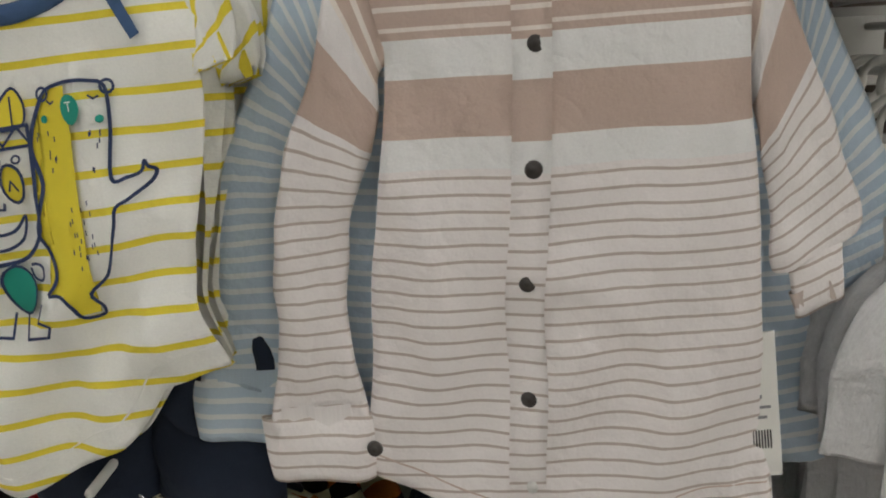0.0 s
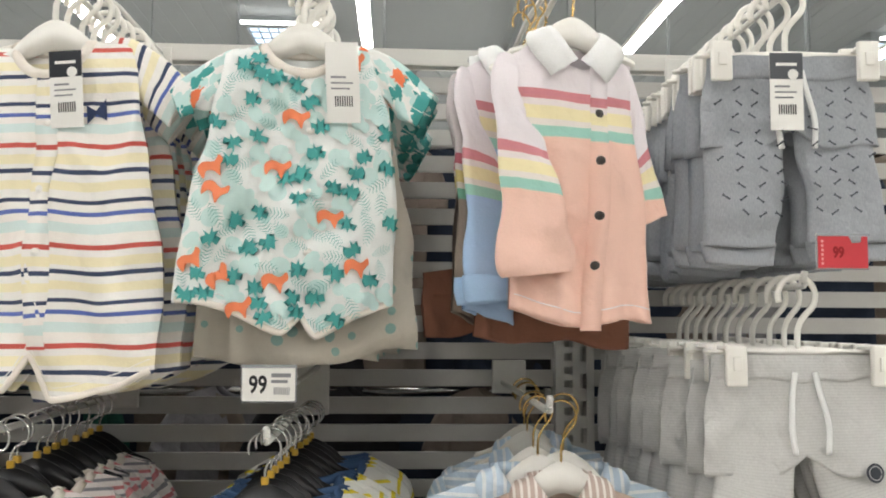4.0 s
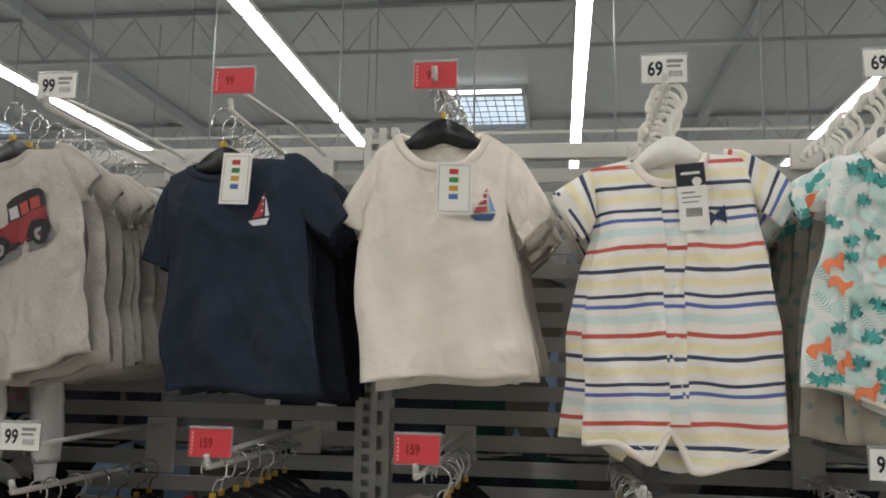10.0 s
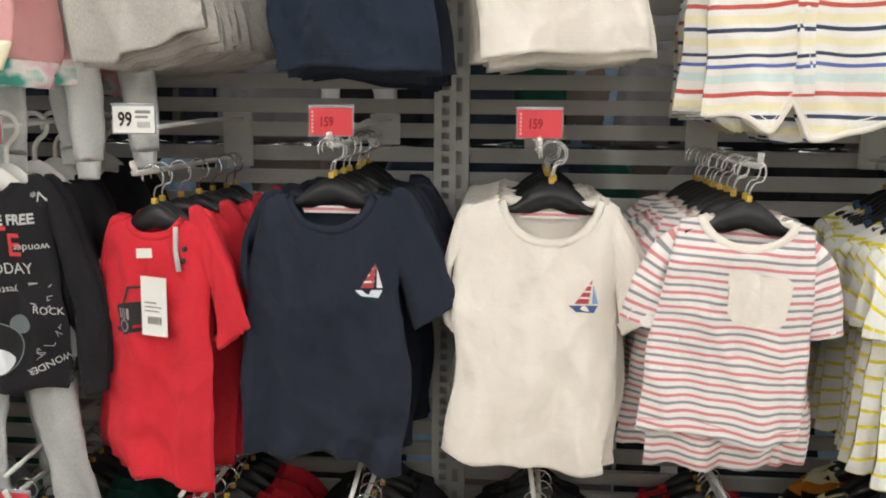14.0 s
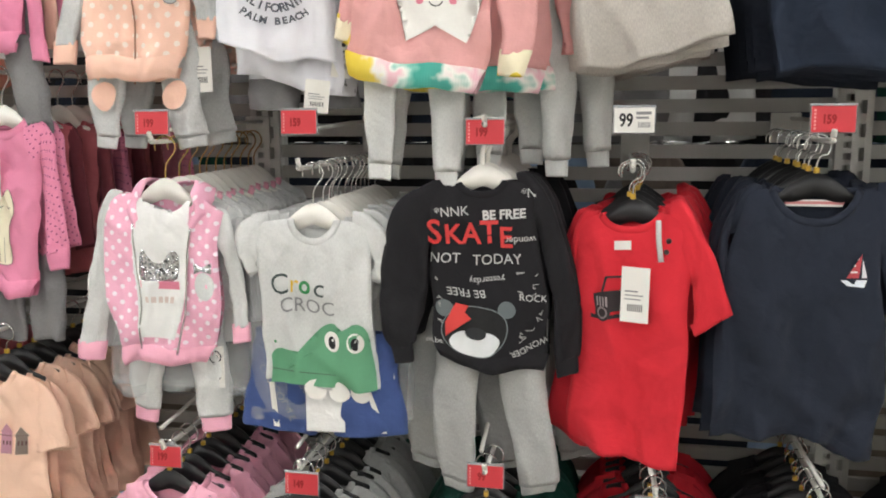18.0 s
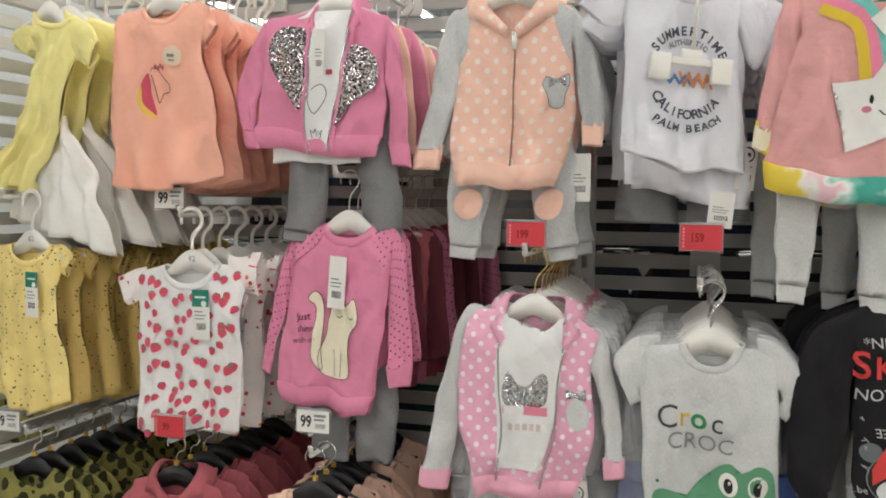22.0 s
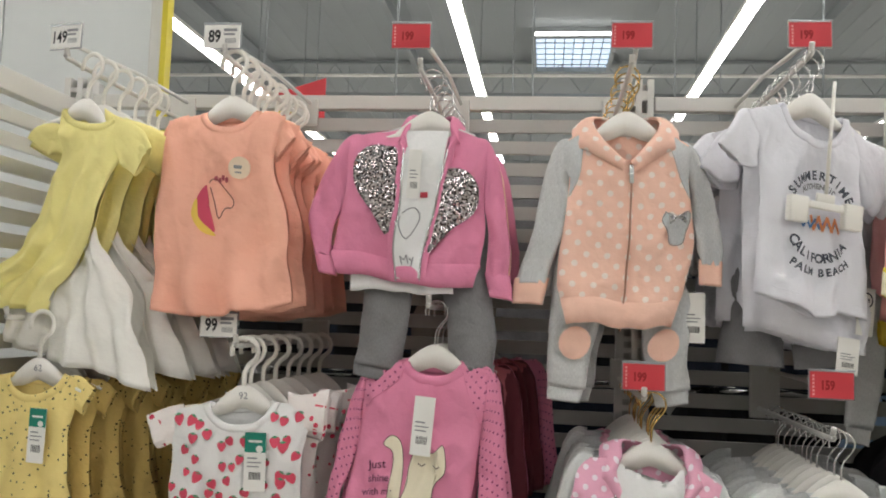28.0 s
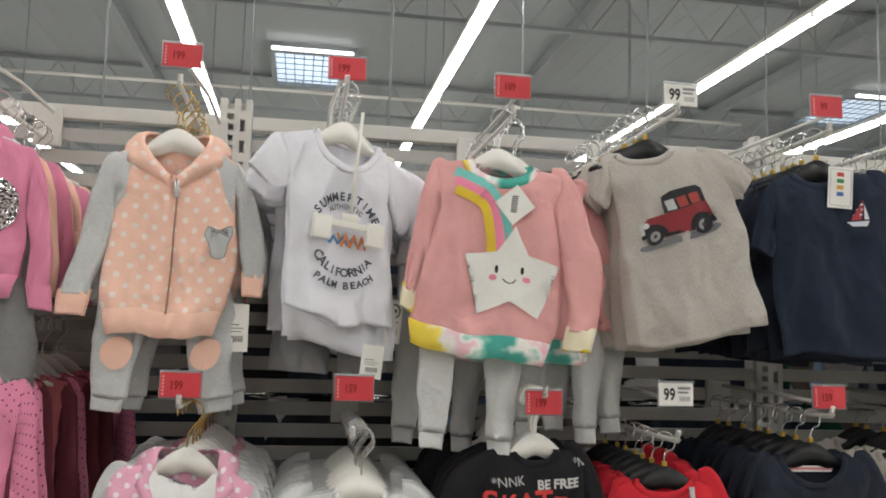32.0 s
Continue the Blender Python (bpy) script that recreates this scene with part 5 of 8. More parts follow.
# white printed tees, two layers
c = Cloth(0.328, None, 0.117, 0.064, 0.059, slopes=(0.34, 0.529), thick=0.03, fold=0.007, seed=5,
          left=[(0, 0.138), (0.095, 0.103), (0.213, 0.093), (0.307, 0.086)],
          right=[(0, 0.096), (0.083, 0.093), (0.187, 0.104), (0.331, 0.121)],
          hem=[(-1, 0.021), (0, 0), (1, -0.002)], shift=(0.015, 0.02))
SL = [[(0.067, -0.045, 0.004, 0.034, 91), (0.097, -0.055, 0.003, 0.038, 91), (0.135, -0.092, 0.001, 0.055, 79), (0.15, -0.105, -0.001, 0.05, 76)],
      [(-0.09, -0.05, 0.004, 0.035, -62), (-0.12, -0.06, 0.003, 0.039, -62), (-0.134, -0.087, 0.001, 0.039, -44), (-0.158, -0.105, -0.001, 0.024, -32)]]
g = top("printed_tee", "white tee with dark lettering and a clip hanger across it", "t-shirt", c, (F_WHITE_COOL,) * 3, SL)
b = low(Cloth(0.375, None, c.sh, c.nw, c.nd, slopes=c.slopes, thick=0.03, seed=8, left=c.left, right=c.right, hem=c.hem), "printed_tee", "white tee hung behind others", "t-shirt", (F_WHITE_COOL,) * 3, SL, group="white tees")
stack(-2.229, 2.019, 0.085, g, "e", 8, b, hkey="wire", yaw=26, lean=6, front_y=-0.014)
display_hook(-2.235, TOP_Z, card="199", red=True, side=-0.02)
SUMMER = (g, c)
p, pc = trousers("shorts", "dark grey printed shorts hung under white tees", "shorts", (F_GREY_DARK, F_GREY_DARK), 0.11, 0.14, 0.08, 0.055, 0.055, spread=0.01)
p.matrix_world = pose(-2.235, 0.70, 1.73)

# salmon sweatshirt with star
c = Cloth(0.319, None, 0.123, 0.062, 0.039, slopes=(0.187, 0.14), thick=0.036, fold=0.008, seed=6,
          left=[(0, 0.123), (0.092, 0.098), (0.199, 0.118), (0.313, 0.128), (0.346, 0.128)],
          right=[(0, 0.123), (0.066, 0.11), (0.167, 0.129), (0.299, 0.134), (0.362, 0.118)],
          hem=[(-1, 0.013), (0, 0), (1, -0.002)], shift=(0.028, 0.008))
SL = [[(0.09, -0.032, 0.004, 0.039, 83), (0.12, -0.042, 0.003, 0.044, 83), (0.148, -0.107, 0.002, 0.036, 52), (0.174, -0.186, 0.001, 0.036, 16), (0.179, -0.252, 0, 0.03, 8), (0.178, -0.288, -0.001, 0.025, 3)],
      [(-0.082, -0.043, 0.004, 0.037, -71), (-0.112, -0.053, 0.003, 0.042, -71), (-0.121, -0.132, 0.002, 0.023, -34), (-0.131, -0.211, 0, 0.018, -28), (-0.134, -0.252, -0.001, 0.014, -25)]]
g = top("sweatshirt", "salmon sweatshirt with a rainbow and a smiling star print", "sweatshirt", c, (F_SALMON, F_SALMON, F_TIE, F_TIE_CUFF), SL, band=0.01, hem_rib=0.04, cuff_depth=0.035)
b = low(c, "sweatshirt", "salmon sweatshirt hung behind others", "sweatshirt", (F_SALMON, F_SALMON, F_TIE, F_TIE_CUFF), SL, group="salmon sweatshirts", hem_rib=0.04)
stack(-1.947, 2.007, 0.105, g, "f", 5, b, hkey="wire", bend=0.012, fan=((0.075, 12, 2), (0.1, 20, 0)), yaw=-8, lean=6, front_y=-0.025)
display_hook(-1.925, TOP_Z - 0.01, card="189", red=True)
STAR = (g, c)
p, pc = trousers("joggers", "light grey joggers hung under a sweatshirt", "trousers", (F_GREY_LIGHT, F_GREY_LIGHT), 0.1, 0.12, 0.33, 0.042, 0.024, spread=0.012, rib=0.03, seed=3)
p.matrix_world = pose(-1.985, 0.605, 1.855, 0, 1, 0)
for k, (x, z, ry) in enumerate(((-1.8, 1.87, 0), (-1.75, 1.88, -3), (-2.0, 1.84, 3))):
    copy_thing(p, pose(x, 0.68 + 0.06 * k, z, 0, ry, 8))

# grey tee with a car
c = Cloth(0.365, None, 0.104, 0.051, 0.023, slopes=(0.14, 0.14), thick=0.032, fold=0.01, waves=2.5, seed=7,
          left=[(0, 0.079), (0.093, 0.062), (0.21, 0.064), (0.37, 0.066)],
          right=[(0, 0.128), (0.101, 0.158), (0.207, 0.175), (0.342, 0.195)],
          hem=[(-1, -0.004), (0, 0), (1, 0.023)], shift=(0.065, 0.007))
SL = [[(0.111, -0.041, 0.004, 0.047, 105), (0.141, -0.051, 0.003, 0.052, 105), (0.172, -0.066, 0.001, 0.039, 95), (0.185, -0.083, -0.001, 0.024, 54)],
      [(-0.04, -0.027, 0.004, 0.032, -78), (-0.07, -0.037, 0.003, 0.035, -78), (-0.084, -0.069, 0.001, 0.03, -68), (-0.096, -0.092, -0.001, 0.02, -47)]]
g = top("printed_tee", "grey marl tee with a red vintage car print", "t-shirt", c, (F_GREY_TEE,) * 3, SL)
b = low(c, "printed_tee", "grey marl tee hung behind others", "t-shirt", (F_GREY_TEE,) * 3, SL, group="grey tees")
stack(-1.665, 2.021, 0.075, g, "g", 9, b, hkey="black", yaw=-16, lean=-5, front_y=-0.01)
display_hook(-1.6, TOP_Z, card="99", cx=0.01)
CAR = (g, c)

# navy tee
c = Cloth(0.37, None, 0.118, 0.052, 0.03, slopes=(0.343, 0.14), thick=0.03, fold=0.01, seed=8, waves=2.2,
          left=[(0, 0.09), (0.098, 0.093), (0.233, 0.104), (0.357, 0.105)],
          right=[(0, 0.146), (0.123, 0.146), (0.254, 0.155), (0.372, 0.156)],
          hem=[(-1, 0.014), (0, 0), (1, -0.002)], shift=(0.011, -0.006))
SL = [[(0.111, -0.044, 0.004, 0.046, 91), (0.141, -0.054, 0.003, 0.051, 91), (0.171, -0.09, 0.001, 0.037, 66), (0.197, -0.126, -0.001, 0.024, 50)],
      [(-0.06, -0.046, 0.004, 0.038, -91), (-0.09, -0.056, 0.003, 0.043, -91), (-0.107, -0.097, 0.001, 0.032, -65), (-0.12, -0.155, -0.001, 0.024, -27)]]
g = top("tee", "navy tee with a white swing tag and a small boat", "t-shirt", c, (F_NAVY,) * 3, SL)
b = low(c, "tee", "navy tee hung behind others", "t-shirt", (F_NAVY_DARK,) * 3, SL, group="navy tees")
stack(-1.3, 2.016, 0.085, g, "h", 9, b, hkey="black", yaw=-6, lean=-5, front_y=0)
display_hook(-1.28, TOP_Z, card="99", red=True)
NAVY = (g, c)

# white tee
c = Cloth(0.384, None, 0.104, 0.071, 0.058, slopes=(0.7, 0.7), thick=0.03, fold=0.012, seed=9,
          left=[(0, 0.099), (0.13, 0.124), (0.235, 0.133), (0.379, 0.139)],
          right=[(0, 0.108), (0.133, 0.097), (0.238, 0.116), (0.385, 0.122)],
          hem=[(-1, 0.005), (0, 0), (1, -0.001)], shift=(-0.028, -0.036))
SL = [[(0.074, -0.07, 0.004, 0.048, 85), (0.104, -0.08, 0.003, 0.053, 85), (0.124, -0.109, 0.001, 0.042, 64), (0.146, -0.154, -0.001, 0.035, 45)],
      [(-0.081, -0.056, 0.004, 0.042, -104), (-0.111, -0.066, 0.003, 0.047, -104), (-0.13, -0.101, 0.001, 0.034, -82), (-0.149, -0.143, -0.001, 0.021, -26)]]
g = top("tee", "plain cream white tee with a swing tag over a small boat", "t-shirt", c, (F_CREAM,) * 3, SL)
b = low(c, "tee", "cream white tee hung behind others", "t-shirt", (F_CREAM,) * 3, SL, group="white tees")
stack(-0.941, 2.048, 0.072, g, "i", 9, b, hkey="black", yaw=6, lean=-2, front_y=0.015)
display_hook(-0.95, TOP_Z, card="99", red=True)
WHITE = (g, c)

# striped romper
c = Cloth(0.462, None, 0.115, 0.052, 0.047, slopes=(0.221, 0.14), thick=0.032, fold=0.006, seed=10,
          left=[(0, 0.119), (0.103, 0.106), (0.205, 0.129), (0.321, 0.143), (0.427, 0.146)],
          right=[(0, 0.111), (0.113, 0.12), (0.212, 0.136), (0.324, 0.144), (0.437, 0.142)],
          hem=[(-1, 0.035), (-0.68, 0.033), (-0.33, 0.004), (-0.13, 0.05), (0.075, -0.003), (0.5, 0.012), (1, 0.026)], shift=(-0.009, -0.005))
SL = [[(0.075, -0.022, 0.004, 0.027, 79), (0.105, -0.032, 0.003, 0.03, 79), (0.139, -0.061, 0.001, 0.034, 66), (0.168, -0.098, -0.001, 0.025, 52)],
      [(-0.084, -0.037, 0.004, 0.029, -77), (-0.114, -0.047, 0.003, 0.033, -77), (-0.138, -0.069, 0.001, 0.039, -59), (-0.155, -0.088, -0.001, 0.039, -57)]]
g = top("romper", "cream romper with navy red blue and yellow stripes", "romper", c, (F_ROMPER, F_ROMPER, F_CREAM), SL)
b = low(c, "romper", "striped romper hung behind others", "romper", (F_ROMPER, F_ROMPER, F_CREAM), SL, group="striped rompers")
stack(-0.593, 2.029, 0.095, g, "j", 8, b, hkey="white", bend=0.003, yaw=-4, lean=-2, front_y=0.005)
display_hook(-0.6, TOP_Z, card="69")
ROMPER = (g, c)

# leaf romper
c = Cloth(0.387, None, 0.095, 0.052, 0.042, slopes=(0.337, 0.14), thick=0.034, fold=0.006, seed=11,
          left=[(0, 0.098), (0.107, 0.119), (0.192, 0.147), (0.282, 0.16), (0.347, 0.164)],
          right=[(0, 0.093), (0.097, 0.113), (0.184, 0.118), (0.277, 0.119), (0.352, 0.119)],
          hem=[(-1, 0.042), (-0.57, 0.034), (-0.04, 0.005), (0.15, 0.028), (0.28, 0), (0.65, 0.022), (1, 0.036)], shift=(0, 0))
SL = [[(0.073, -0.026, 0.004, 0.034, 106), (0.103, -0.036, 0.003, 0.038, 106), (0.135, -0.061, 0.001, 0.036, 79), (0.166, -0.084, -0.001, 0.026, 61)],
      [(-0.079, -0.042, 0.004, 0.037, -105), (-0.109, -0.052, 0.003, 0.041, -105), (-0.141, -0.065, 0.001, 0.027, -92), (-0.163, -0.088, -0.001, 0.018, -70)]]
g = top("romper", "white romper printed with green leaves and orange tigers", "romper", c, (F_MINT, F_LEAF, F_CREAM), SL)
b = low(Cloth(0.42, [(0, 0.1), (0.08, 0.104), (0.3, 0.128), (0.42, 0.124)], 0.1, 0.055, 0.038, thick=0.034, fold=0.006, seed=31), "romper", "leaf printed romper hung behind others", "romper", (F_LEAF_SHADED, F_LEAF, F_CREAM), SL, group="leaf rompers")
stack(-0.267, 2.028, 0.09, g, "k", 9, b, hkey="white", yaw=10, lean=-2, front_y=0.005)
display_hook(-0.28, TOP_Z, card="69")
LEAF = (g, c)

# salmon shirt
c = Cloth(0.377, None, 0.091, 0.042, 0.044, slopes=(0.593, 0.7), thick=0.035, fold=0.008, seed=12,
          left=[(0, 0.101), (0.131, 0.073), (0.244, 0.077), (0.364, 0.076)],
          right=[(0, 0.08), (0.098, 0.085), (0.235, 0.108), (0.372, 0.124)],
          hem=[(-1, 0.012), (0, 0), (1, 0.005)], shift=(0.031, 0.034))
SL = [[(0.054, -0.064, 0.004, 0.036, 93), (0.084, -0.074, 0.003, 0.04, 93), (0.1, -0.147, 0.002, 0.017, 49), (0.118, -0.219, 0, 0.019, 5), (0.116, -0.238, -0.001, 0.019, 28)],
      [(-0.058, -0.069, 0, 0.041, -62), (-0.088, -0.079, -0.011, 0.046, -62), (-0.075, -0.143, -0.022, 0.035, -13), (-0.057, -0.235, -0.03, 0.043, -2), (-0.052, -0.3, -0.036, 0.052, 8), (-0.05, -0.318, -0.036, 0.047, 10)]]
def banded(m, res):
    th = top("long_sleeved_shirt", "long sleeved shirt with salmon body white yoke and coloured bands", "shirt", c, (m, m, F_SALMON_CUFF if m is F_SALMON_SHIRT else F_CHAMBRAY), SL, band=0, cuff_depth=0.0 if res == 1 else 0.03, res=res, group="" if res == 1 else "banded shirts")
    collar(th, c, F_WHITE)
    return th
g = banded(F_SALMON_SHIRT, 1.0)
placket(g, c, -0.012, 0.012, -0.02, -0.385, F_SALMON_SHIRT)
buttons(g, c.front, [(0, -0.075), (0, -0.135), (0, -0.2), (0, -0.27), (0, -0.335)])
stack(0.095, 2.021, 0.075, g, "l", 5, [banded(F_SALMON_BLUE, 0.5), banded(F_SALMON_TAUPE, 0.5)], hkey="gold", y1=0.9, fan_y=0.1, fan=((-0.07, 36, 2), (-0.085, 42, 3), (-0.05, 24, 0), (-0.08, 40, 2)), yaw=10, lean=2, front_y=-0.02)
display_hook(0.09, TOP_Z, card="299", side=-0.02)
p, pc = trousers("trousers", "brown cotton trousers folded under a shirt", "trousers", (F_BROWN, F_BROWN), 0.115, 0.09, 0.012, 0.055, 0.055, crotch=0.0)
p.matrix_world = pose(0.085, 0.66, 1.63, 0, 4, 12)
copy_thing(p, pose(-0.01, 0.74, 1.65, 0, -8, 30))

# grey printed shorts
def shorts_grey(m, res, cord=None, label="grey marl shorts with turned hems on a clip hanger", group="", hip=0.125, leg=0.09, half=0.118):
    return trousers("shorts", label, "shorts", (m, m), half, hip, leg, 0.052, 0.05, spread=0.012, rib=0.024, band=0.03, res=res, cord=cord, group=group, seed=4)
F_GUITAR = fabric("grey_flecked_marl", "a9adb2", heather=0.25)
g, gc = shorts_grey(F_GUITAR, 1.0, F_WHITE, leg=0.13)
b, bc = shorts_grey(F_GUITAR, 0.4, label="grey marl shorts hung behind others", group="grey shorts", leg=0.13)
stack(0.393, TOP_Z, 0.1, g, "m", 8, b, hkey="clip", yaw=-4)
display_hook(0.393, TOP_Z, card="79")
SHORT1 = (g, gc)

# ======== middle row ========
c = Cloth(0.36, None, 0.105, 0.06, 0.042, slopes=(0.16, 0.16), thick=0.03, seed=13,
          left=[(0, 0.125), (0.1, 0.118), (0.27, 0.124), (0.36, 0.115)],
          right=[(0, 0.085), (0.1, 0.076), (0.27, 0.088), (0.36, 0.088)],
          hem=[(-1, 0.045), (-0.4, 0.015), (0, 0), (0.4, 0.006), (1, 0.03)], shift=(-0.005, 0.01))
SL = [[(0.06, -0.025, 0.004, 0.024, 80), (0.082, -0.03, 0.003, 0.028, 80), (0.104, -0.046, 0.002, 0.026, 70)],
      [(-0.09, -0.025, 0.004, 0.024, -80), (-0.118, -0.03, 0.003, 0.028, -80), (-0.14, -0.046, 0.002, 0.026, -70)]]
g = top("romper", "golden yellow romper with small dark flecks", "romper", c, (F_GOLD,) * 3, SL)
b = low(c, "romper", "golden romper hung behind others", "romper", (F_GOLD_SHADED,) * 3, SL, group="golden rompers")
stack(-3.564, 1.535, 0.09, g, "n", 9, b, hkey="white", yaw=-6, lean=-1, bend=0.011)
decal(LAST["hanger"], "size_figure", GREY_INK, letters("62", 0.017, 0, -0.098), lambda x, z: -0.0036, 0.0006)
display_hook(-3.62, 1.515, arm=False)
YELR = (g, c)

c = Cloth(0.34, None, 0.135, 0.063, 0.045, slopes=(0.2, 0.14), thick=0.03, seed=14, fold=0.009,
          left=[(0, 0.14), (0.09, 0.126), (0.2, 0.128), (0.34, 0.132)],
          right=[(0, 0.13), (0.09, 0.112), (0.2, 0.104), (0.34, 0.1)],
          hem=[(-1, 0.01), (-0.3, 0.008), (0.1, 0), (0.5, 0.012), (1, 0.006)], shift=(0, 0))
SL = [[(0.082, -0.007, 0.004, 0.027, 88), (0.112, -0.017, 0.002, 0.03, 88), (0.154, -0.017, 0, 0.039, 81)],
      [(-0.103, -0.03, 0.004, 0.028, -78), (-0.133, -0.04, 0.002, 0.031, -78), (-0.167, -0.049, 0, 0.031, -70)]]
g = top("frilled_romper", "white romper printed with red strawberries and frilled shoulders", "romper", c, (F_WHITE, F_STRAW, F_WHITE), SL)
b = low(c, "frilled_romper", "strawberry printed romper hung behind others", "romper", (F_STRAW,) * 3, SL, group="strawberry rompers")
stack(-3.186, 1.512, 0.1, g, "o", 6, b, hkey="white", bend=0.012, yaw=0, lean=-3, front_y=0.015)
decal(LAST["hanger"], "size_figure", GREY_INK, letters("92", 0.017, 0, -0.098), lambda x, z: -0.0036, 0.0006)
display_hook(-3.19, 1.515, arm=False)
STRAW = (g, c)

c = Cloth(0.319, None, 0.109, 0.054, 0.033, slopes=(0.187, 0.218), thick=0.034, seed=15, fold=0.004,
          left=[(0, 0.119), (0.111, 0.12), (0.224, 0.133), (0.337, 0.146)],
          right=[(0, 0.099), (0.102, 0.092), (0.211, 0.088), (0.354, 0.071)],
          hem=[(-1, 0.011), (0, 0), (1, -0.006)], shift=(0.005, -0.007))
SL = [[(0.067, -0.046, 0.004, 0.042, 85), (0.097, -0.056, 0.003, 0.047, 85), (0.111, -0.139, 0.002, 0.026, 42), (0.121, -0.226, 0, 0.023, 17), (0.123, -0.267, -0.001, 0.022, 7)],
      [(-0.09, -0.042, 0.004, 0.038, -89), (-0.12, -0.052, 0.003, 0.042, -89), (-0.137, -0.128, 0.002, 0.022, -48), (-0.159, -0.231, 0, 0.015, -19), (-0.165, -0.259, -0.001, 0.013, -9)]]
g = top("sweatshirt", "pink sweatshirt with dotted sleeves and a white cat print", "sweatshirt", c, (F_PINK, F_PINK_DOT, F_PINK), SL, hem_rib=0.034, cuff_depth=0.036, band=0.009)
# coral and maroon here paint the shade on pink copies further back
b = low(c, "sweatshirt", "pink sweatshirt darkened as if in shade hung behind others", "sweatshirt", (F_CORAL, F_MAROON, F_CORAL), SL, group="pink sweatshirts")
b2 = low(c, "sweatshirt", "pink sweatshirt hung behind others", "sweatshirt", (F_PINK, F_PINK_DOT, F_PINK), SL, group="pink sweatshirts")
stack(-2.847, 1.572, 0.075, g, "p", 6, [b2, b, b], hkey="wire", bend=0.012, yaw=-5, lean=1, front_y=0.03)
display_hook(-2.855, 1.575, arm=False)
raglan(g, c, F_PINK_DOT, -0.1)
CAT = (g, c)
p, pc = trousers("joggers", "dark grey joggers hung under a pink sweatshirt", "trousers", (F_GREY_DARK, F_GREY_DARK), 0.1, 0.13, 0.2, 0.05, 0.04)
p.matrix_world = pose(-2.85, 0.65, 1.36)

c = Cloth(0.307, None, 0.12, 0.062, 0.047, slopes=(0.144, 0.533), thick=0.036, seed=16, fold=0.004,
          left=[(0, 0.121), (0.111, 0.133), (0.219, 0.13), (0.342, 0.081)],
          right=[(0, 0.118), (0.092, 0.102), (0.208, 0.113), (0.33, 0.094)],
          hem=[(-1, -0.005), (0, 0), (1, 0.007)], shift=(-0.003, 0.002))
SL = [[(0.082, -0.056, 0.004, 0.033, 80), (0.112, -0.066, 0.003, 0.037, 80), (0.133, -0.137, 0.002, 0.021, 53), (0.147, -0.216, 0, 0.016, 5), (0.15, -0.253, -0.001, 0.017, 5)],
      [(-0.099, -0.042, 0.004, 0.043, -93), (-0.129, -0.052, 0.003, 0.048, -93), (-0.144, -0.133, 0.002, 0.025, -53), (-0.16, -0.227, 0, 0.024, -8), (-0.166, -0.318, -0.001, 0.027, 0)]]
g = top("hooded_jacket", "pink dotted jacket with grey sleeves over a white tee", "jacket", c, (F_WHITE_DOT, F_GREY_LIGHT, F_PINK_SOFT), SL, band=0, hem_rib=0.03, cuff_depth=0.03)
hood(g, c, F_WHITE_DOT, 0.045)
b = low(c, "hooded_jacket", "grey and pink jacket in a clear bag hung behind others", "jacket", (F_GREY, F_GREY_LIGHT, F_PINK_SOFT), SL, group="pink dotted jackets")
part("clear_bag", Cloth(0.4, [(0, 0.115), (0.08, 0.135), (0.4, 0.16)], 0.115, 0.02, 0.0, slope=0.5, thick=0.05, fold=0.012, seed=51, rough=0.01).mesh(18, 18), BAG_M, b, "clear plastic bag")
stack(-2.477, 1.453, 0.1, g, "q", 8, b, hkey="gold", yaw=2, lean=3, front_y=0)
display_hook(-2.495, MID_Z, card="199", red=True)
POLKA = (g, c)
p, pc = trousers("joggers", "light grey joggers with pink cuffs", "trousers", (F_GREY_LIGHT, F_PINK_SOFT), 0.1, 0.11, 0.21, 0.046, 0.034, spread=0.03, rib=0.03, seed=7)
p.matrix_world = pose(-2.49, 0.615, 1.225)

c = Cloth(0.317, None, 0.112, 0.045, 0.041, slopes=(0.14, 0.14), thick=0.03, seed=17, fold=0.006,
          left=[(0, 0.122), (0.114, 0.111), (0.219, 0.105), (0.317, 0.102)],
          right=[(0, 0.102), (0.102, 0.112), (0.206, 0.119), (0.321, 0.125)],
          hem=[(-1, 0.001), (0, 0), (1, -0.004)], shift=(0.009, -0.003))
SL = [[(0.077, -0.02, 0.004, 0.038, 97), (0.107, -0.03, 0.003, 0.042, 97), (0.128, -0.061, 0.001, 0.042, 77), (0.137, -0.086, -0.001, 0.039, 69)],
      [(-0.087, -0.034, 0.004, 0.044, -83), (-0.117, -0.044, 0.003, 0.049, -83), (-0.14, -0.063, 0.001, 0.043, -72), (-0.143, -0.082, -0.001, 0.038, -65)]]
g = top("printed_tee", "grey marl tee with a green crocodile print", "t-shirt", c, (F_GREY_LIGHT,) * 3, SL)
b = low(c, "printed_tee", "grey tee in a clear bag hung behind others", "t-shirt", (F_GREY_LIGHT,) * 3, SL, group="grey crocodile tees")
part("clear_bag", Cloth(0.4, [(0, 0.12), (0.08, 0.14), (0.4, 0.16)], 0.12, 0.02, 0.0, slope=0.5, thick=0.05, fold=0.012, seed=52, rough=0.01).mesh(18, 18), BAG_M, b, "clear plastic bag")
stack(-2.18, 1.429, 0.12, g, "r", 9, b, hkey="wire", yaw=2, lean=1, front_y=0)
display_hook(-2.2, MID_Z, card="159", red=True)
CROC = (g, c)
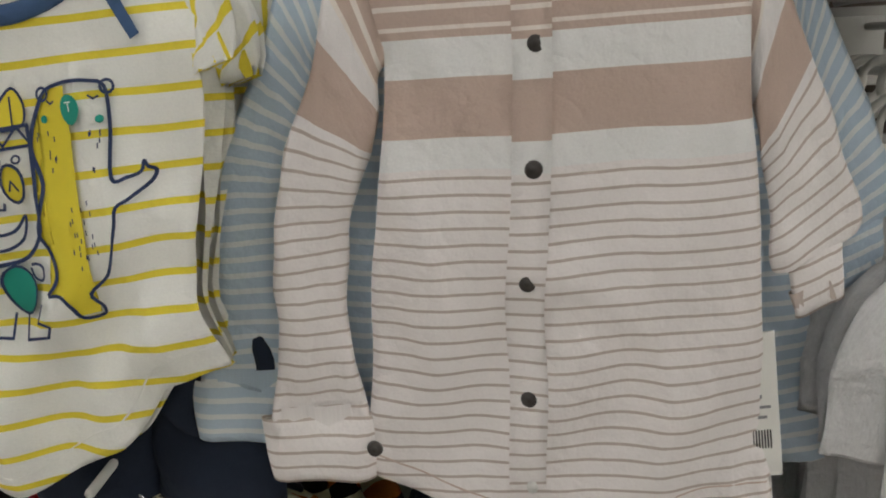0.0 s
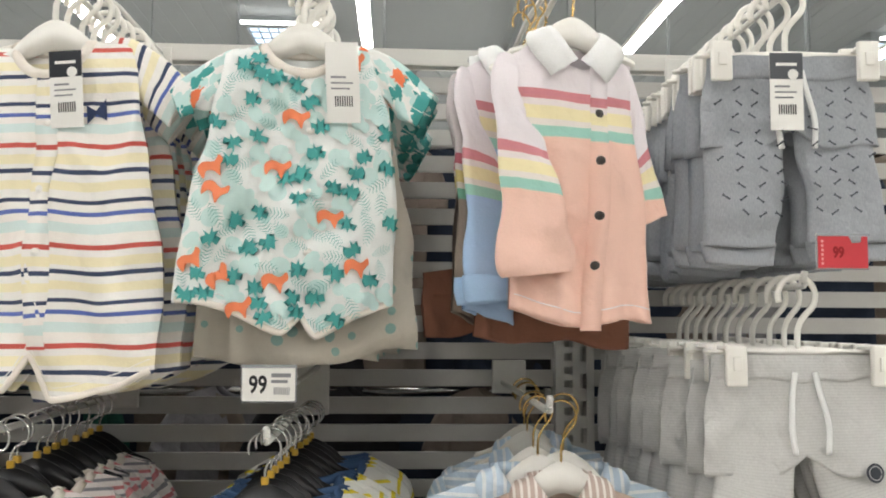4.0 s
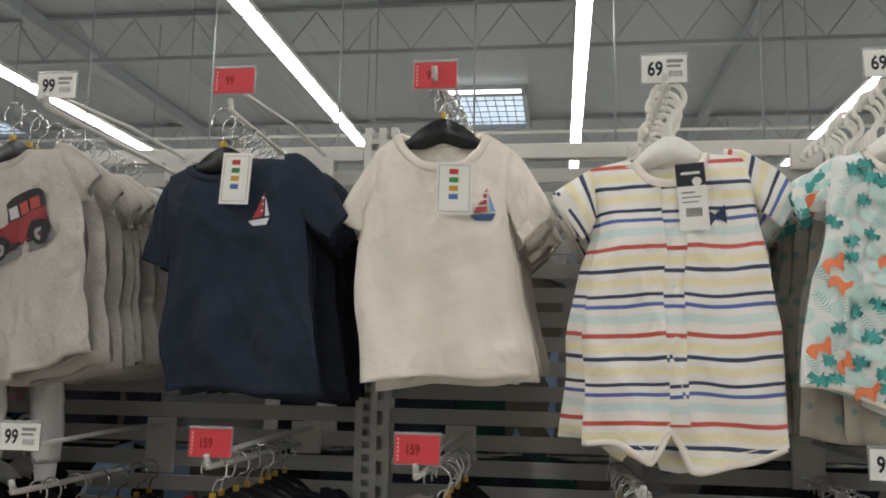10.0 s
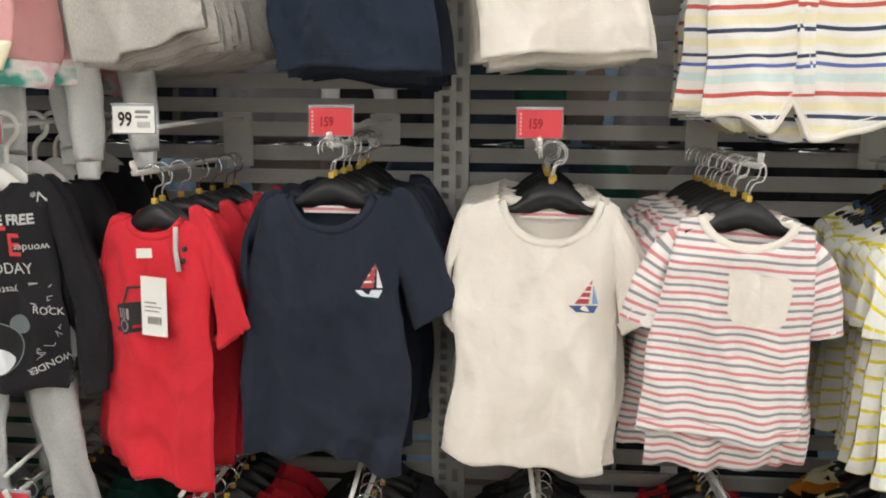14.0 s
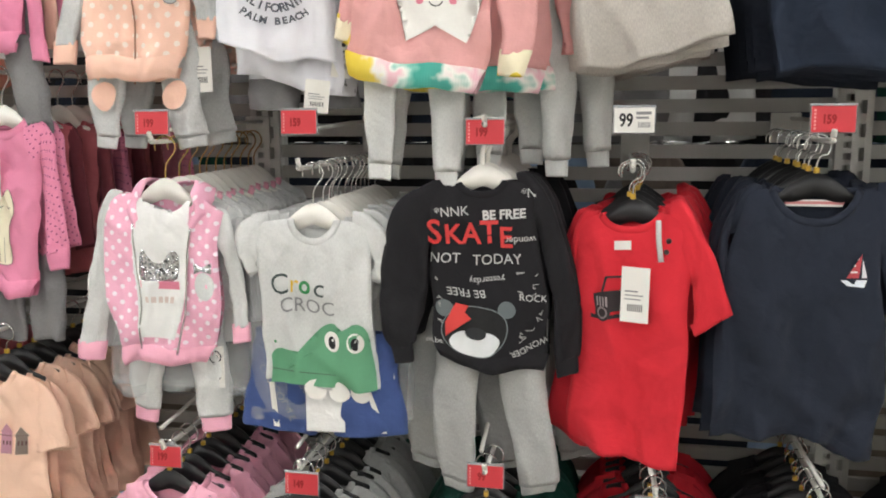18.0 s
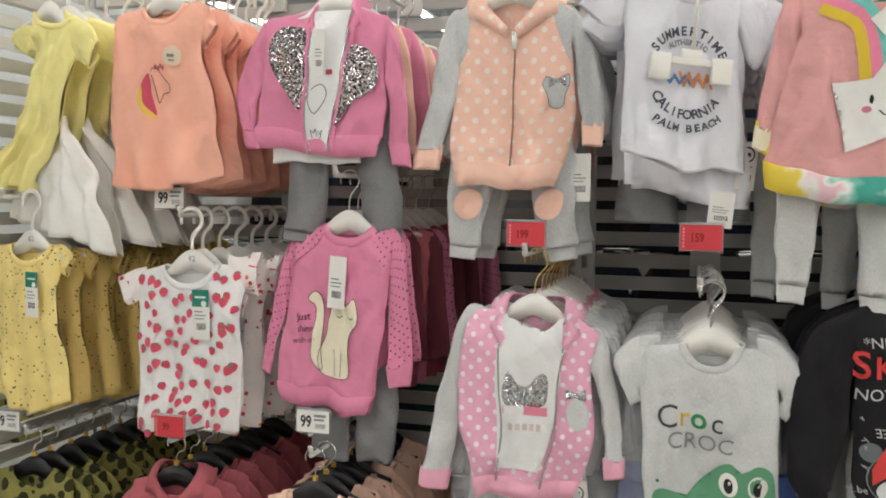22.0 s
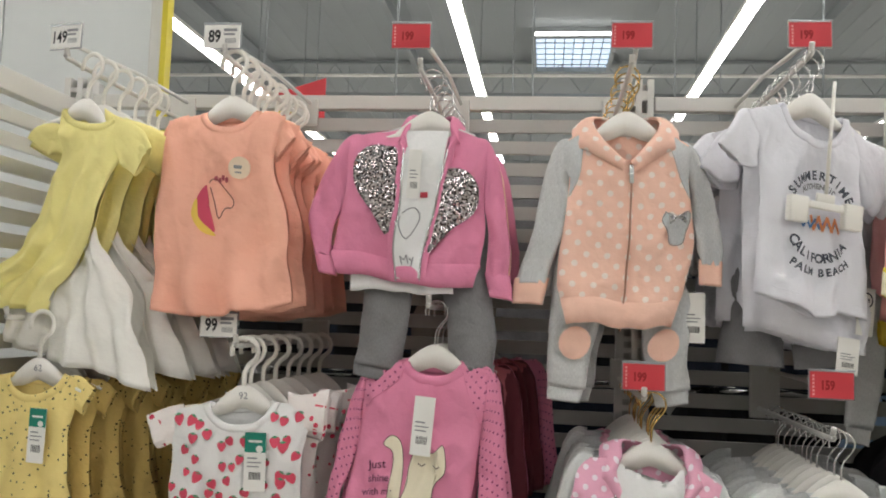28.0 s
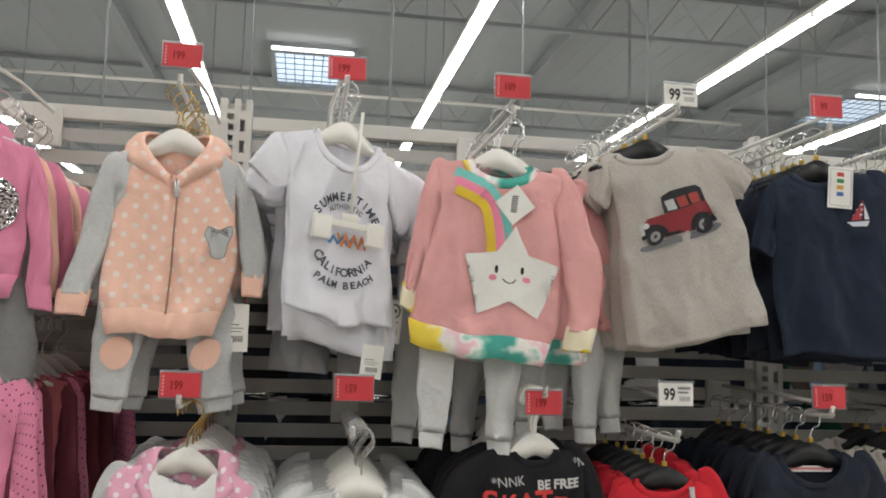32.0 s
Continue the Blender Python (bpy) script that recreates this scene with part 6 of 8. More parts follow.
p, pc = trousers("shorts", "blue shorts with white side stripes", "shorts", (F_BLUE, F_BLUE), 0.15, 0.1, 0.1, 0.075, 0.078, spread=0.02)
p.matrix_world = pose(-2.18, 0.612, 1.085)
BSHORT = (p, pc)

c = Cloth(0.317, None, 0.092, 0.043, 0.024, slopes=(0.14, 0.14), thick=0.036, seed=18, fold=0.005,
          left=[(0, 0.094), (0.119, 0.098), (0.231, 0.099), (0.325, 0.1)],
          right=[(0, 0.089), (0.123, 0.103), (0.234, 0.104), (0.343, 0.11)],
          hem=[(-1, 0.014), (0, 0), (1, -0.004)], shift=(-0.006, -0.019))
SL = [[(0.067, -0.038, 0.004, 0.05, 96), (0.097, -0.048, 0.003, 0.055, 96), (0.122, -0.109, 0.002, 0.037, 68), (0.139, -0.214, 0.001, 0.025, 23), (0.144, -0.307, 0, 0.026, 22), (0.143, -0.332, -0.001, 0.02, 7)],
      [(-0.067, -0.04, 0.004, 0.045, -90), (-0.097, -0.05, 0.003, 0.05, -90), (-0.134, -0.099, 0.002, 0.06, -58), (-0.151, -0.189, 0.001, 0.047, -27), (-0.165, -0.282, 0, 0.037, -17), (-0.163, -0.311, -0.001, 0.021, 11)]]
g = top("sweatshirt", "black sweatshirt covered in white doodles red lettering and a bear", "sweatshirt", c, (F_BLACK,) * 3, SL, hem_rib=0.025, cuff_depth=0.03)
b = low(c, "sweatshirt", "black sweatshirt hung behind others", "sweatshirt", (F_BLACK,) * 3, SL, group="black sweatshirts")
stack(-1.865, 1.462, 0.08, g, "s", 4, b, hkey="white", yaw=6, lean=-2, front_y=0.015)
display_hook(-1.855, MID_Z, card="199", red=True, cz=1.47)
SKATE = (g, c)
p, pc = trousers("joggers", "light grey joggers hung under a black sweatshirt", "trousers", (F_GREY_MID, F_GREY_MID), 0.105, 0.13, 0.28, 0.046, 0.036, spread=0.025, rib=0.02, seed=9)
p.matrix_world = pose(-1.85, 0.628, 1.21)
for k in range(2):
    copy_thing(p, pose(-1.90 + 0.1 * k, 0.71 + 0.06 * k, 1.22, 0, 4 - 6 * k, 8))

c = Cloth(0.448, None, 0.097, 0.054, 0.029, slopes=(0.14, 0.14), thick=0.035, seed=19, fold=0.012, waves=2.0,
          left=[(0, 0.095), (0.133, 0.105), (0.259, 0.115), (0.43, 0.127)],
          right=[(0, 0.099), (0.124, 0.107), (0.243, 0.102), (0.476, 0.077)],
          hem=[(-1, 0.018), (0, 0), (1, -0.028)], shift=(-0.011, -0.013))
SL = [[(0.072, -0.045, 0.004, 0.063, 94), (0.102, -0.055, 0.003, 0.07, 94), (0.128, -0.129, 0.001, 0.056, 76), (0.145, -0.202, -0.001, 0.04, 34)],
      [(-0.066, -0.036, 0.004, 0.041, -96), (-0.096, -0.046, 0.003, 0.046, -96), (-0.108, -0.097, 0.001, 0.036, -82), (-0.113, -0.136, -0.001, 0.024, -71)]]
g = top("tee", "bright red tee with a vehicle print and a white swing tag", "t-shirt", c, (F_RED,) * 3, SL)
b = low(c, "tee", "red tee hung behind others", "t-shirt", (F_RED,) * 3, SL, group="red tees")
stack(-1.599, 1.444, 0.12, g, "t", 5, b, hkey="black", bend=0.008, yaw=-14, lean=-3, front_y=0.045)
display_hook(-1.6, MID_Z, card="99")
REDT = (g, c)

c = Cloth(0.442, None, 0.12, 0.07, 0.057, slopes=(0.14, 0.14), thick=0.034, seed=20, fold=0.008,
          left=[(0, 0.11), (0.158, 0.142), (0.29, 0.153), (0.448, 0.157)],
          right=[(0, 0.131), (0.151, 0.114), (0.279, 0.13), (0.467, 0.116)],
          hem=[(-1, -0.006), (0, 0), (1, -0.025)], shift=(0.003, -0.038))
SL = [[(0.092, -0.048, 0.004, 0.056, 82), (0.122, -0.058, 0.003, 0.062, 82), (0.152, -0.129, 0.001, 0.05, 58), (0.178, -0.198, -0.001, 0.042, 30)],
      [(-0.097, -0.037, 0.004, 0.044, -108), (-0.127, -0.047, 0.003, 0.049, -108), (-0.14, -0.115, 0.001, 0.043, -82), (-0.14, -0.174, -0.001, 0.02, -52)]]
g = top("tee", "dark navy tee with a small red and white boat", "t-shirt", c, (F_NAVY_DARK,) * 3, SL)
b = low(c, "tee", "dark navy tee hung behind others", "t-shirt", (F_NAVY_DARK,) * 3, SL, group="dark navy tees")
stack(-1.296, 1.458, 0.085, g, "u", 6, b, hkey="black", yaw=0, lean=0, front_y=0.035)
display_hook(-1.285, MID_Z, card="159", red=True)
NAVYB = (g, c)

c = Cloth(0.456, None, 0.122, 0.079, 0.07, slopes=(0.299, 0.7), thick=0.034, seed=21, fold=0.009,
          left=[(0, 0.141), (0.15, 0.155), (0.278, 0.154), (0.423, 0.168)],
          right=[(0, 0.104), (0.158, 0.107), (0.263, 0.118), (0.457, 0.109)],
          hem=[(-1, 0.033), (0, 0), (1, -0.001)], shift=(-0.014, -0.038))
SL = [[(0.072, -0.064, 0.004, 0.048, 88), (0.102, -0.074, 0.003, 0.054, 88), (0.13, -0.142, 0.001, 0.05, 71), (0.154, -0.194, -0.001, 0.043, 42)],
      [(-0.12, -0.058, 0.004, 0.045, -97), (-0.15, -0.068, 0.003, 0.05, -97), (-0.16, -0.145, 0.001, 0.048, -81), (-0.159, -0.225, -0.001, 0.014, -46)]]
g = top("tee", "cream white tee with a small red and blue boat", "t-shirt", c, (F_CREAM,) * 3, SL)
b = low(c, "tee", "cream tee hung behind others", "t-shirt", (F_CREAM,) * 3, SL, group="cream boat tees")
stack(-0.942, 1.454, 0.085, g, "v", 6, b, hkey="black", yaw=0, lean=1, front_y=0.048)
display_hook(-0.965, MID_Z, card="159", red=True)
WHITEB = (g, c)

c = Cloth(0.345, [(0, 0.1), (0.08, 0.104), (0.345, 0.128)], 0.1, 0.07, 0.045, thick=0.03, seed=22, fold=0.007)
g = top("striped_tee", "cream tee with red and navy stripes and a plain chest pocket", "t-shirt", c, (F_POCKET, F_POCKET, F_CREAM), tee_sleeves(0.1, 0.07, 0.15))
b = low(Cloth(0.41, [(0, 0.1), (0.08, 0.11), (0.41, 0.135)], 0.1, 0.06, 0.04, thick=0.03, seed=23), "striped_tee", "red and navy striped tee hung behind others", "t-shirt", (F_POCKET, F_POCKET, F_CREAM), tee_sleeves(0.1, 0.07, 0.15), group="striped tees")
stack(-0.645, MID_Z, 0.105, g, "w", 8, b, hkey="black", lean=4)
display_hook(-0.64, MID_Z, arm=False)
POCKET = (g, c)

c = Cloth(0.404, None, 0.134, 0.077, 0.052, slopes=(0.568, 0.502), thick=0.032, seed=24, fold=0.006,
          left=[(0, 0.136), (0.113, 0.121), (0.181, 0.126), (0.252, 0.134), (0.402, 0.155)],
          right=[(0, 0.133), (0.123, 0.133), (0.19, 0.123), (0.26, 0.114), (0.317, 0.122)],
          hem=[(-1, 0.002), (-0.3, 0), (0.35, 0.032), (0.7, 0.075), (1, 0.087)], shift=(-0.004, -0.012))
SL = [[(0.092, -0.035, 0.004, 0.021, 96), (0.122, -0.045, 0.003, 0.024, 96), (0.143, -0.066, 0.001, 0.024, 65), (0.143, -0.101, -0.001, 0.013, 18)],
      [(-0.101, -0.046, 0.004, 0.019, -52), (-0.131, -0.056, 0.003, 0.021, -52), (-0.139, -0.108, 0.001, 0.023, -48), (-0.146, -0.162, -0.001, 0.018, -7)]]
g = top("bodysuit", "white and yellow striped bodysuit with a bear print and navy neckline", "bodysuit", c, (F_BEAR, F_BEAR, F_DENIM), SL)
b = low(c, "bodysuit", "yellow striped bodysuit hung behind others", "bodysuit", (F_BEAR, F_BEAR, F_DENIM), SL, group="yellow striped bodysuits")
stack(-0.305, 1.452, 0.115, g, "x", 9, b, hkey="black", bend=0.004, yaw=-4, lean=-3, front_y=-0.005)
display_hook(-0.3, MID_Z, card="99")
BEAR = (g, c)
p, pc = trousers("shorts", "navy shorts hung under a bodysuit", "shorts", (F_NAVY, F_NAVY), 0.115, 0.12, 0.06, 0.06, 0.06)
p.matrix_world = pose(-0.27, 0.645, 1.06)

c = Cloth(0.477, None, 0.135, 0.047, 0.033, slopes=(0.349, 0.385), thick=0.034, seed=25, fold=0.004, rough=0.002,
          left=[(0, 0.149), (0.107, 0.131), (0.281, 0.149), (0.427, 0.164)],
          right=[(0, 0.122), (0.115, 0.121), (0.29, 0.134), (0.454, 0.141)],
          hem=[(-1, 0.05), (0, 0), (1, 0.023)], shift=(-0.019, -0.036))
SL = [[(0.095, -0.07, 0.004, 0.038, 83), (0.125, -0.08, 0.003, 0.042, 83), (0.141, -0.133, 0.002, 0.039, 70), (0.158, -0.195, 0.001, 0.033, 46), (0.171, -0.259, 0, 0.034, 30), (0.172, -0.268, -0.001, 0.018, 22)],
      [(-0.118, -0.071, 0.004, 0.037, -73), (-0.148, -0.081, 0.003, 0.041, -73), (-0.164, -0.139, 0.002, 0.031, -43), (-0.193, -0.222, 0.001, 0.029, -2), (-0.196, -0.324, 0, 0.03, -2), (-0.2, -0.386, -0.001, 0.041, -3)]]
def striped_shirt(m, mc, res):
    th = top("long_sleeved_shirt", "brown and white striped cotton shirt with rolled sleeve" if res == 1 else "pale blue striped shirt hung behind others", "shirt", c, (m, F_SHIRT_SLEEVE if m is F_SHIRT else m, F_SHIRT_CUFF if m is F_SHIRT else m), SL, band=0, cuff_depth=0.04, res=res, group="" if res == 1 else "blue shirts")
    collar(th, c, mc)
    return th
g = striped_shirt(F_SHIRT, F_SHIRT_COLLAR, 1.0)
placket(g, c, -0.016, 0.012, -0.02, -0.432, F_SHIRT, shift=-0.022)
b = striped_shirt(F_SHIRT_BLUE, F_SHIRT_BLUE, 0.45)
stack(0.081, 1.476, 0.12, g, "y", 4, b, hkey="gold", bend=0.004, fan=((-0.04, 6, 3), (0.045, -8, -4), (-0.03, 10, 2)), yaw=0, lean=-1.5, front_y=0.015)
display_hook(0.06, MID_Z, arm=False)
SHIRT = (g, c)
p, pc = trousers("trousers", "rust brown trousers with dark belt loops", "trousers", (F_BROWN, F_BROWN), 0.135, 0.085, 0.012, 0.066, 0.066, crotch=0.0)
p.matrix_world = pose(0.1, 0.655, 0.925, 0, -2, 0)

g, gc = shorts_grey(F_RIB_GREY, 1.0, F_WHITE, label="ribbed grey shorts with white drawstrings and a badge", hip=0.155, leg=0.06, half=0.13)
b, bc = shorts_grey(F_RIB_GREY, 0.4, label="ribbed grey shorts hung behind others", group="ribbed grey shorts", hip=0.155, leg=0.06, half=0.13)
stack(0.4, 1.63, 0.105, g, "z", 8, b, hkey="clip", bend=-0.006)
display_hook(0.4, 1.63, arm=False)
SHORT2 = (g, gc)

c = Cloth(0.36, [(0, 0.105), (0.08, 0.108), (0.36, 0.142)], 0.105, 0.062, 0.05, thick=0.03, seed=26, fold=0.009)
g = top("printed_tee", "pale grey tee with blue lines and handwriting", "t-shirt", c, (F_WHITE_SHEER,) * 3, tee_sleeves(0.105, 0.06, 0.14))
b = low(c, "printed_tee", "pale grey tee hung behind others", "t-shirt", (F_WHITE_SHEER,) * 3, tee_sleeves(0.105, 0.06, 0.14), group="pale grey tees")
stack(0.43, 1.228, 0.12, g, "za", 9, b, hkey="white", bend=-0.004)
decal(LAST["hanger"], "size_figure", GREY_INK, letters("86", 0.017, 0, -0.098), lambda x, z: -0.0036, 0.0006)
display_hook(0.43, 1.225, card="79", cz=1.235)
SUN = (g, c)

# ======== low row ========
def low_column(x, zrod, m, label, cat="t-shirt", sl="short", card=None, red=False, hk="black", n=7, cards_z=None, second=None, yaw=0.0, name="tee", zip_it=False, sleeve_m=None):
    cc = Cloth(0.37, [(0, 0.1), (0.08, 0.104), (0.37, 0.128)], 0.1, 0.055, 0.04, thick=0.034, seed=int(abs(x) * 37), fold=0.008)
    ss = tee_sleeves(0.1, 0.07, 0.14) if sl == "short" else long_sleeves(0.1, 0.165, -0.28)
    sm = sleeve_m or m
    gg = top(name, label, cat, cc, (m, sm, m), ss, res=0.8)
    bb = [low(cc, name, label + " hung behind others", cat, (k, sleeve_m or k, k), ss, group="low row " + cat) for k in ([second] if second else [m])]
    stack(x, zrod, 0.1, gg, "lo", n, bb, hkey=hk, yaw=yaw)
    display_hook(x, zrod, card=card, red=red, cz=cards_z, side=-0.02)
    return gg, cc
CORAL = low_column(-3.215, 1.075, F_CORAL, "coral hooded jacket with a white flower print", "jacket", "long", None, name="hooded_jacket", hk="black", second=F_CORAL, n=6)
HOUSES = low_column(-2.905, 1.075, F_PALE_PEACH, "pale peach tee with a row of printed houses", "t-shirt", "short", "99", cards_z=1.12, hk="black")
PINKS = low_column(-2.51, 0.86, F_PINK_SOFT, "pink dotted sweatshirt on the low rod", "sweatshirt", "long", "199", True, hk="black", cards_z=0.82, name="sweatshirt", second=F_PINK_SOFT)
LOWA = low_column(-2.22, 0.84, F_MAROON, "dark red sweatshirt on the low rod", "sweatshirt", "long", "149", True, hk="black", cards_z=0.785, name="sweatshirt", second=F_GREY)
LOWB = low_column(-1.855, 0.86, F_TEAL, "teal printed tee on the low rod", "t-shirt", "short", "99", True, hk="black", cards_z=0.83, second=F_GREEN_DARK)
LOWC = low_column(-1.545, 0.84, F_RED, "red tee on the low rod", "t-shirt", "short", "99", hk="black", cards_z=0.79)
LOWD = low_column(-1.255, 0.84, F_BLACK, "black sports jacket with white stripes", "jacket", "long", "149", hk="black", cards_z=0.785, name="jacket")
LOWE = low_column(-0.945, 0.84, F_STRIPE_DARK, "black and white patterned top", "top", "long", "99", hk="black", cards_z=0.785, name="top", second=F_BLACK)
LOWF = low_column(-0.62, 0.84, F_NAVY_DARK, "dark navy top on the low rod", "top", "long", "99", hk="black", cards_z=0.785, name="top", second=F_RED)
LOWG = low_column(-0.29, 0.9, F_TIGER, "yellow striped shirt with an orange print", "shirt", "short", None, hk="black", name="shirt", second=F_TIGER)
LOWH = low_column(0.06, 0.905, F_WHITE, "white polo shirt on the low rod", "polo shirt", "short", "299", hk="black", cards_z=0.745, name="polo_shirt", second=F_NAVY)
LOWI = low_column(0.43, 0.78, F_MAROON, "dark red sweatshirt on the low rod", "sweatshirt", "long", "99", True, hk="black", name="sweatshirt", cards_z=0.72)


low_column(-3.57, 1.06, F_OLIVE, "olive and yellow printed tee on the low rod", "t-shirt", "short", None, hk="black", second=F_OLIVE, n=6)
price_card(-3.61, 0.55, 1.068, "99")
price_card(-3.208, 0.55, 1.09, "99", True)
price_card(-3.237, 0.6, 1.546, "99")


# ======== prints, tags and trims ========
NAVY_INK, TEAL_INK, YEL_INK, RED_INK = ink("2b3a5e"), ink("1f9a86"), ink("ecd83a"), ink("cc3038")
WHITE_INK, PINK_INK, GREEN_INK, CREAM_INK = ink("f2f0ea"), ink("e58aa0"), ink("2f8a4e"), ink("efe6cc")
rnd = random.Random(5)


def arc_text(text, size, cx, cz, r, mid, spread, flip=False):
    out = []
    n = len(text)
    for i, ch in enumerate(text):
        if ch == " ":
            continue
        a = mid + spread * ((i + 0.5) / n - 0.5) * (-1 if not flip else 1)
        t = radians(a)
        out += letters(ch, size, cx + r * math.cos(t), cz + r * math.sin(t), a - 90 if not flip else a + 90, bold=0.0006)
    return out


# orange tunic: unicorn head and round badge
g, c = ORANGE
decal(g, "print_mane", ink("d9506a"), [blob([(-0.03, -0.13), (-0.045, -0.155), (-0.04, -0.19), (-0.01, -0.215), (-0.016, -0.185), (-0.026, -0.155)])], c.front, cell=0.01)
decal(g, "print_mane_edge", ink("efc65a"), [blob([(-0.045, -0.155), (-0.05, -0.185), (-0.03, -0.215), (-0.008, -0.222), (-0.012, -0.214), (-0.036, -0.19)])], c.front, 0.0016, cell=0.01)
decal(g, "print_outline", ink("8a4a4a"), stroke(blob([(-0.024, -0.125), (-0.01, -0.12), (0.004, -0.135), (0.022, -0.155), (0.02, -0.17), (0.005, -0.172), (-0.004, -0.19), (-0.014, -0.16)], 3), 0.0018), c.front, 0.002)
decal(g, "print_spot", ink("b85a62"), [ellipse(-0.012 + 0.008 * k, -0.118 - 0.004 * (k % 2), 0.004, 0.005) for k in range(4)], c.front, 0.002)
decal(g, "badge", ink("e9d2b8"), [ellipse(0.036, -0.1, 0.019, 0.02)], c.front, 0.0035)
decal(g, "badge_print", GREY_INK, [rect(0.028, -0.102, 0.044, -0.096), rect(0.03, -0.11, 0.042, -0.107)], c.front, 0.0042)

# pink jacket: sequin hearts, white tee inside, tag
g, c = HEART
tee = [(-0.026, -0.02), (0.05, -0.02), (0.04, -0.12), (0.028, -0.2), (0.018, -0.282), (-0.024, -0.282), (-0.026, -0.16)]
decal(g, "inner_tee", F_WHITE, [tee], c.front, 0.0055, "white tee under the open jacket", cell=0.01)
k = Cloth(0.292, None, 0.1, 0.05, 0.05, thick=0.012, fold=0.004, seed=3, left=[(0, 0.12), (0.1, 0.12), (0.292, 0.125)], right=[(0, 0.08), (0.1, 0.08), (0.292, 0.06)])
part("inner_tee_hem", k.mesh(30, 30), F_WHITE, g, "white tee hem below the jacket")
for pts in ([(-0.037, -0.068), (-0.06, -0.05), (-0.092, -0.054), (-0.114, -0.082), (-0.108, -0.128), (-0.074, -0.17), (-0.039, -0.203)],
            [(0.03, -0.122), (0.045, -0.093), (0.08, -0.088), (0.108, -0.114), (0.106, -0.156), (0.07, -0.198), (0.03, -0.236)]):
    decal(g, "sequin_patch", SEQ, [blob(pts, 4)], c.front, 0.0045, "silver and dark flip sequins", cell=0.01)
for x0, x1 in ((-0.028, -0.026), (0.052, 0.018)):
    line = [(x0 + (x1 - x0) * j / 20 + c.shift[0], -0.03 - 0.0122 * j) for j in range(21)]
    side = math.copysign(0.006, x0)
    part("zip", tube(bmesh.new(), [(x, c.front(x, z) - 0.007, z) for x, z in line], 0.002, 6), CHROME, g, "metal zip")
    part("facing", tube(bmesh.new(), [(x + side, c.front(x + side, z) - 0.003, z) for x, z in line], 0.006, 8, 0.6), F_PINK, g)
decal(g, "inner_lettering", GREY_INK, letters("My", 0.022, -0.002, -0.25, 8), c.front, 0.0076)
decal(g, "inner_print", GREY_INK, stroke(blob([(-0.02, -0.17), (0.0, -0.16), (0.012, -0.18), (-0.004, -0.215), (-0.022, -0.19)], 3), 0.002), c.front, 0.0072)
decal(g, "inner_band", ink("c44a58"), [rect(0.008, -0.142, 0.021, -0.132)], c.front, 0.0072)
swing_tag(g, c.front, -0.004, -0.1, 0.022, 0.085, lift=0.01)

# peach jacket: zip and patch
g, c = PEACH
zip_line(g, c, -0.06, -0.345)
decal(g, "patch", F_GREY, [blob([(0.06, -0.145), (0.078, -0.152), (0.098, -0.142), (0.1, -0.158), (0.093, -0.178), (0.088, -0.198), (0.068, -0.198), (0.063, -0.178), (0.054, -0.158)], 4)], c.front, 0.002, "grey fabric patch with a glitter bow", cell=0.01)
decal(g, "patch_edge", ink("8f8a88"), stroke(blob([(0.06, -0.145), (0.078, -0.152), (0.098, -0.142), (0.1, -0.158), (0.093, -0.178), (0.088, -0.198), (0.068, -0.198), (0.063, -0.178), (0.054, -0.158), (0.06, -0.145)], 3), 0.0014), c.front, 0.0027)
decal(g, "glitter_bow", GLITTER, [[(0.064, -0.145), (0.079, -0.152), (0.094, -0.143), (0.095, -0.164), (0.079, -0.157), (0.066, -0.166)]], c.front, 0.0034)
p, pc = PEACH_P
for s in (-1, 1):
    decal(p, "knee_patch", F_PEACH, [ellipse(s * 0.076, -0.262, 0.027, 0.028)], lambda x, z: -0.026, 0.0, "round peach knee patch")
swing_tag(p, lambda x, z: 0.0, 0.118, -0.215, 0.042, 0.085, lift=0.004)

# white tee: curved lettering and a clip hanger across
g, c = SUMMER
dark = ink("4a4f5a")
decal(g, "lettering", dark, arc_text("SUMMERTIME", 0.0195, -0.012, -0.2, 0.07, 90, 128) + arc_text("CALIFORNIA", 0.0205, -0.012, -0.195, 0.066, -92, 112, True) +
      arc_text("PALM BEACH", 0.0175, -0.012, -0.19, 0.094, -88, 74, True), c.front, 0.007)
decal(g, "small_lettering", GREY_INK, arc_text("AUTHENTIC", 0.012, -0.012, -0.205, 0.058, 90, 70), c.front, 0.006)
decal(g, "print_blue", ink("5a86b8"), stroke([(-0.05 + 0.01 * k, -0.2 - 0.012 * (k % 2)) for k in range(9)], 0.005), c.front, 0.0014)
decal(g, "print_orange", ink("d98a5a"), stroke([(-0.02 + 0.008 * k, -0.195 - 0.02 * (k % 2)) for k in range(8)], 0.005), c.front, 0.0018)
th = thing("clip_hanger", "white plastic clip hanger that hangs in front of a tee", "hanger", m=pose(-2.222, 0.535, 1.772, 0, 5, 22))
part("bar", boxes((-0.062, 0.058, -0.003, 0.003, -0.006, 0.006), bevel=0.002), PLASTIC_WHITE, th)
part("neck", boxes((-0.018, 0.016, -0.002, 0.002, 0.004, 0.02), bevel=0.0015), PLASTIC_WHITE, th)
for x in (-0.052, 0.05):
    part("clip", boxes((x - 0.017, x + 0.017, -0.008, 0.006, -0.032, 0.01), bevel=0.003), PLASTIC_WHITE, th)
part("ribbon", boxes((-0.003, 0.003, -0.001, 0.001, 0.018, 0.205)), PLASTIC_WHITE, th)
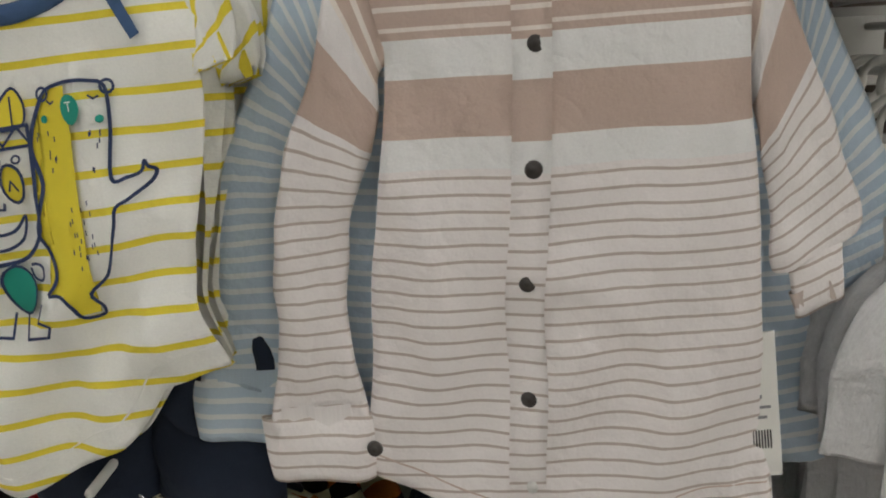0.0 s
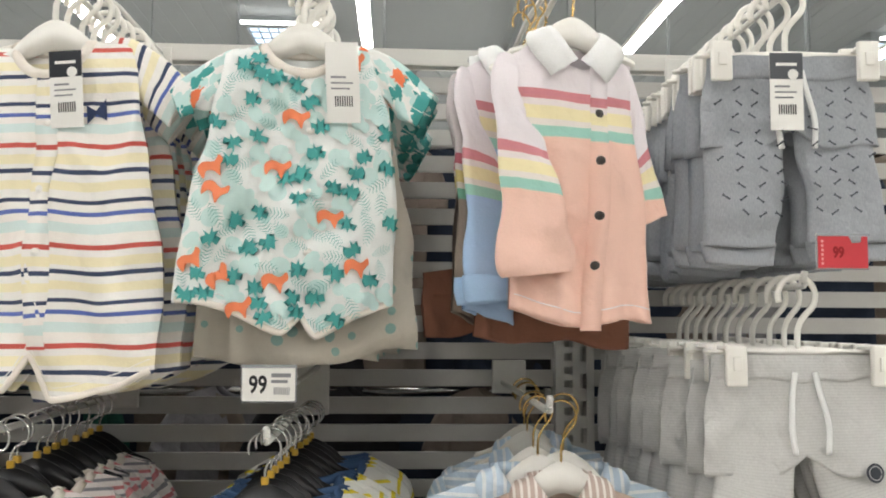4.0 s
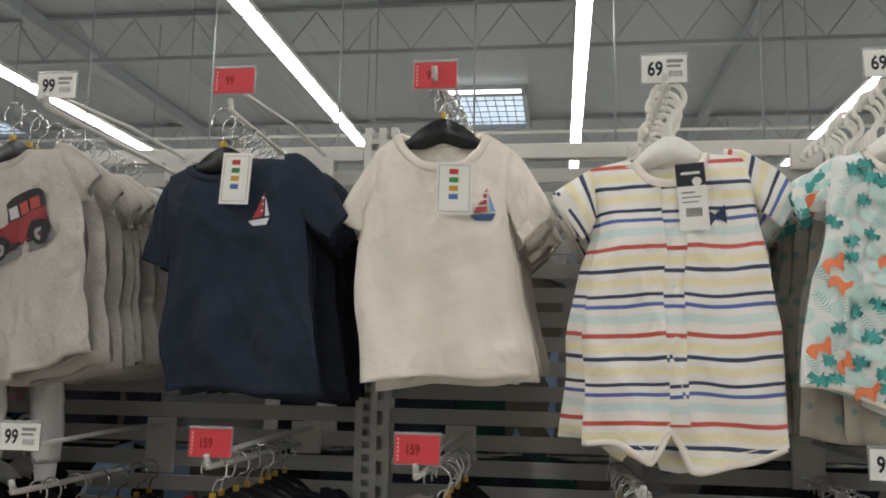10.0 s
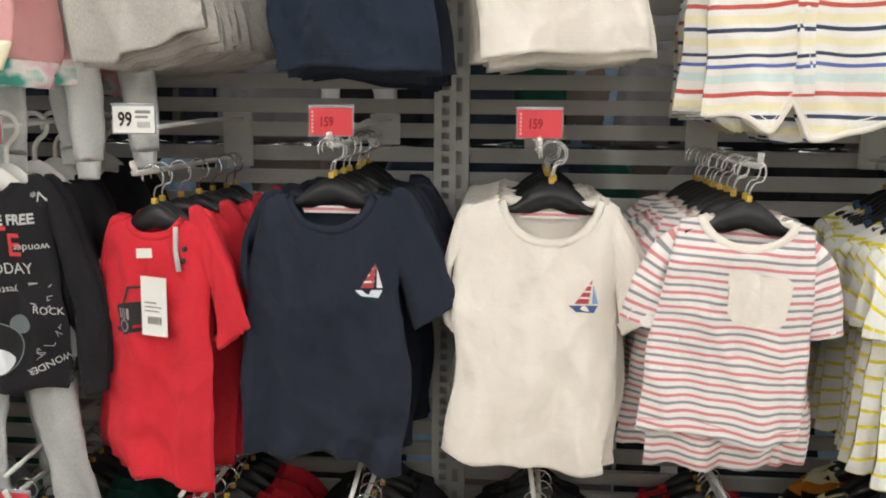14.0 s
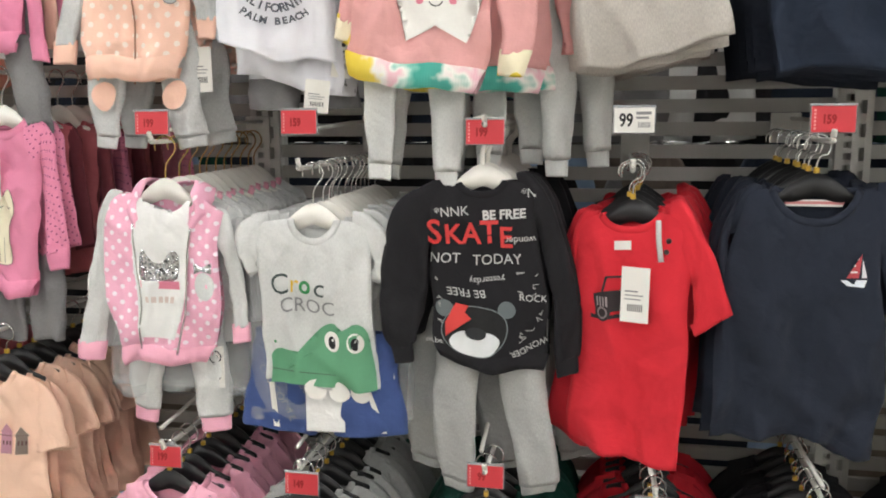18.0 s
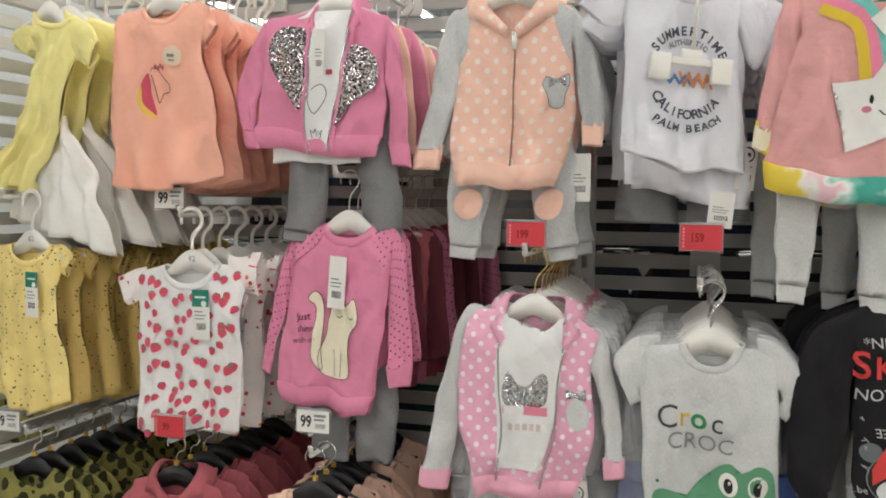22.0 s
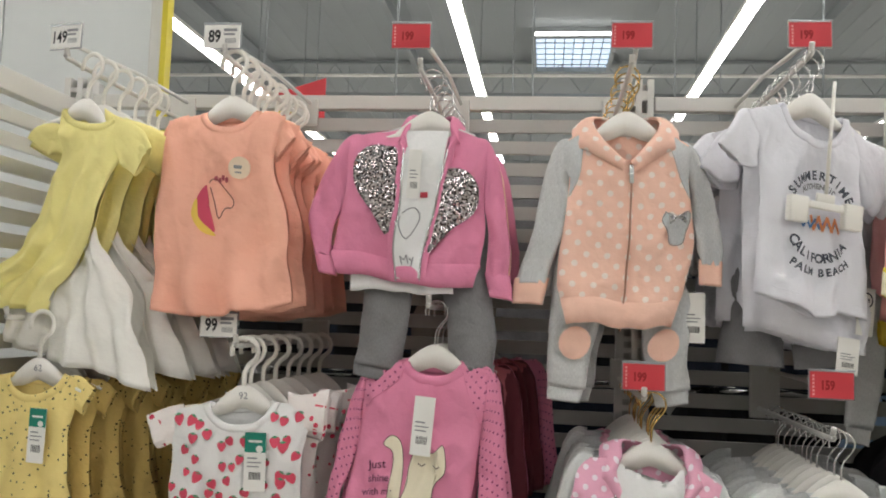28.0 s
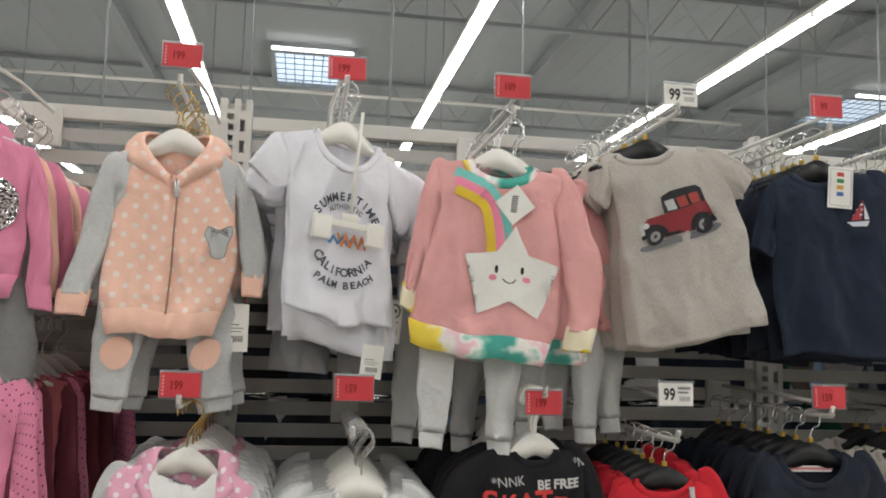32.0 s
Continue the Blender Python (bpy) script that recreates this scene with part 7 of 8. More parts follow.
swing_tag(g, c.front, 0.115, -0.33, 0.036, 0.08, lift=-0.02, ring=True)
swing_tag(g, c.front, 0.075, -0.41, 0.045, 0.06, lift=-0.01)

# star sweatshirt
g, c = STAR
for k, (h, name) in enumerate((("7fcfc6", "print_teal_band"), ("f58fae", "print_pink_band"), ("e8c63c", "print_yellow_band"))):
    d = 0.017 * k
    pts = smooth_line([(-0.105 + d * 0.15, -0.034 - d), (-0.05 + d * -0.1, -0.055 - d), (-0.012 - d * 0.75, -0.1 - d * 0.55), (0.008 - d * 0.95, -0.165 - d * 0.25)], 6)
    up = [(x, z) for x, z in pts]
    decal(g, name, ink(h), stroke(up, 0.017), c.front, 0.0012 + 0.0004 * k)
pts = []
for k in range(10):
    r = 0.09 if k % 2 == 0 else 0.048
    a = radians(90 + 36 * k)
    pts.append((0.014 + r * math.cos(a), -0.212 + r * math.sin(a)))
decal(g, "print_star", WHITE_INK, [pts], c.front, 0.003, cell=0.01)
decal(g, "print_face", BLACK_INK, [ellipse(-0.012, -0.205, 0.003, 0.007), ellipse(0.034, -0.203, 0.003, 0.007)] + stroke([(0.0, -0.222), (0.005, -0.227), (0.012, -0.229), (0.019, -0.227), (0.023, -0.221)], 0.002), c.front, 0.0038)
decal(g, "print_cheeks", PINK_INK, [ellipse(-0.018, -0.22, 0.007, 0.005), ellipse(0.042, -0.219, 0.007, 0.005)], c.front, 0.0036)
decal(g, "print_writing", ink("8a4650"), letters("Follow The", 0.018, -0.035, -0.03, -14), c.front, 0.0014)
th = swing_tag(g, c.front, 0.006, -0.085, 0.052, 0.052, 45, lift=0.009, bars=False, writing=False)
decal(th, "barcode", BLACK_INK, [[(x * 0.707 - z * 0.707, x * 0.707 + z * 0.707) for x, z in rect(-0.014 + 0.004 * k, -0.004, -0.012 + 0.004 * k, 0.007)] for k in range(8)], lambda a, b: -0.0007, 0.0004)

# grey tee: red vintage car
g, c = CAR
def on_tee(pts, k=1.02, rot=12.0, mx=-0.026, mz=-0.14):
    ca, sa = math.cos(radians(rot)) * k, math.sin(radians(rot)) * k
    return [(mx + (x - 0.02) * ca - (z + 0.13) * sa, mz + (x - 0.02) * sa + (z + 0.13) * ca) for x, z in pts]
decal(g, "car_shadow", ink("77777a"), [on_tee(blob([(-0.05, -0.168), (0.02, -0.164), (0.09, -0.16), (0.085, -0.172), (0.02, -0.176), (-0.04, -0.178)], 3))], c.front, 0.0012)
decal(g, "car_body", ink("8e2f35"), [on_tee([(-0.042, -0.15), (-0.04, -0.128), (-0.03, -0.12), (0.008, -0.117), (0.086, -0.115), (0.088, -0.15), (0.04, -0.158), (-0.01, -0.158)])], c.front, 0.0022, cell=0.01)
decal(g, "car_roof", ink("2c2c30"), [on_tee([(0.004, -0.117), (0.01, -0.086), (0.03, -0.08), (0.078, -0.082), (0.086, -0.09), (0.086, -0.115)])], c.front, 0.0022, cell=0.01)
for k in range(3):
    decal(g, "car_window", ink("a9463f" if k else "b9bcbc"), [on_tee(rect(0.013 + 0.023 * k, -0.114, 0.031 + 0.023 * k, -0.095))], c.front, 0.003)
decal(g, "car_fender", ink("26262a"), [on_tee(q) for q in (blob([(-0.046, -0.156), (-0.04, -0.138), (-0.022, -0.132), (-0.004, -0.14), (0.002, -0.156), (-0.02, -0.15)], 3), blob([(0.042, -0.156), (0.05, -0.138), (0.066, -0.133), (0.084, -0.14), (0.09, -0.156), (0.066, -0.15)], 3))] + [on_tee(rect(-0.005, -0.16, 0.05, -0.154))], c.front, 0.003)
for x in (-0.022, 0.066):
    decal(g, "car_wheel", ink("2a2a2e"), [on_tee(ellipse(x, -0.155, 0.016, 0.016))], c.front, 0.0037)
    decal(g, "car_wheel_rim", ink("9a9c9c"), [on_tee(ellipse(x, -0.155, 0.0095, 0.0095))], c.front, 0.0043)
    decal(g, "car_hub", ink("5a3436"), [on_tee(ellipse(x, -0.155, 0.0035, 0.0035, 0, 10))], c.front, 0.0049)
decal(g, "car_grille", ink("c3c5c5"), [on_tee(rect(-0.047, -0.148, -0.04, -0.126))], c.front, 0.0037)
decal(g, "car_lamp", ink("d6d8d8"), [on_tee(ellipse(-0.036, -0.132, 0.0055, 0.0055, 0, 12))], c.front, 0.0043)

# navy and white tee tags with small boats
def boat(g, c, x, z, s=1.0, hull="dde3ea", sail="b8464c", stripe="f0ece6"):
    decal(g, "boat_sail", ink(sail), [[(x - 0.012 * s, z - 0.012 * s), (x + 0.008 * s, z - 0.012 * s), (x + 0.012 * s, z + 0.026 * s)]], c.front, 0.0014)
    decal(g, "boat_stripe", ink(stripe), [[(x - 0.007 * s + 0.006 * k * s, z - 0.004 * s + 0.01 * k * s), (x + 0.009 * s + 0.0012 * k * s, z - 0.004 * s + 0.01 * k * s), (x + 0.0095 * s + 0.001 * k * s, z - 0.001 * s + 0.01 * k * s), (x - 0.005 * s + 0.006 * k * s, z - 0.001 * s + 0.01 * k * s)] for k in range(3)], c.front, 0.0019)
    decal(g, "boat_jib", ink("7fa6cf" if hull != "dde3ea" else "e6e9ee"), [[(x + 0.013 * s, z - 0.012 * s), (x + 0.022 * s, z - 0.012 * s), (x + 0.013 * s, z + 0.018 * s)]], c.front, 0.0014)
    decal(g, "boat_hull", ink(hull), [[(x - 0.02 * s, z - 0.015 * s), (x + 0.022 * s, z - 0.015 * s), (x + 0.016 * s, z - 0.026 * s), (x - 0.01 * s, z - 0.024 * s)]], c.front, 0.0014)
def kids_tag(g, c, x, z, rot, w=0.05, h=0.082):
    t = swing_tag(g, c.front, x, z, w, h, rot, lift=0.009, bars=False, writing=False)
    f0 = lambda a, b: -0.0007
    for k, h2 in enumerate(("c8433f", "3f8f4a", "d9a53a", "4a72b0")):
        decal(t, "mark", ink(h2), [rect(-0.008, 0.022 - 0.013 * k, 0.006, 0.03 - 0.013 * k)], f0, 0.0004)
    decal(t, "frame_line", GREY_INK, stroke([(-w * 0.42, -h * 0.44), (w * 0.42, -h * 0.44), (w * 0.42, h * 0.44), (-w * 0.42, h * 0.44), (-w * 0.42, -h * 0.44)], 0.0008), f0, 0.0004)
boat(*NAVY, 0.062, -0.082)
kids_tag(*NAVY, 0.026, -0.03, -8)
boat(*WHITE, 0.084, -0.083, hull="3a5a86")
kids_tag(*WHITE, 0.045, -0.06, -3, 0.056)
boat(*NAVYB, 0.062, -0.098, 1.1)
boat(*WHITEB, 0.067, -0.118, 1.1, hull="3a5a86")
for g, c in (NAVYB, WHITEB):
    decal(g, "inner_label", F_POCKET, [[(-0.05, -0.02), (0.05, -0.02), (0.045, -0.032), (-0.045, -0.032)]], c.back, 0.006)

# striped romper: placket, buttons, tag, bow
g, c = ROMPER
placket(g, c, -0.004, 0.024, -0.05, -0.4, F_ROMPER, shift=-0.01)
buttons(g, c.front, [(0.006, -0.195), (0.004, -0.275), (0.008, -0.11)], 0.006, PLASTIC_WHITE)
decal(g, "bow_print", NAVY_INK, [[(0.058, -0.083), (0.07, -0.09), (0.084, -0.075), (0.084, -0.103), (0.071, -0.095), (0.058, -0.108)]], c.front, 0.0014)
swing_tag(g, c.front, 0.038, -0.065, 0.042, 0.1, 2, head=ink("2a2d33"), lift=0.009)

# leaf romper: leaves and little orange animals
g, c = LEAF
def leaf(x, z, s, rot, fans):
    pts = []
    n = fans * 2
    for k in range(n + 1):
        a = radians(rot - 150 + 300 * k / n)
        r = s * (1.0 if k % 2 == 0 else 0.5)
        pts.append((x + r * math.cos(a), z + r * math.sin(a)))
    pts.append((x - 0.2 * s * math.cos(radians(rot)), z - 0.2 * s * math.sin(radians(rot))))
    return pts
def frond(x, z, s, rot):
    out = []
    ca, sa = math.cos(radians(rot)), math.sin(radians(rot))
    for k in range(7):
        t = -1 + 2 * k / 6
        for sd in (-1, 1):
            a, b, d = t * s, sd * s * 0.62 * (1 - 0.5 * t * t), s * 0.09
            q = [(a, 0), (a + d, 0), (a + 0.35 * s + d * 0.4, b), (a + 0.35 * s, b)]
            out.append([(x + u * ca - v * sa, z + u * sa + v * ca) for u, v in q])
    return out
pale, mid_l, dark_l, animals = [], [], [], []
spots = []
for k in range(4200):
    x, z = rnd.uniform(-0.17, 0.13), rnd.uniform(-0.385, -0.02)
    if not (c.inside(x, z, 0.008) and c.bottom((x - c.mid(z)) / c.half(z)) + 0.012 < z < c.neck(x) - 0.016):
        continue
    if all(math.hypot(x - a, z - b) > 0.0192 for a, b in spots):
        spots.append((x, z))
for k, (x, z) in enumerate(spots):
    kind = (0, 1, 3, 0, 1, 3, 0, 2, 3, 1, 0, 1)[k % 12]
    a = rnd.uniform(0, 360)
    if kind == 0:
        dark_l.append(leaf(x, z, rnd.uniform(0.012, 0.014), a, 7))
    elif kind == 1:
        mid_l += frond(x, z, rnd.uniform(0.011, 0.014), a)
    elif kind == 2:
        ca, sa = math.cos(radians(a * 0.2 - 36)) * 1.25, math.sin(radians(a * 0.2 - 36)) * 1.25
        body = blob([(-0.013, 0.0), (-0.006, 0.006), (0.005, 0.004), (0.011, 0.01), (0.014, 0.004), (0.009, -0.003), (0.008, -0.012), (0.002, -0.005), (-0.005, -0.004), (-0.009, -0.011)], 3)
        animals.append([(x + u * ca - v * sa, z + u * sa + v * ca) for u, v in body])
    else:
        pale.append(ellipse(x, z, 0.013, 0.009, a, 9))
        pale.append(ellipse(x + 0.009, z - 0.008, 0.008, 0.007, a, 9))
for name, h, sh, lift in (("pale_leaf_print", "cfe8e3", pale, 0.003), ("frond_print", "6fb3ac", mid_l, 0.0036), ("leaf_print", "4aa39e", dark_l, 0.0042), ("orange_animal_print", "f28a5e", animals, 0.0048)):
    tagged(decal(g, name, ink(h), sh, c.front, lift - 0.001, cell=0.009), kind="stuff")
swing_tag(g, c.front, 0.05, -0.055, 0.044, 0.108, 1, lift=0.009)
buttons(g, c.front, [(0.004, -0.12), (0.004, -0.2), (0.004, -0.28)], 0.0055, PLASTIC_WHITE)
for g, c in (LEAF, ROMPER):
    us = [-0.97 + 1.94 * k / 60 for k in range(61)]
    line = [(c.mid(c.bottom(u)) + u * c.half(c.bottom(u)), c.bottom(u) + 0.004) for u in us]
    part("leg_binding", tube(bmesh.new(), [(x, c.front(x, z), z) for x, z in line], 0.0045, 6, 0.6), F_CREAM, g, "white leg binding")

# grey printed shorts
g, c = SHORT1
marks = []
for j in range(10):
    for i in range(9):
        x, z, a = -0.1 + 0.025 * i + rnd.uniform(-0.004, 0.004), -0.045 - 0.0185 * j + rnd.uniform(-0.003, 0.003), radians(35 if (i + j) % 2 else -35)
        if abs(x) < 0.1 and (z > -0.12 or 0.012 < abs(x)):
            ca, sa = math.cos(a), math.sin(a)
            marks.append([(x + u * ca - v * sa, z + u * sa + v * ca) for u, v in ((-0.006, -0.0022), (-0.003, -0.0008), (0.005, -0.0014), (0.005, 0.0014), (-0.003, 0.0008), (-0.006, 0.0022))])
tagged(decal(g, "dash_print", ink("4b5056"), marks, lambda x, z: min(c.front(x, max(z, -0.11)), -0.016 if z < -0.1 else 0.0) - (0.006 if z < -0.1 else 0.0), 0.004), kind="stuff")
swing_tag(g, c.front, -0.012, -0.05, 0.044, 0.105, 0, head=ink("55585c"), lift=0.01)
price_card(0.45, 0.555, 1.665, "99", True)
g, c = SHORT2
decal(g, "badge", ink("3a3d44"), [ellipse(0.085, -0.15, 0.013, 0.013)], c.front, 0.006)
decal(g, "badge_ring", ink("a9a9a9"), stroke(ellipse(0.085, -0.15, 0.009, 0.009), 0.0015), c.front, 0.0066)

# golden and strawberry rompers
g, c = YELR
swing_tag(g, c.front, 0.03, -0.115, 0.034, 0.095, -2, head=CARD_TEAL, lift=0.007)
g, c = STRAW
berries, greens = [], []
for k in range(400):
    x, z = rnd.uniform(-0.17, 0.16), rnd.uniform(-0.34, -0.02)
    if c.inside(x, z, 0.008) and z < c.neck(x) - 0.016 and all(math.hypot(x - p[0][0], z - p[0][1]) > 0.019 for p in berries):
        a = rnd.uniform(-35, 35)
        s = rnd.uniform(0.95, 1.3)
        ca, sa = math.cos(radians(a)) * s, math.sin(radians(a)) * s
        berries.append([(x + u * ca - v * sa, z + u * sa + v * ca) for u, v in blob([(0, -0.009), (-0.007, -0.001), (-0.005, 0.006), (0.005, 0.006), (0.007, -0.001)], 3)])
        greens.append([(x + u * ca - v * sa, z + u * sa + v * ca) for u, v in ((-0.005, 0.006), (0, 0.0085), (0.005, 0.006), (0.0, 0.0045))])
tagged(decal(g, "strawberry_print", ink("e0526a"), berries, c.front, 0.0018, cell=0.009), kind="stuff")
tagged(decal(g, "leaf_print", ink("5a9a74"), greens, c.front, 0.003), kind="stuff")
swing_tag(g, c.front, 0.034, -0.1, 0.038, 0.1, -2, head=CARD_TEAL, lift=0.008)

# cat sweatshirt
g, c = CAT
cat = blob([(-0.004, -0.285), (-0.034, -0.278), (-0.04, -0.245), (-0.03, -0.205), (-0.032, -0.175), (-0.026, -0.15), (-0.02, -0.132), (-0.008, -0.145), (0.012, -0.146), (0.028, -0.13), (0.034, -0.152), (0.034, -0.178), (0.018, -0.2), (0.02, -0.235), (0.018, -0.278)], 4)
tail = blob([(-0.034, -0.27), (-0.056, -0.245), (-0.06, -0.2), (-0.062, -0.15), (-0.078, -0.135), (-0.064, -0.12), (-0.048, -0.13), (-0.042, -0.17), (-0.036, -0.22)], 4)
decal(g, "cat_print", CREAM_INK, [cat, tail], c.front, 0.0014, cell=0.01)
decal(g, "cat_line", ink("6a5a50"), stroke(cat + cat[:1], 0.0011) + stroke(tail + tail[:1], 0.0011) + stroke([(-0.016, -0.168), (-0.01, -0.172), (-0.004, -0.168)], 0.0016) + stroke([(0.012, -0.168), (0.018, -0.172), (0.024, -0.168)], 0.0016)
      + stroke([(-0.012, -0.23), (-0.01, -0.28)], 0.0012) + stroke([(0.004, -0.23), (0.002, -0.28)], 0.0012), c.front, 0.0021)
decal(g, "writing", ink("5a2a48"), letters("Just", 0.02, -0.088, -0.17, 6) + letters("shine", 0.018, -0.082, -0.193, 6) + letters("with me", 0.017, -0.08, -0.215, 6), c.front, 0.0014)
swing_tag(g, c.front, -0.008, -0.1, 0.036, 0.1, -3, lift=0.008)

# pink dotted jacket over a white tee
g, c = POLKA
decal(g, "inner_tee", F_WHITE, [[(-0.055, -0.012), (-0.06, -0.12), (-0.056, -0.22), (-0.046, -0.286), (0.028, -0.286), (0.038, -0.22), (0.056, -0.12), (0.053, -0.012)] + smooth_line([(0.046, -0.012), (0.03, -0.03), (0.0, -0.038), (-0.03, -0.03), (-0.046, -0.012)], 4)], c.front, 0.0035, "white tee under the open jacket", cell=0.01)
decal(g, "glitter_print", GLITTER, [blob([(-0.045, -0.165), (-0.043, -0.12), (-0.034, -0.108), (-0.018, -0.13), (0.0, -0.133), (0.02, -0.112), (0.034, -0.118), (0.032, -0.16), (0.012, -0.172), (-0.02, -0.168)], 3)], c.front, 0.0045, cell=0.01)
decal(g, "pink_print", PINK_INK, [rect(-0.046, -0.185, 0.032, -0.17)], c.front, 0.0045)
decal(g, "pale_print", ink("d9c9c2"), [rect(-0.036 + 0.012 * k, -0.212, -0.028 + 0.012 * k, -0.2) for k in range(5)], c.front, 0.0045)
for x0, x1 in ((-0.06, -0.046), (0.055, 0.032)):
    part("zip", tube(bmesh.new(), [(x0 + (x1 - x0) * k / 12, c.front(x0 + (x1 - x0) * k / 12, -0.05 - 0.022 * k) - 0.005, -0.05 - 0.022 * k) for k in range(13)], 0.002, 6), CHROME, g, "metal zip")
decal(g, "patch", F_GREY_LIGHT, [ellipse(0.086, -0.175, 0.02, 0.028)], c.front, 0.002, "grey fabric patch with a glitter bow")
decal(g, "glitter_bow", GLITTER, [[(0.064, -0.128), (0.082, -0.138), (0.1, -0.128), (0.1, -0.15), (0.082, -0.145), (0.066, -0.152)]], c.front, 0.0028)
swing_tag(g, c.front, 0.098, -0.345, 0.036, 0.085, 3, lift=-0.02, ring=True)

# crocodile tee
g, c = CROC
croc = [(-0.1, -0.315)] + smooth_line([(-0.1, -0.262), (-0.085, -0.25), (-0.03, -0.252), (-0.005, -0.246), (0.006, -0.205), (0.034, -0.188), (0.054, -0.2), (0.078, -0.187), (0.1, -0.198), (0.106, -0.235), (0.11, -0.28)], 4) + [(0.112, -0.315)]
decal(g, "crocodile_print", ink("64a27c"), [croc], c.front, 0.0022, cell=0.01)
decal(g, "crocodile_line", ink("4a5a50"), stroke([(-0.1, -0.287), (-0.04, -0.29), (0.03, -0.287), (0.1, -0.282)], 0.0014), c.front, 0.003)
for x in (0.033, 0.079):
    decal(g, "eye_white", WHITE_INK, [ellipse(x, -0.222, 0.0155, 0.019)], c.front, 0.003)
    decal(g, "pupil", BLACK_INK, [ellipse(x, -0.224, 0.0075, 0.012)], c.front, 0.0037)
    decal(g, "pupil_glint", WHITE_INK, [ellipse(x + 0.002, -0.219, 0.0022, 0.003)], c.front, 0.0043)
decal(g, "nostril", GREEN_INK, [ellipse(-0.088, -0.236, 0.003, 0.003)], c.front, 0.0026)
for x in (-0.002, 0.044, 0.087):
    decal(g, "tooth", WHITE_INK, [ellipse(x, -0.325, 0.021, 0.019)], lambda a, b: -0.016, 0.002)
for ch, size, x in (("C", 0.055, -0.075), ("c", 0.05, 0.008)):
    decal(g, "letter", ink("3d4a48"), letters(ch, size, x, -0.123), c.front, 0.0016)
decal(g, "lettering_yellow", ink("d9b23a"), letters("r", 0.05, -0.046, -0.122), c.front, 0.0014)
decal(g, "lettering_green", GREEN_INK, letters("o", 0.05, -0.022, -0.122, bold=0.001), c.front, 0.0014)
decal(g, "lettering_outline", GREY_INK, letters("CROC", 0.04, -0.018, -0.162), c.front, 0.0014)
swing_tag(g, c.front, 0.125, -0.33, 0.032, 0.085, 4, lift=-0.02, ring=True)
p, pc = BSHORT
for s in (-1, 1):
    decal(p, "side_stripe", WHITE_INK, [[(s * 0.095, -0.1), (s * 0.105, -0.1), (s * 0.12 + 0.02, -0.19), (s * 0.108 + 0.02, -0.19)]], lambda x, z: -0.03, 0.0)
decal(p, "side_lettering", GREY_INK, letters("CROCODILE", 0.022, -0.09, -0.12, -62), lambda x, z: -0.03, 0.0)
decal(p, "front_panel", F_WHITE, [rect(-0.03, -0.19, 0.055, -0.06)], lambda x, z: -0.028, 0.0)

# black sweatshirt: red lettering, doodles, bear
g, c = SKATE
decal(g, "red_lettering", ink("d8403f"), letters("S", 0.062, -0.085, -0.072, bold=0.001) + letters("K", 0.05, -0.05, -0.076, bold=0.001) + letters("A", 0.052, -0.016, -0.074, bold=0.001) + letters("T", 0.056, 0.018, -0.072, bold=0.001) + letters("E", 0.052, 0.048, -0.082, bold=0.001), c.front, 0.0014)
decal(g, "white_lettering", ink("c9c9c6"), letters("*NNK", 0.024, -0.05, -0.034, 3) + letters("BE FREE", 0.023, 0.045, -0.04, 2, bold=0.0008) + letters("NOT", 0.026, -0.065, -0.118) + letters("TODAY", 0.026, 0.03, -0.12) + letters("*N", 0.022, 0.09, -0.005)
      + letters("BE FREE", 0.02, -0.03, -0.178, 180) + letters("wonder", 0.018, 0.075, -0.085, 180) + letters("yesterday", 0.016, 0.01, -0.155, 180) + letters("ROCK", 0.018, 0.085, -0.19, -10) + letters("of be", 0.016, -0.09, -0.275, 4) + letters("WONDER", 0.016, 0.08, -0.28, 200), c.front, 0.0014)
doodle = []
for k in range(16):
    x, z = rnd.choice((-0.095, -0.08, 0.07, 0.085, 0.095)) + rnd.uniform(-0.01, 0.01), -0.14 - 0.009 * k
    doodle += stroke([(x + rnd.uniform(-0.01, 0.01), z + rnd.uniform(-0.006, 0.006)) for _ in range(4)], 0.0014)
decal(g, "doodle_print", ink("a9a9a6"), doodle, c.front, 0.0014)
for x in (-0.072, 0.036):
    decal(g, "bear_ear", ink("6d7678"), [ellipse(x, -0.211, 0.016, 0.016)], c.front, 0.0014)
decal(g, "bear_line", ink("7d8688"), stroke(ellipse(-0.018, -0.25, 0.058, 0.048, 0, 30) + ellipse(-0.018, -0.25, 0.058, 0.048, 0, 30)[:1], 0.0018), c.front, 0.0018)
decal(g, "bear_head", ink("19191b"), [ellipse(-0.018, -0.25, 0.057, 0.047, 0, 30)], c.front, 0.0016, cell=0.01)
decal(g, "bear_muzzle", ink("e6e9ea"), [blob([(-0.062, -0.27), (-0.045, -0.252), (-0.018, -0.248), (0.01, -0.25), (0.028, -0.268), (0.012, -0.29), (-0.02, -0.297), (-0.05, -0.289)], 4)], c.front, 0.0024, cell=0.01)
decal(g, "bear_nose", ink("2a2c30"), [ellipse(-0.016, -0.252, 0.019, 0.012)], c.front, 0.003)
decal(g, "red_bolt", ink("d8433f"), [[(-0.052, -0.2), (-0.03, -0.202), (-0.042, -0.225), (-0.026, -0.225), (-0.068, -0.262), (-0.054, -0.236), (-0.07, -0.236)]], c.front, 0.0028)

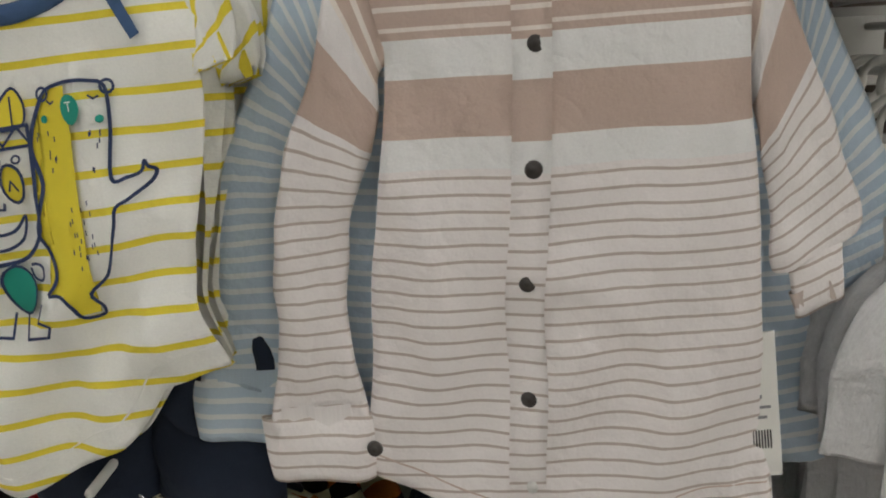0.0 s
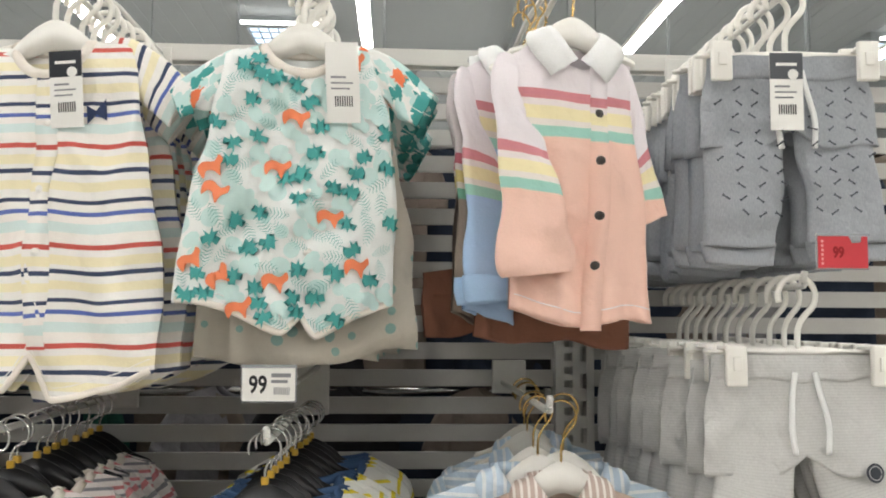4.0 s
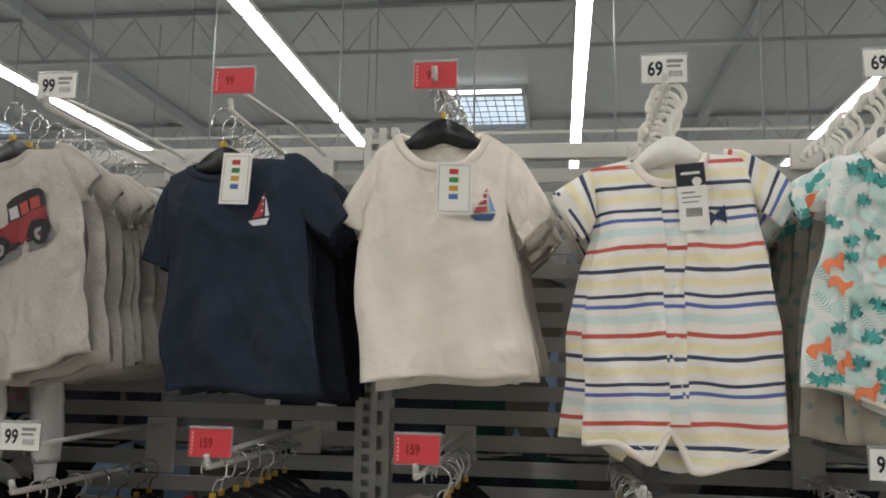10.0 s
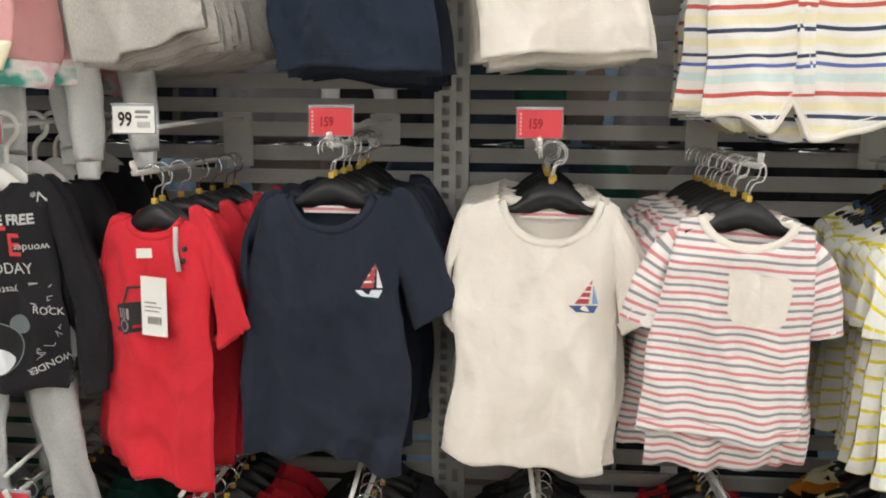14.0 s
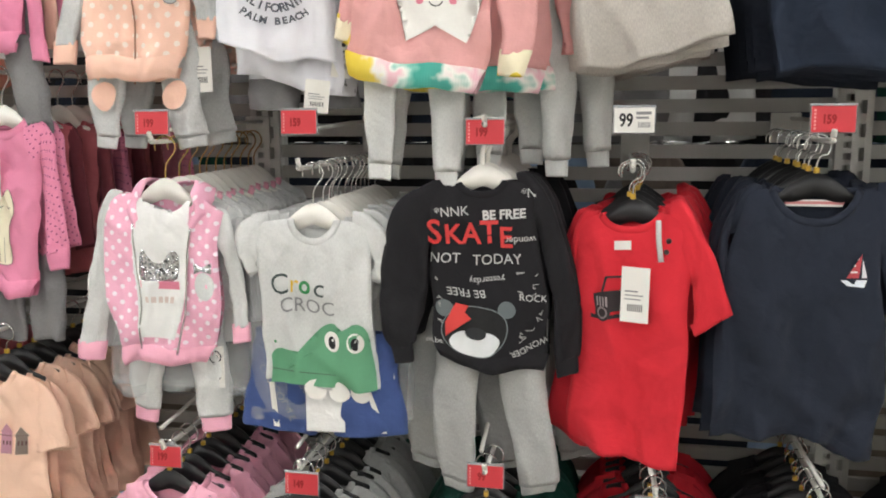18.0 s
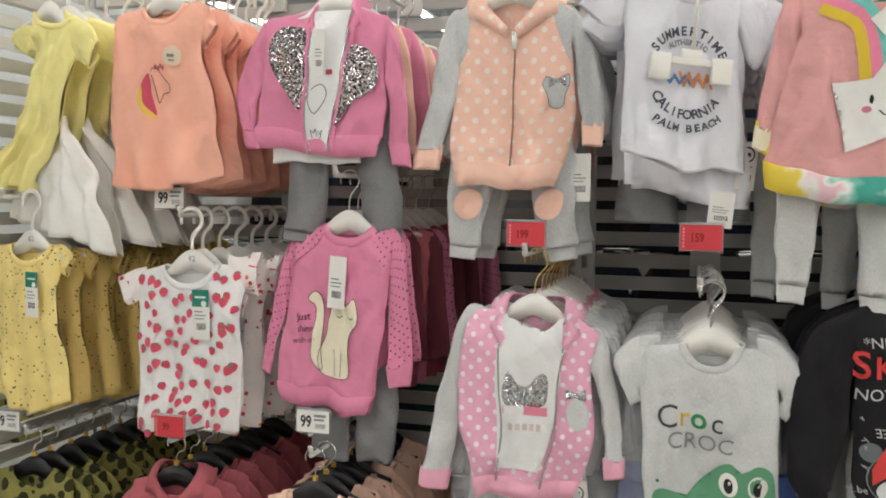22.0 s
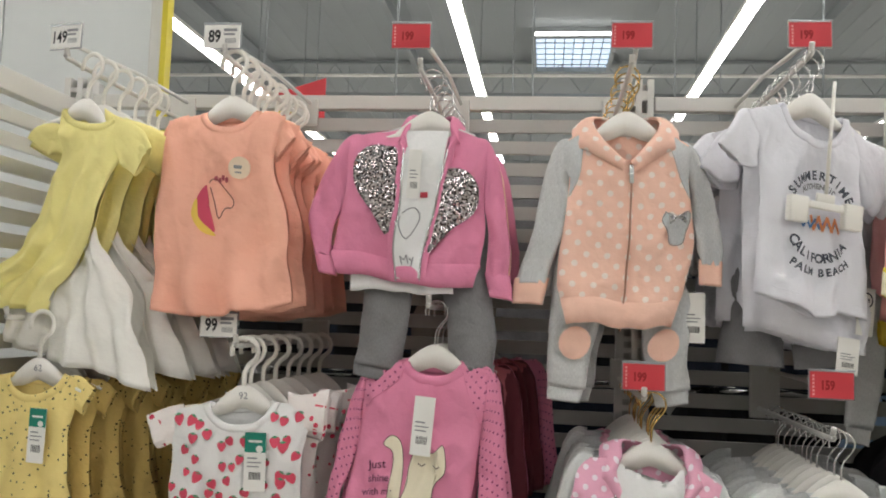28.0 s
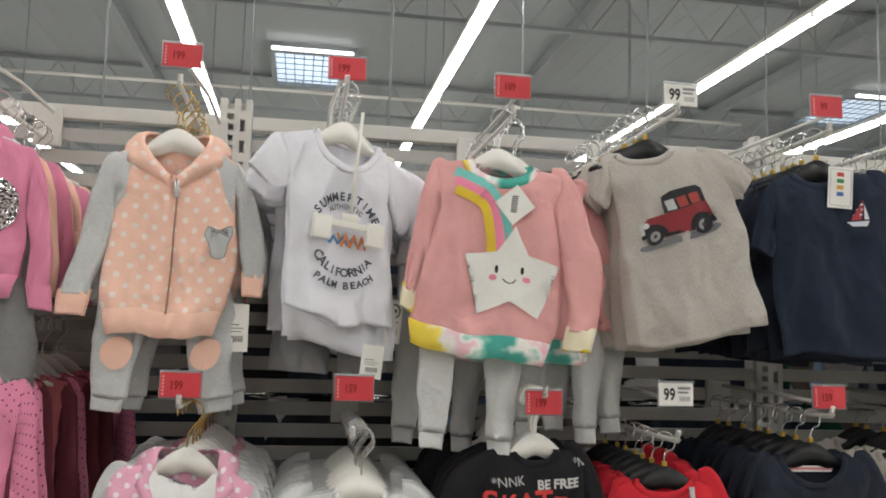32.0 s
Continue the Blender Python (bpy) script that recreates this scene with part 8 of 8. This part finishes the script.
# red tee
g, c = REDT
dark_v = ink("2d2528")
decal(g, "vehicle_print", dark_v, [rect(-0.062, -0.172, 0.045, -0.165), [(-0.05, -0.16), (-0.052, -0.128), (-0.03, -0.122), (0.012, -0.122), (0.036, -0.128), (0.04, -0.16)]], c.front, 0.0018, cell=0.01)
decal(g, "vehicle_roof", dark_v, stroke([(-0.034, -0.124), (-0.028, -0.098), (0.008, -0.098), (0.016, -0.124)], 0.004), c.front, 0.0022)
for x in (-0.036, 0.022):
    decal(g, "vehicle_wheel", dark_v, [ellipse(x, -0.16, 0.015, 0.015)], c.front, 0.0028)
    decal(g, "vehicle_rim", ink("8a7f80"), stroke(ellipse(x, -0.16, 0.009, 0.009, 0, 14) + [(x + 0.009, -0.16)], 0.003), c.front, 0.0034)
decal(g, "vehicle_grille", ink("9a9092"), [rect(-0.046 + 0.006 * k, -0.15, -0.043 + 0.006 * k, -0.132) for k in range(4)], c.front, 0.0028)
swing_tag(g, c.front, 0.026, -0.13, 0.05, 0.1, -4, lift=0.01)
decal(g, "neck_label", CARD, [rect(-0.016, -0.05, 0.014, -0.034)], c.front, 0.002)
part("neck_strap", tube(bmesh.new(), [(0.05, c.front(0.05, -0.02) - 0.004, -0.012), (0.052, c.front(0.05, -0.05) - 0.005, -0.05), (0.055, c.front(0.055, -0.08) - 0.005, -0.085)], 0.005, 6, 0.5), F_GREY, g)
buttons(g, c.front, [(0.08, -0.035), (0.075, -0.055)], 0.005)

# striped tee pocket
g, c = POCKET
decal(g, "pocket", F_CREAM, [blob([(-0.02, -0.075), (0.025, -0.082), (0.07, -0.085), (0.068, -0.13), (0.06, -0.155), (0.02, -0.165), (-0.015, -0.15), (-0.022, -0.11)], 4)], c.front, 0.0025, "plain cream chest pocket", cell=0.01)

# bear bodysuit
g, c = BEAR
for s in (-1, 1):
    decal(g, "neck_binding", F_DENIM, stroke(smooth_line([(s * 0.07, 0.0), (s * 0.085, -0.03), (s * 0.1, -0.062)], 4), 0.008), c.front, 0.003)
bear_o = smooth_line([(0.023, -0.098), (0.029, -0.092), (0.046, -0.089), (0.062, -0.09), (0.072, -0.095), (0.074, -0.118), (0.073, -0.156), (0.084, -0.157), (0.094, -0.154), (0.096, -0.147), (0.099, -0.151), (0.104, -0.154), (0.1, -0.162),
                      (0.085, -0.172), (0.075, -0.177), (0.073, -0.19), (0.068, -0.206), (0.058, -0.224), (0.042, -0.236), (0.048, -0.248), (0.047, -0.254), (0.034, -0.254), (0.028, -0.244), (0.02, -0.235), (0.01, -0.235)], 4)
bear_l = smooth_line([(0.024, -0.096), (0.016, -0.112), (0.011, -0.132), (0.018, -0.155), (0.013, -0.172), (0.005, -0.19), (0.014, -0.204), (0.018, -0.222), (0.009, -0.234)], 4)
decal(g, "bear_yellow", YEL_INK, [bear_l + [(0.022, -0.235), (0.03, -0.252), (0.045, -0.252), (0.036, -0.236), (0.034, -0.203), (0.031, -0.165), (0.039, -0.116), (0.044, -0.091), (0.03, -0.092)]], c.front, 0.0014, cell=0.01)
decal(g, "bear_line", NAVY_INK, stroke(bear_o, 0.0026), c.front, 0.0026)
decal(g, "bear_side_line", NAVY_INK, stroke(bear_l, 0.0034), c.front, 0.0028)
for x in (0.025, 0.074):
    decal(g, "bear_ear", NAVY_INK, stroke(ellipse(x, -0.095, 0.0045, 0.0045, 0, 12) + ellipse(x, -0.095, 0.0045, 0.0045, 0, 12)[:1], 0.002), c.front, 0.003)
for x in (0.032, 0.065):
    decal(g, "bear_eye", NAVY_INK, stroke([(x - 0.003, -0.1), (x, -0.1025), (x + 0.003, -0.101)], 0.0014), c.front, 0.003)
decal(g, "bear_nose", TEAL_INK, [ellipse(0.048, -0.108, 0.0075, 0.0105)], c.front, 0.003)
decal(g, "nose_mark", ink("e6efe9"), stroke([(0.048, -0.103), (0.048, -0.109)], 0.001) + stroke([(0.0455, -0.103), (0.0505, -0.103)], 0.001), c.front, 0.0036)
for x, z in ((0.025, -0.112), (0.068, -0.116)):
    decal(g, "bear_cheek", TEAL_INK, [ellipse(x, z, 0.0028, 0.0028, 0, 12)], c.front, 0.003)
for x, shade in ((0.002, YEL_INK), (-0.022, TEAL_INK), (-0.046, TEAL_INK)):
    f = blob([(x - 0.012, -0.116), (x - 0.012, -0.102), (x, -0.088), (x + 0.007, -0.1), (x + 0.004, -0.114)], 4)
    decal(g, "feather_print", shade, [f], c.front, 0.0016)
    decal(g, "feather_line", NAVY_INK, stroke(f + f[:1], 0.0018) + stroke([(x - 0.003, -0.115), (x - 0.002, -0.094)], 0.0012), c.front, 0.0026)
MX = -0.026
decal(g, "headband_line", NAVY_INK, stroke([(MX - 0.036, -0.119), (MX + 0.036, -0.114)], 0.0024) + stroke([(MX - 0.038, -0.133), (MX + 0.037, -0.128)], 0.0024) + stroke([(MX - 0.036 + 0.009 * k, -0.13 + 0.0005 * k + 0.012 * (k % 2)) for k in range(9)], 0.0018), c.front, 0.0026)
face = smooth_line([(MX - 0.037, -0.116), (MX - 0.037, -0.16), (MX - 0.032, -0.19), (MX - 0.015, -0.207), (MX, -0.21), (MX + 0.018, -0.206), (MX + 0.032, -0.19), (MX + 0.037, -0.172), (MX + 0.037, -0.131), (MX + 0.036, -0.115)], 4)
decal(g, "face_line", NAVY_INK, stroke(face, 0.0032), c.front, 0.003)
for s in (-1, 1):
    e = ellipse(MX + s * 0.02, -0.153, 0.009, 0.0135, 0, 16)
    decal(g, "face_eye", YEL_INK, [e], c.front, 0.0016)
    decal(g, "face_eye_line", NAVY_INK, stroke(e + e[:1], 0.0022) + stroke([(MX + s * 0.02 - 0.004, -0.158), (MX + s * 0.02, -0.151), (MX + s * 0.02 + 0.004, -0.158)], 0.0016), c.front, 0.0026)
    for d in (0.012, 0.026):
        decal(g, "face_dot", NAVY_INK, stroke(ellipse(MX + s * d, -0.1365, 0.0026, 0.0026, 0, 10) + [(MX + s * d + 0.0026, -0.1365)], 0.0014), c.front, 0.0026)
    decal(g, "foot_line", NAVY_INK, stroke([(MX + s * 0.006, -0.25), (MX + s * 0.008, -0.268), (MX + s * 0.03, -0.266), (MX + s * 0.034, -0.258), (MX + s * 0.022, -0.255), (MX + s * 0.026, -0.242)], 0.0022), c.front, 0.0026)
    decal(g, "arm_line", NAVY_INK, stroke(blob([(MX + s * 0.02, -0.212), (MX + s * 0.03, -0.214), (MX + s * 0.028, -0.224), (MX + s * 0.02, -0.222)], 3), 0.002), c.front, 0.0026)
decal(g, "face_nose", NAVY_INK, stroke([(MX + 0.002, -0.148), (MX - 0.002, -0.17), (MX + 0.008, -0.171), (MX + 0.009, -0.167)], 0.0018), c.front, 0.0026)
mouth = blob([(MX - 0.02, -0.178), (MX - 0.012, -0.195), (MX, -0.2), (MX + 0.016, -0.193), (MX + 0.023, -0.176), (MX + 0.01, -0.187), (MX - 0.006, -0.188)], 4)
decal(g, "face_mouth", NAVY_INK, stroke(mouth + mouth[:1], 0.0024), c.front, 0.0026)
decal(g, "teal_body", TEAL_INK, [ellipse(MX + 0.006, -0.231, 0.0135, 0.019)], c.front, 0.002)
decal(g, "teal_body_line", NAVY_INK, stroke(ellipse(MX + 0.006, -0.231, 0.0135, 0.019, 0, 20) + [(MX + 0.0195, -0.231)], 0.002), c.front, 0.0028)
dots = []
for k in range(40):
    x, z = (rnd.uniform(0.014, 0.03), rnd.uniform(-0.15, -0.122)) if k < 10 else (rnd.uniform(0.06, 0.071), rnd.uniform(-0.156, -0.125)) if k < 18 else (rnd.uniform(0.032, 0.062), rnd.uniform(-0.218, -0.17))
    dots.append(rect(x, z, x + 0.0009, z + 0.0034))
tagged(decal(g, "speckle_print", NAVY_INK, dots, c.front, 0.003), kind="stuff")

# striped shirt buttons, cuff button, tag
g, c = SHIRT
buttons(g, c.front, [(-0.004, -0.068), (-0.009, -0.153), (-0.013, -0.235), (-0.019, -0.324)], 0.0068)
buttons(g, lambda x, z: -0.034, [(-0.152, -0.39)], 0.0062)
swing_tag(g, c.front, 0.152, -0.345, 0.03, 0.115, 4, lift=-0.006)

# pale tee: lines and handwriting
g, c = SUN
lines = []
for z in (-0.098, -0.122, -0.142, -0.16, -0.192, -0.212):
    w = c.half(z) * 0.97
    lines += stroke([(-w + 2 * w * k / 24, z + 0.002 * math.sin(k * 0.9 + z * 80)) for k in range(25)], 0.0009)
decal(g, "line_print", ink("7d8aa6"), lines, c.front, 0.0014)
script = ink("7688ad")
decal(g, "handwriting", script, letters("you", 0.033, -0.012, -0.115, bold=-0.0006) + letters("are", 0.032, 0.075, -0.117, bold=-0.0006) + letters("my little", 0.028, -0.078, -0.136, bold=-0.0005) + letters("sunshine", 0.026, 0.036, -0.169, bold=-0.0004), c.front, 0.0018)
decal(g, "flower_print", ink("7a9ac4"), [ellipse(-0.02 + 0.008 * math.cos(radians(60 * k)), -0.156 + 0.008 * math.sin(radians(60 * k)), 0.008, 0.003, 60 * k, 10) for k in range(6)], c.front, 0.0018)
decal(g, "sun_print", ink("e6b43a"), [ellipse(0.052, -0.158, 0.008, 0.008)], c.front, 0.0022)
decal(g, "sail_print", ink("c0533f"), [[(0.014, -0.187), (0.022, -0.187), (0.022, -0.175)]], c.front, 0.002)
decal(g, "sail_yellow", ink("d9a53a"), [[(0.024, -0.187), (0.03, -0.187), (0.024, -0.177)]], c.front, 0.002)
swing_tag(g, c.front, 0.045, -0.092, 0.044, 0.092, -3, head=CARD_TEAL, lift=0.008)

# low row prints
g, c = HOUSES
for k, h in enumerate(("c9a59a", "b58aa0", "d0a8b0", "c08a9a", "8a7a70")):
    x = -0.075 + 0.036 * k
    decal(g, "house_print", ink(h), [rect(x - 0.013, -0.175, x + 0.013, -0.135 + 0.006 * (k % 2)), [(x - 0.016, -0.135 + 0.006 * (k % 2)), (x + 0.016, -0.135 + 0.006 * (k % 2)), (x, -0.115 + 0.006 * (k % 2))]], c.front, 0.0014)
    decal(g, "house_line", ink("6a4a4a"), [rect(x - 0.008 + 0.008 * j, -0.155, x - 0.004 + 0.008 * j, -0.146) for j in range(3)] + stroke([(x - 0.016, -0.135), (x + 0.016, -0.135)], 0.0014), c.front, 0.002)
g, c = CORAL
zip_line(g, c, -0.05, -0.36)
swing_tag(g, c.front, 0.012, -0.1, 0.02, 0.085, -3, lift=0.008)
decal(g, "flower_print", WHITE_INK, [q for a in range(0, 360, 45) for q in stroke([(-0.05, -0.12), (-0.05 + 0.022 * math.cos(radians(a)), -0.12 + 0.022 * math.sin(radians(a)))], 0.003)] + letters("CUTE", 0.02, -0.03, -0.165), c.front, 0.0014)
hood(g, c, F_CORAL)

# ======== clothes on the far side of the rack ========
far = Cloth(0.56, [(0, 0.12), (0.1, 0.125), (0.56, 0.15)], 0.12, 0.06, 0.03, seed=60, thick=0.03)
kinds = [low(far, "hung_shirt", "plain shirt on the far side of the rack", "shirt", (m,) * 3, tee_sleeves(0.12, 0.07, 0.14), group="clothes on the far side") for m in (F_GREY_DARK, F_NAVY, F_TAUPE, F_BLACK, F_CHAMBRAY, F_WHITE, F_GREEN_DARK)]
for z in (1.98, 1.42, 0.86):
    bar = thing("hanging_bar", "long chrome hanging bar on the far side of the rack", "bar", "far hanging bars")
    part("tube", tube(bmesh.new(), [(-3.7, 1.42, z - 0.012), (1.5, 1.42, z - 0.012)], 0.011, 8), CHROME, bar)
    for x in POSTS:
        part("bracket", boxes((x + 0.01, x + 0.02, POST_Y + 0.058, 1.42, z - 0.022, z - 0.006)), STEEL, bar, smooth=False)
    for k in range(34):
        src = kinds[(k * 5 + int(z * 10)) % len(kinds)] if rnd.random() < 0.6 else kinds[rnd.randrange(4)]
        x, yw = -3.5 + 0.145 * k + rnd.uniform(-0.03, 0.03), rnd.uniform(-30, 30)
        settle(src.name, src, pose(x, 1.42, z, 0, rnd.uniform(-3, 3), yw))


# dark clothes on a bar beside the pillar, beyond the side rack
side_bar = thing("hanging_bar", "chrome hanging bar on the wall beyond the side rack", "bar")
part("tube", tube(bmesh.new(), [(-5.3, 1.2, 1.33), (-4.2, 1.2, 1.33)], 0.011, 8), CHROME, side_bar)
for x in (-5.28, -4.22):
    part("bracket", boxes((x - 0.006, x + 0.006, 1.2, 1.6, 1.32, 1.34)), STEEL, side_bar, smooth=False)
dark_kinds = [low(far, "hung_shirt", "dark shirt on a bar by the wall", "shirt", (m,) * 3, tee_sleeves(0.12, 0.07, 0.14), group="clothes by the wall") for m in (F_OLIVE, F_NAVY_DARK, F_TAUPE, F_GREEN_DARK)]
for k in range(9):
    src = dark_kinds[k % 4]
    settle(src.name, src, pose(-5.2 + 0.12 * k, 1.2, 1.342, 0, 0, 70 + rnd.uniform(-12, 12)))


# ======== the hang of the cloth ========
def drape(x, z, seed, amp):
    """How far a point of hung cloth strays: sway, uneven hem and folds that deepen towards the hem."""
    k = min(1.0, max(-z, 0.0) / 0.3)
    q = min(1.0, max(-z - 0.03, 0.0) / 0.12)
    dx = 0.016 * k * noise.noise((seed * 1.3, z * 4, 1.0)) + 0.009 * q * noise.noise((x * 5, z * 11, seed * 2.1))
    dz = 0.014 * k * noise.noise((x * 6, seed * 3.7, 2.0)) + 0.004 * q * noise.noise((x * 14, z * 9, seed))
    w = noise.noise((x * 3, z * 5, seed * 1.9)) * 1.3
    dy = 0.0075 * k * k * math.sin(x * 52 + 5 * w + seed) + 0.008 * q * noise.noise((x * 9, z * 2.2, seed * 4.4))
    r = 1 - 3.0 * abs(noise.noise((x * 9 + z * 2.5 + seed, z * 2.0 - x * 3, seed * 0.7)))
    return dx * amp, (dy - 0.007 * q * max(0.0, r) ** 1.5) * amp, dz * amp


DRAPED = set()
for th, seed, amp in CLOTHES:
    for ob in th.children_recursive:
        if ob.type != "MESH" or ob.data.name in DRAPED:
            continue
        if ob.name.startswith("swing_tag"):
            d = drape(ob.location.x, ob.location.z, seed, amp)
            ob.location = ob.location + Vector((d[0], d[1] - 0.004, d[2]))
            continue
        if ob.parent.name.startswith("swing_tag"):
            continue
        DRAPED.add(ob.data.name)
        for v in ob.data.vertices:
            v.co = v.co + Vector(drape(v.co.x, v.co.z, seed, amp))
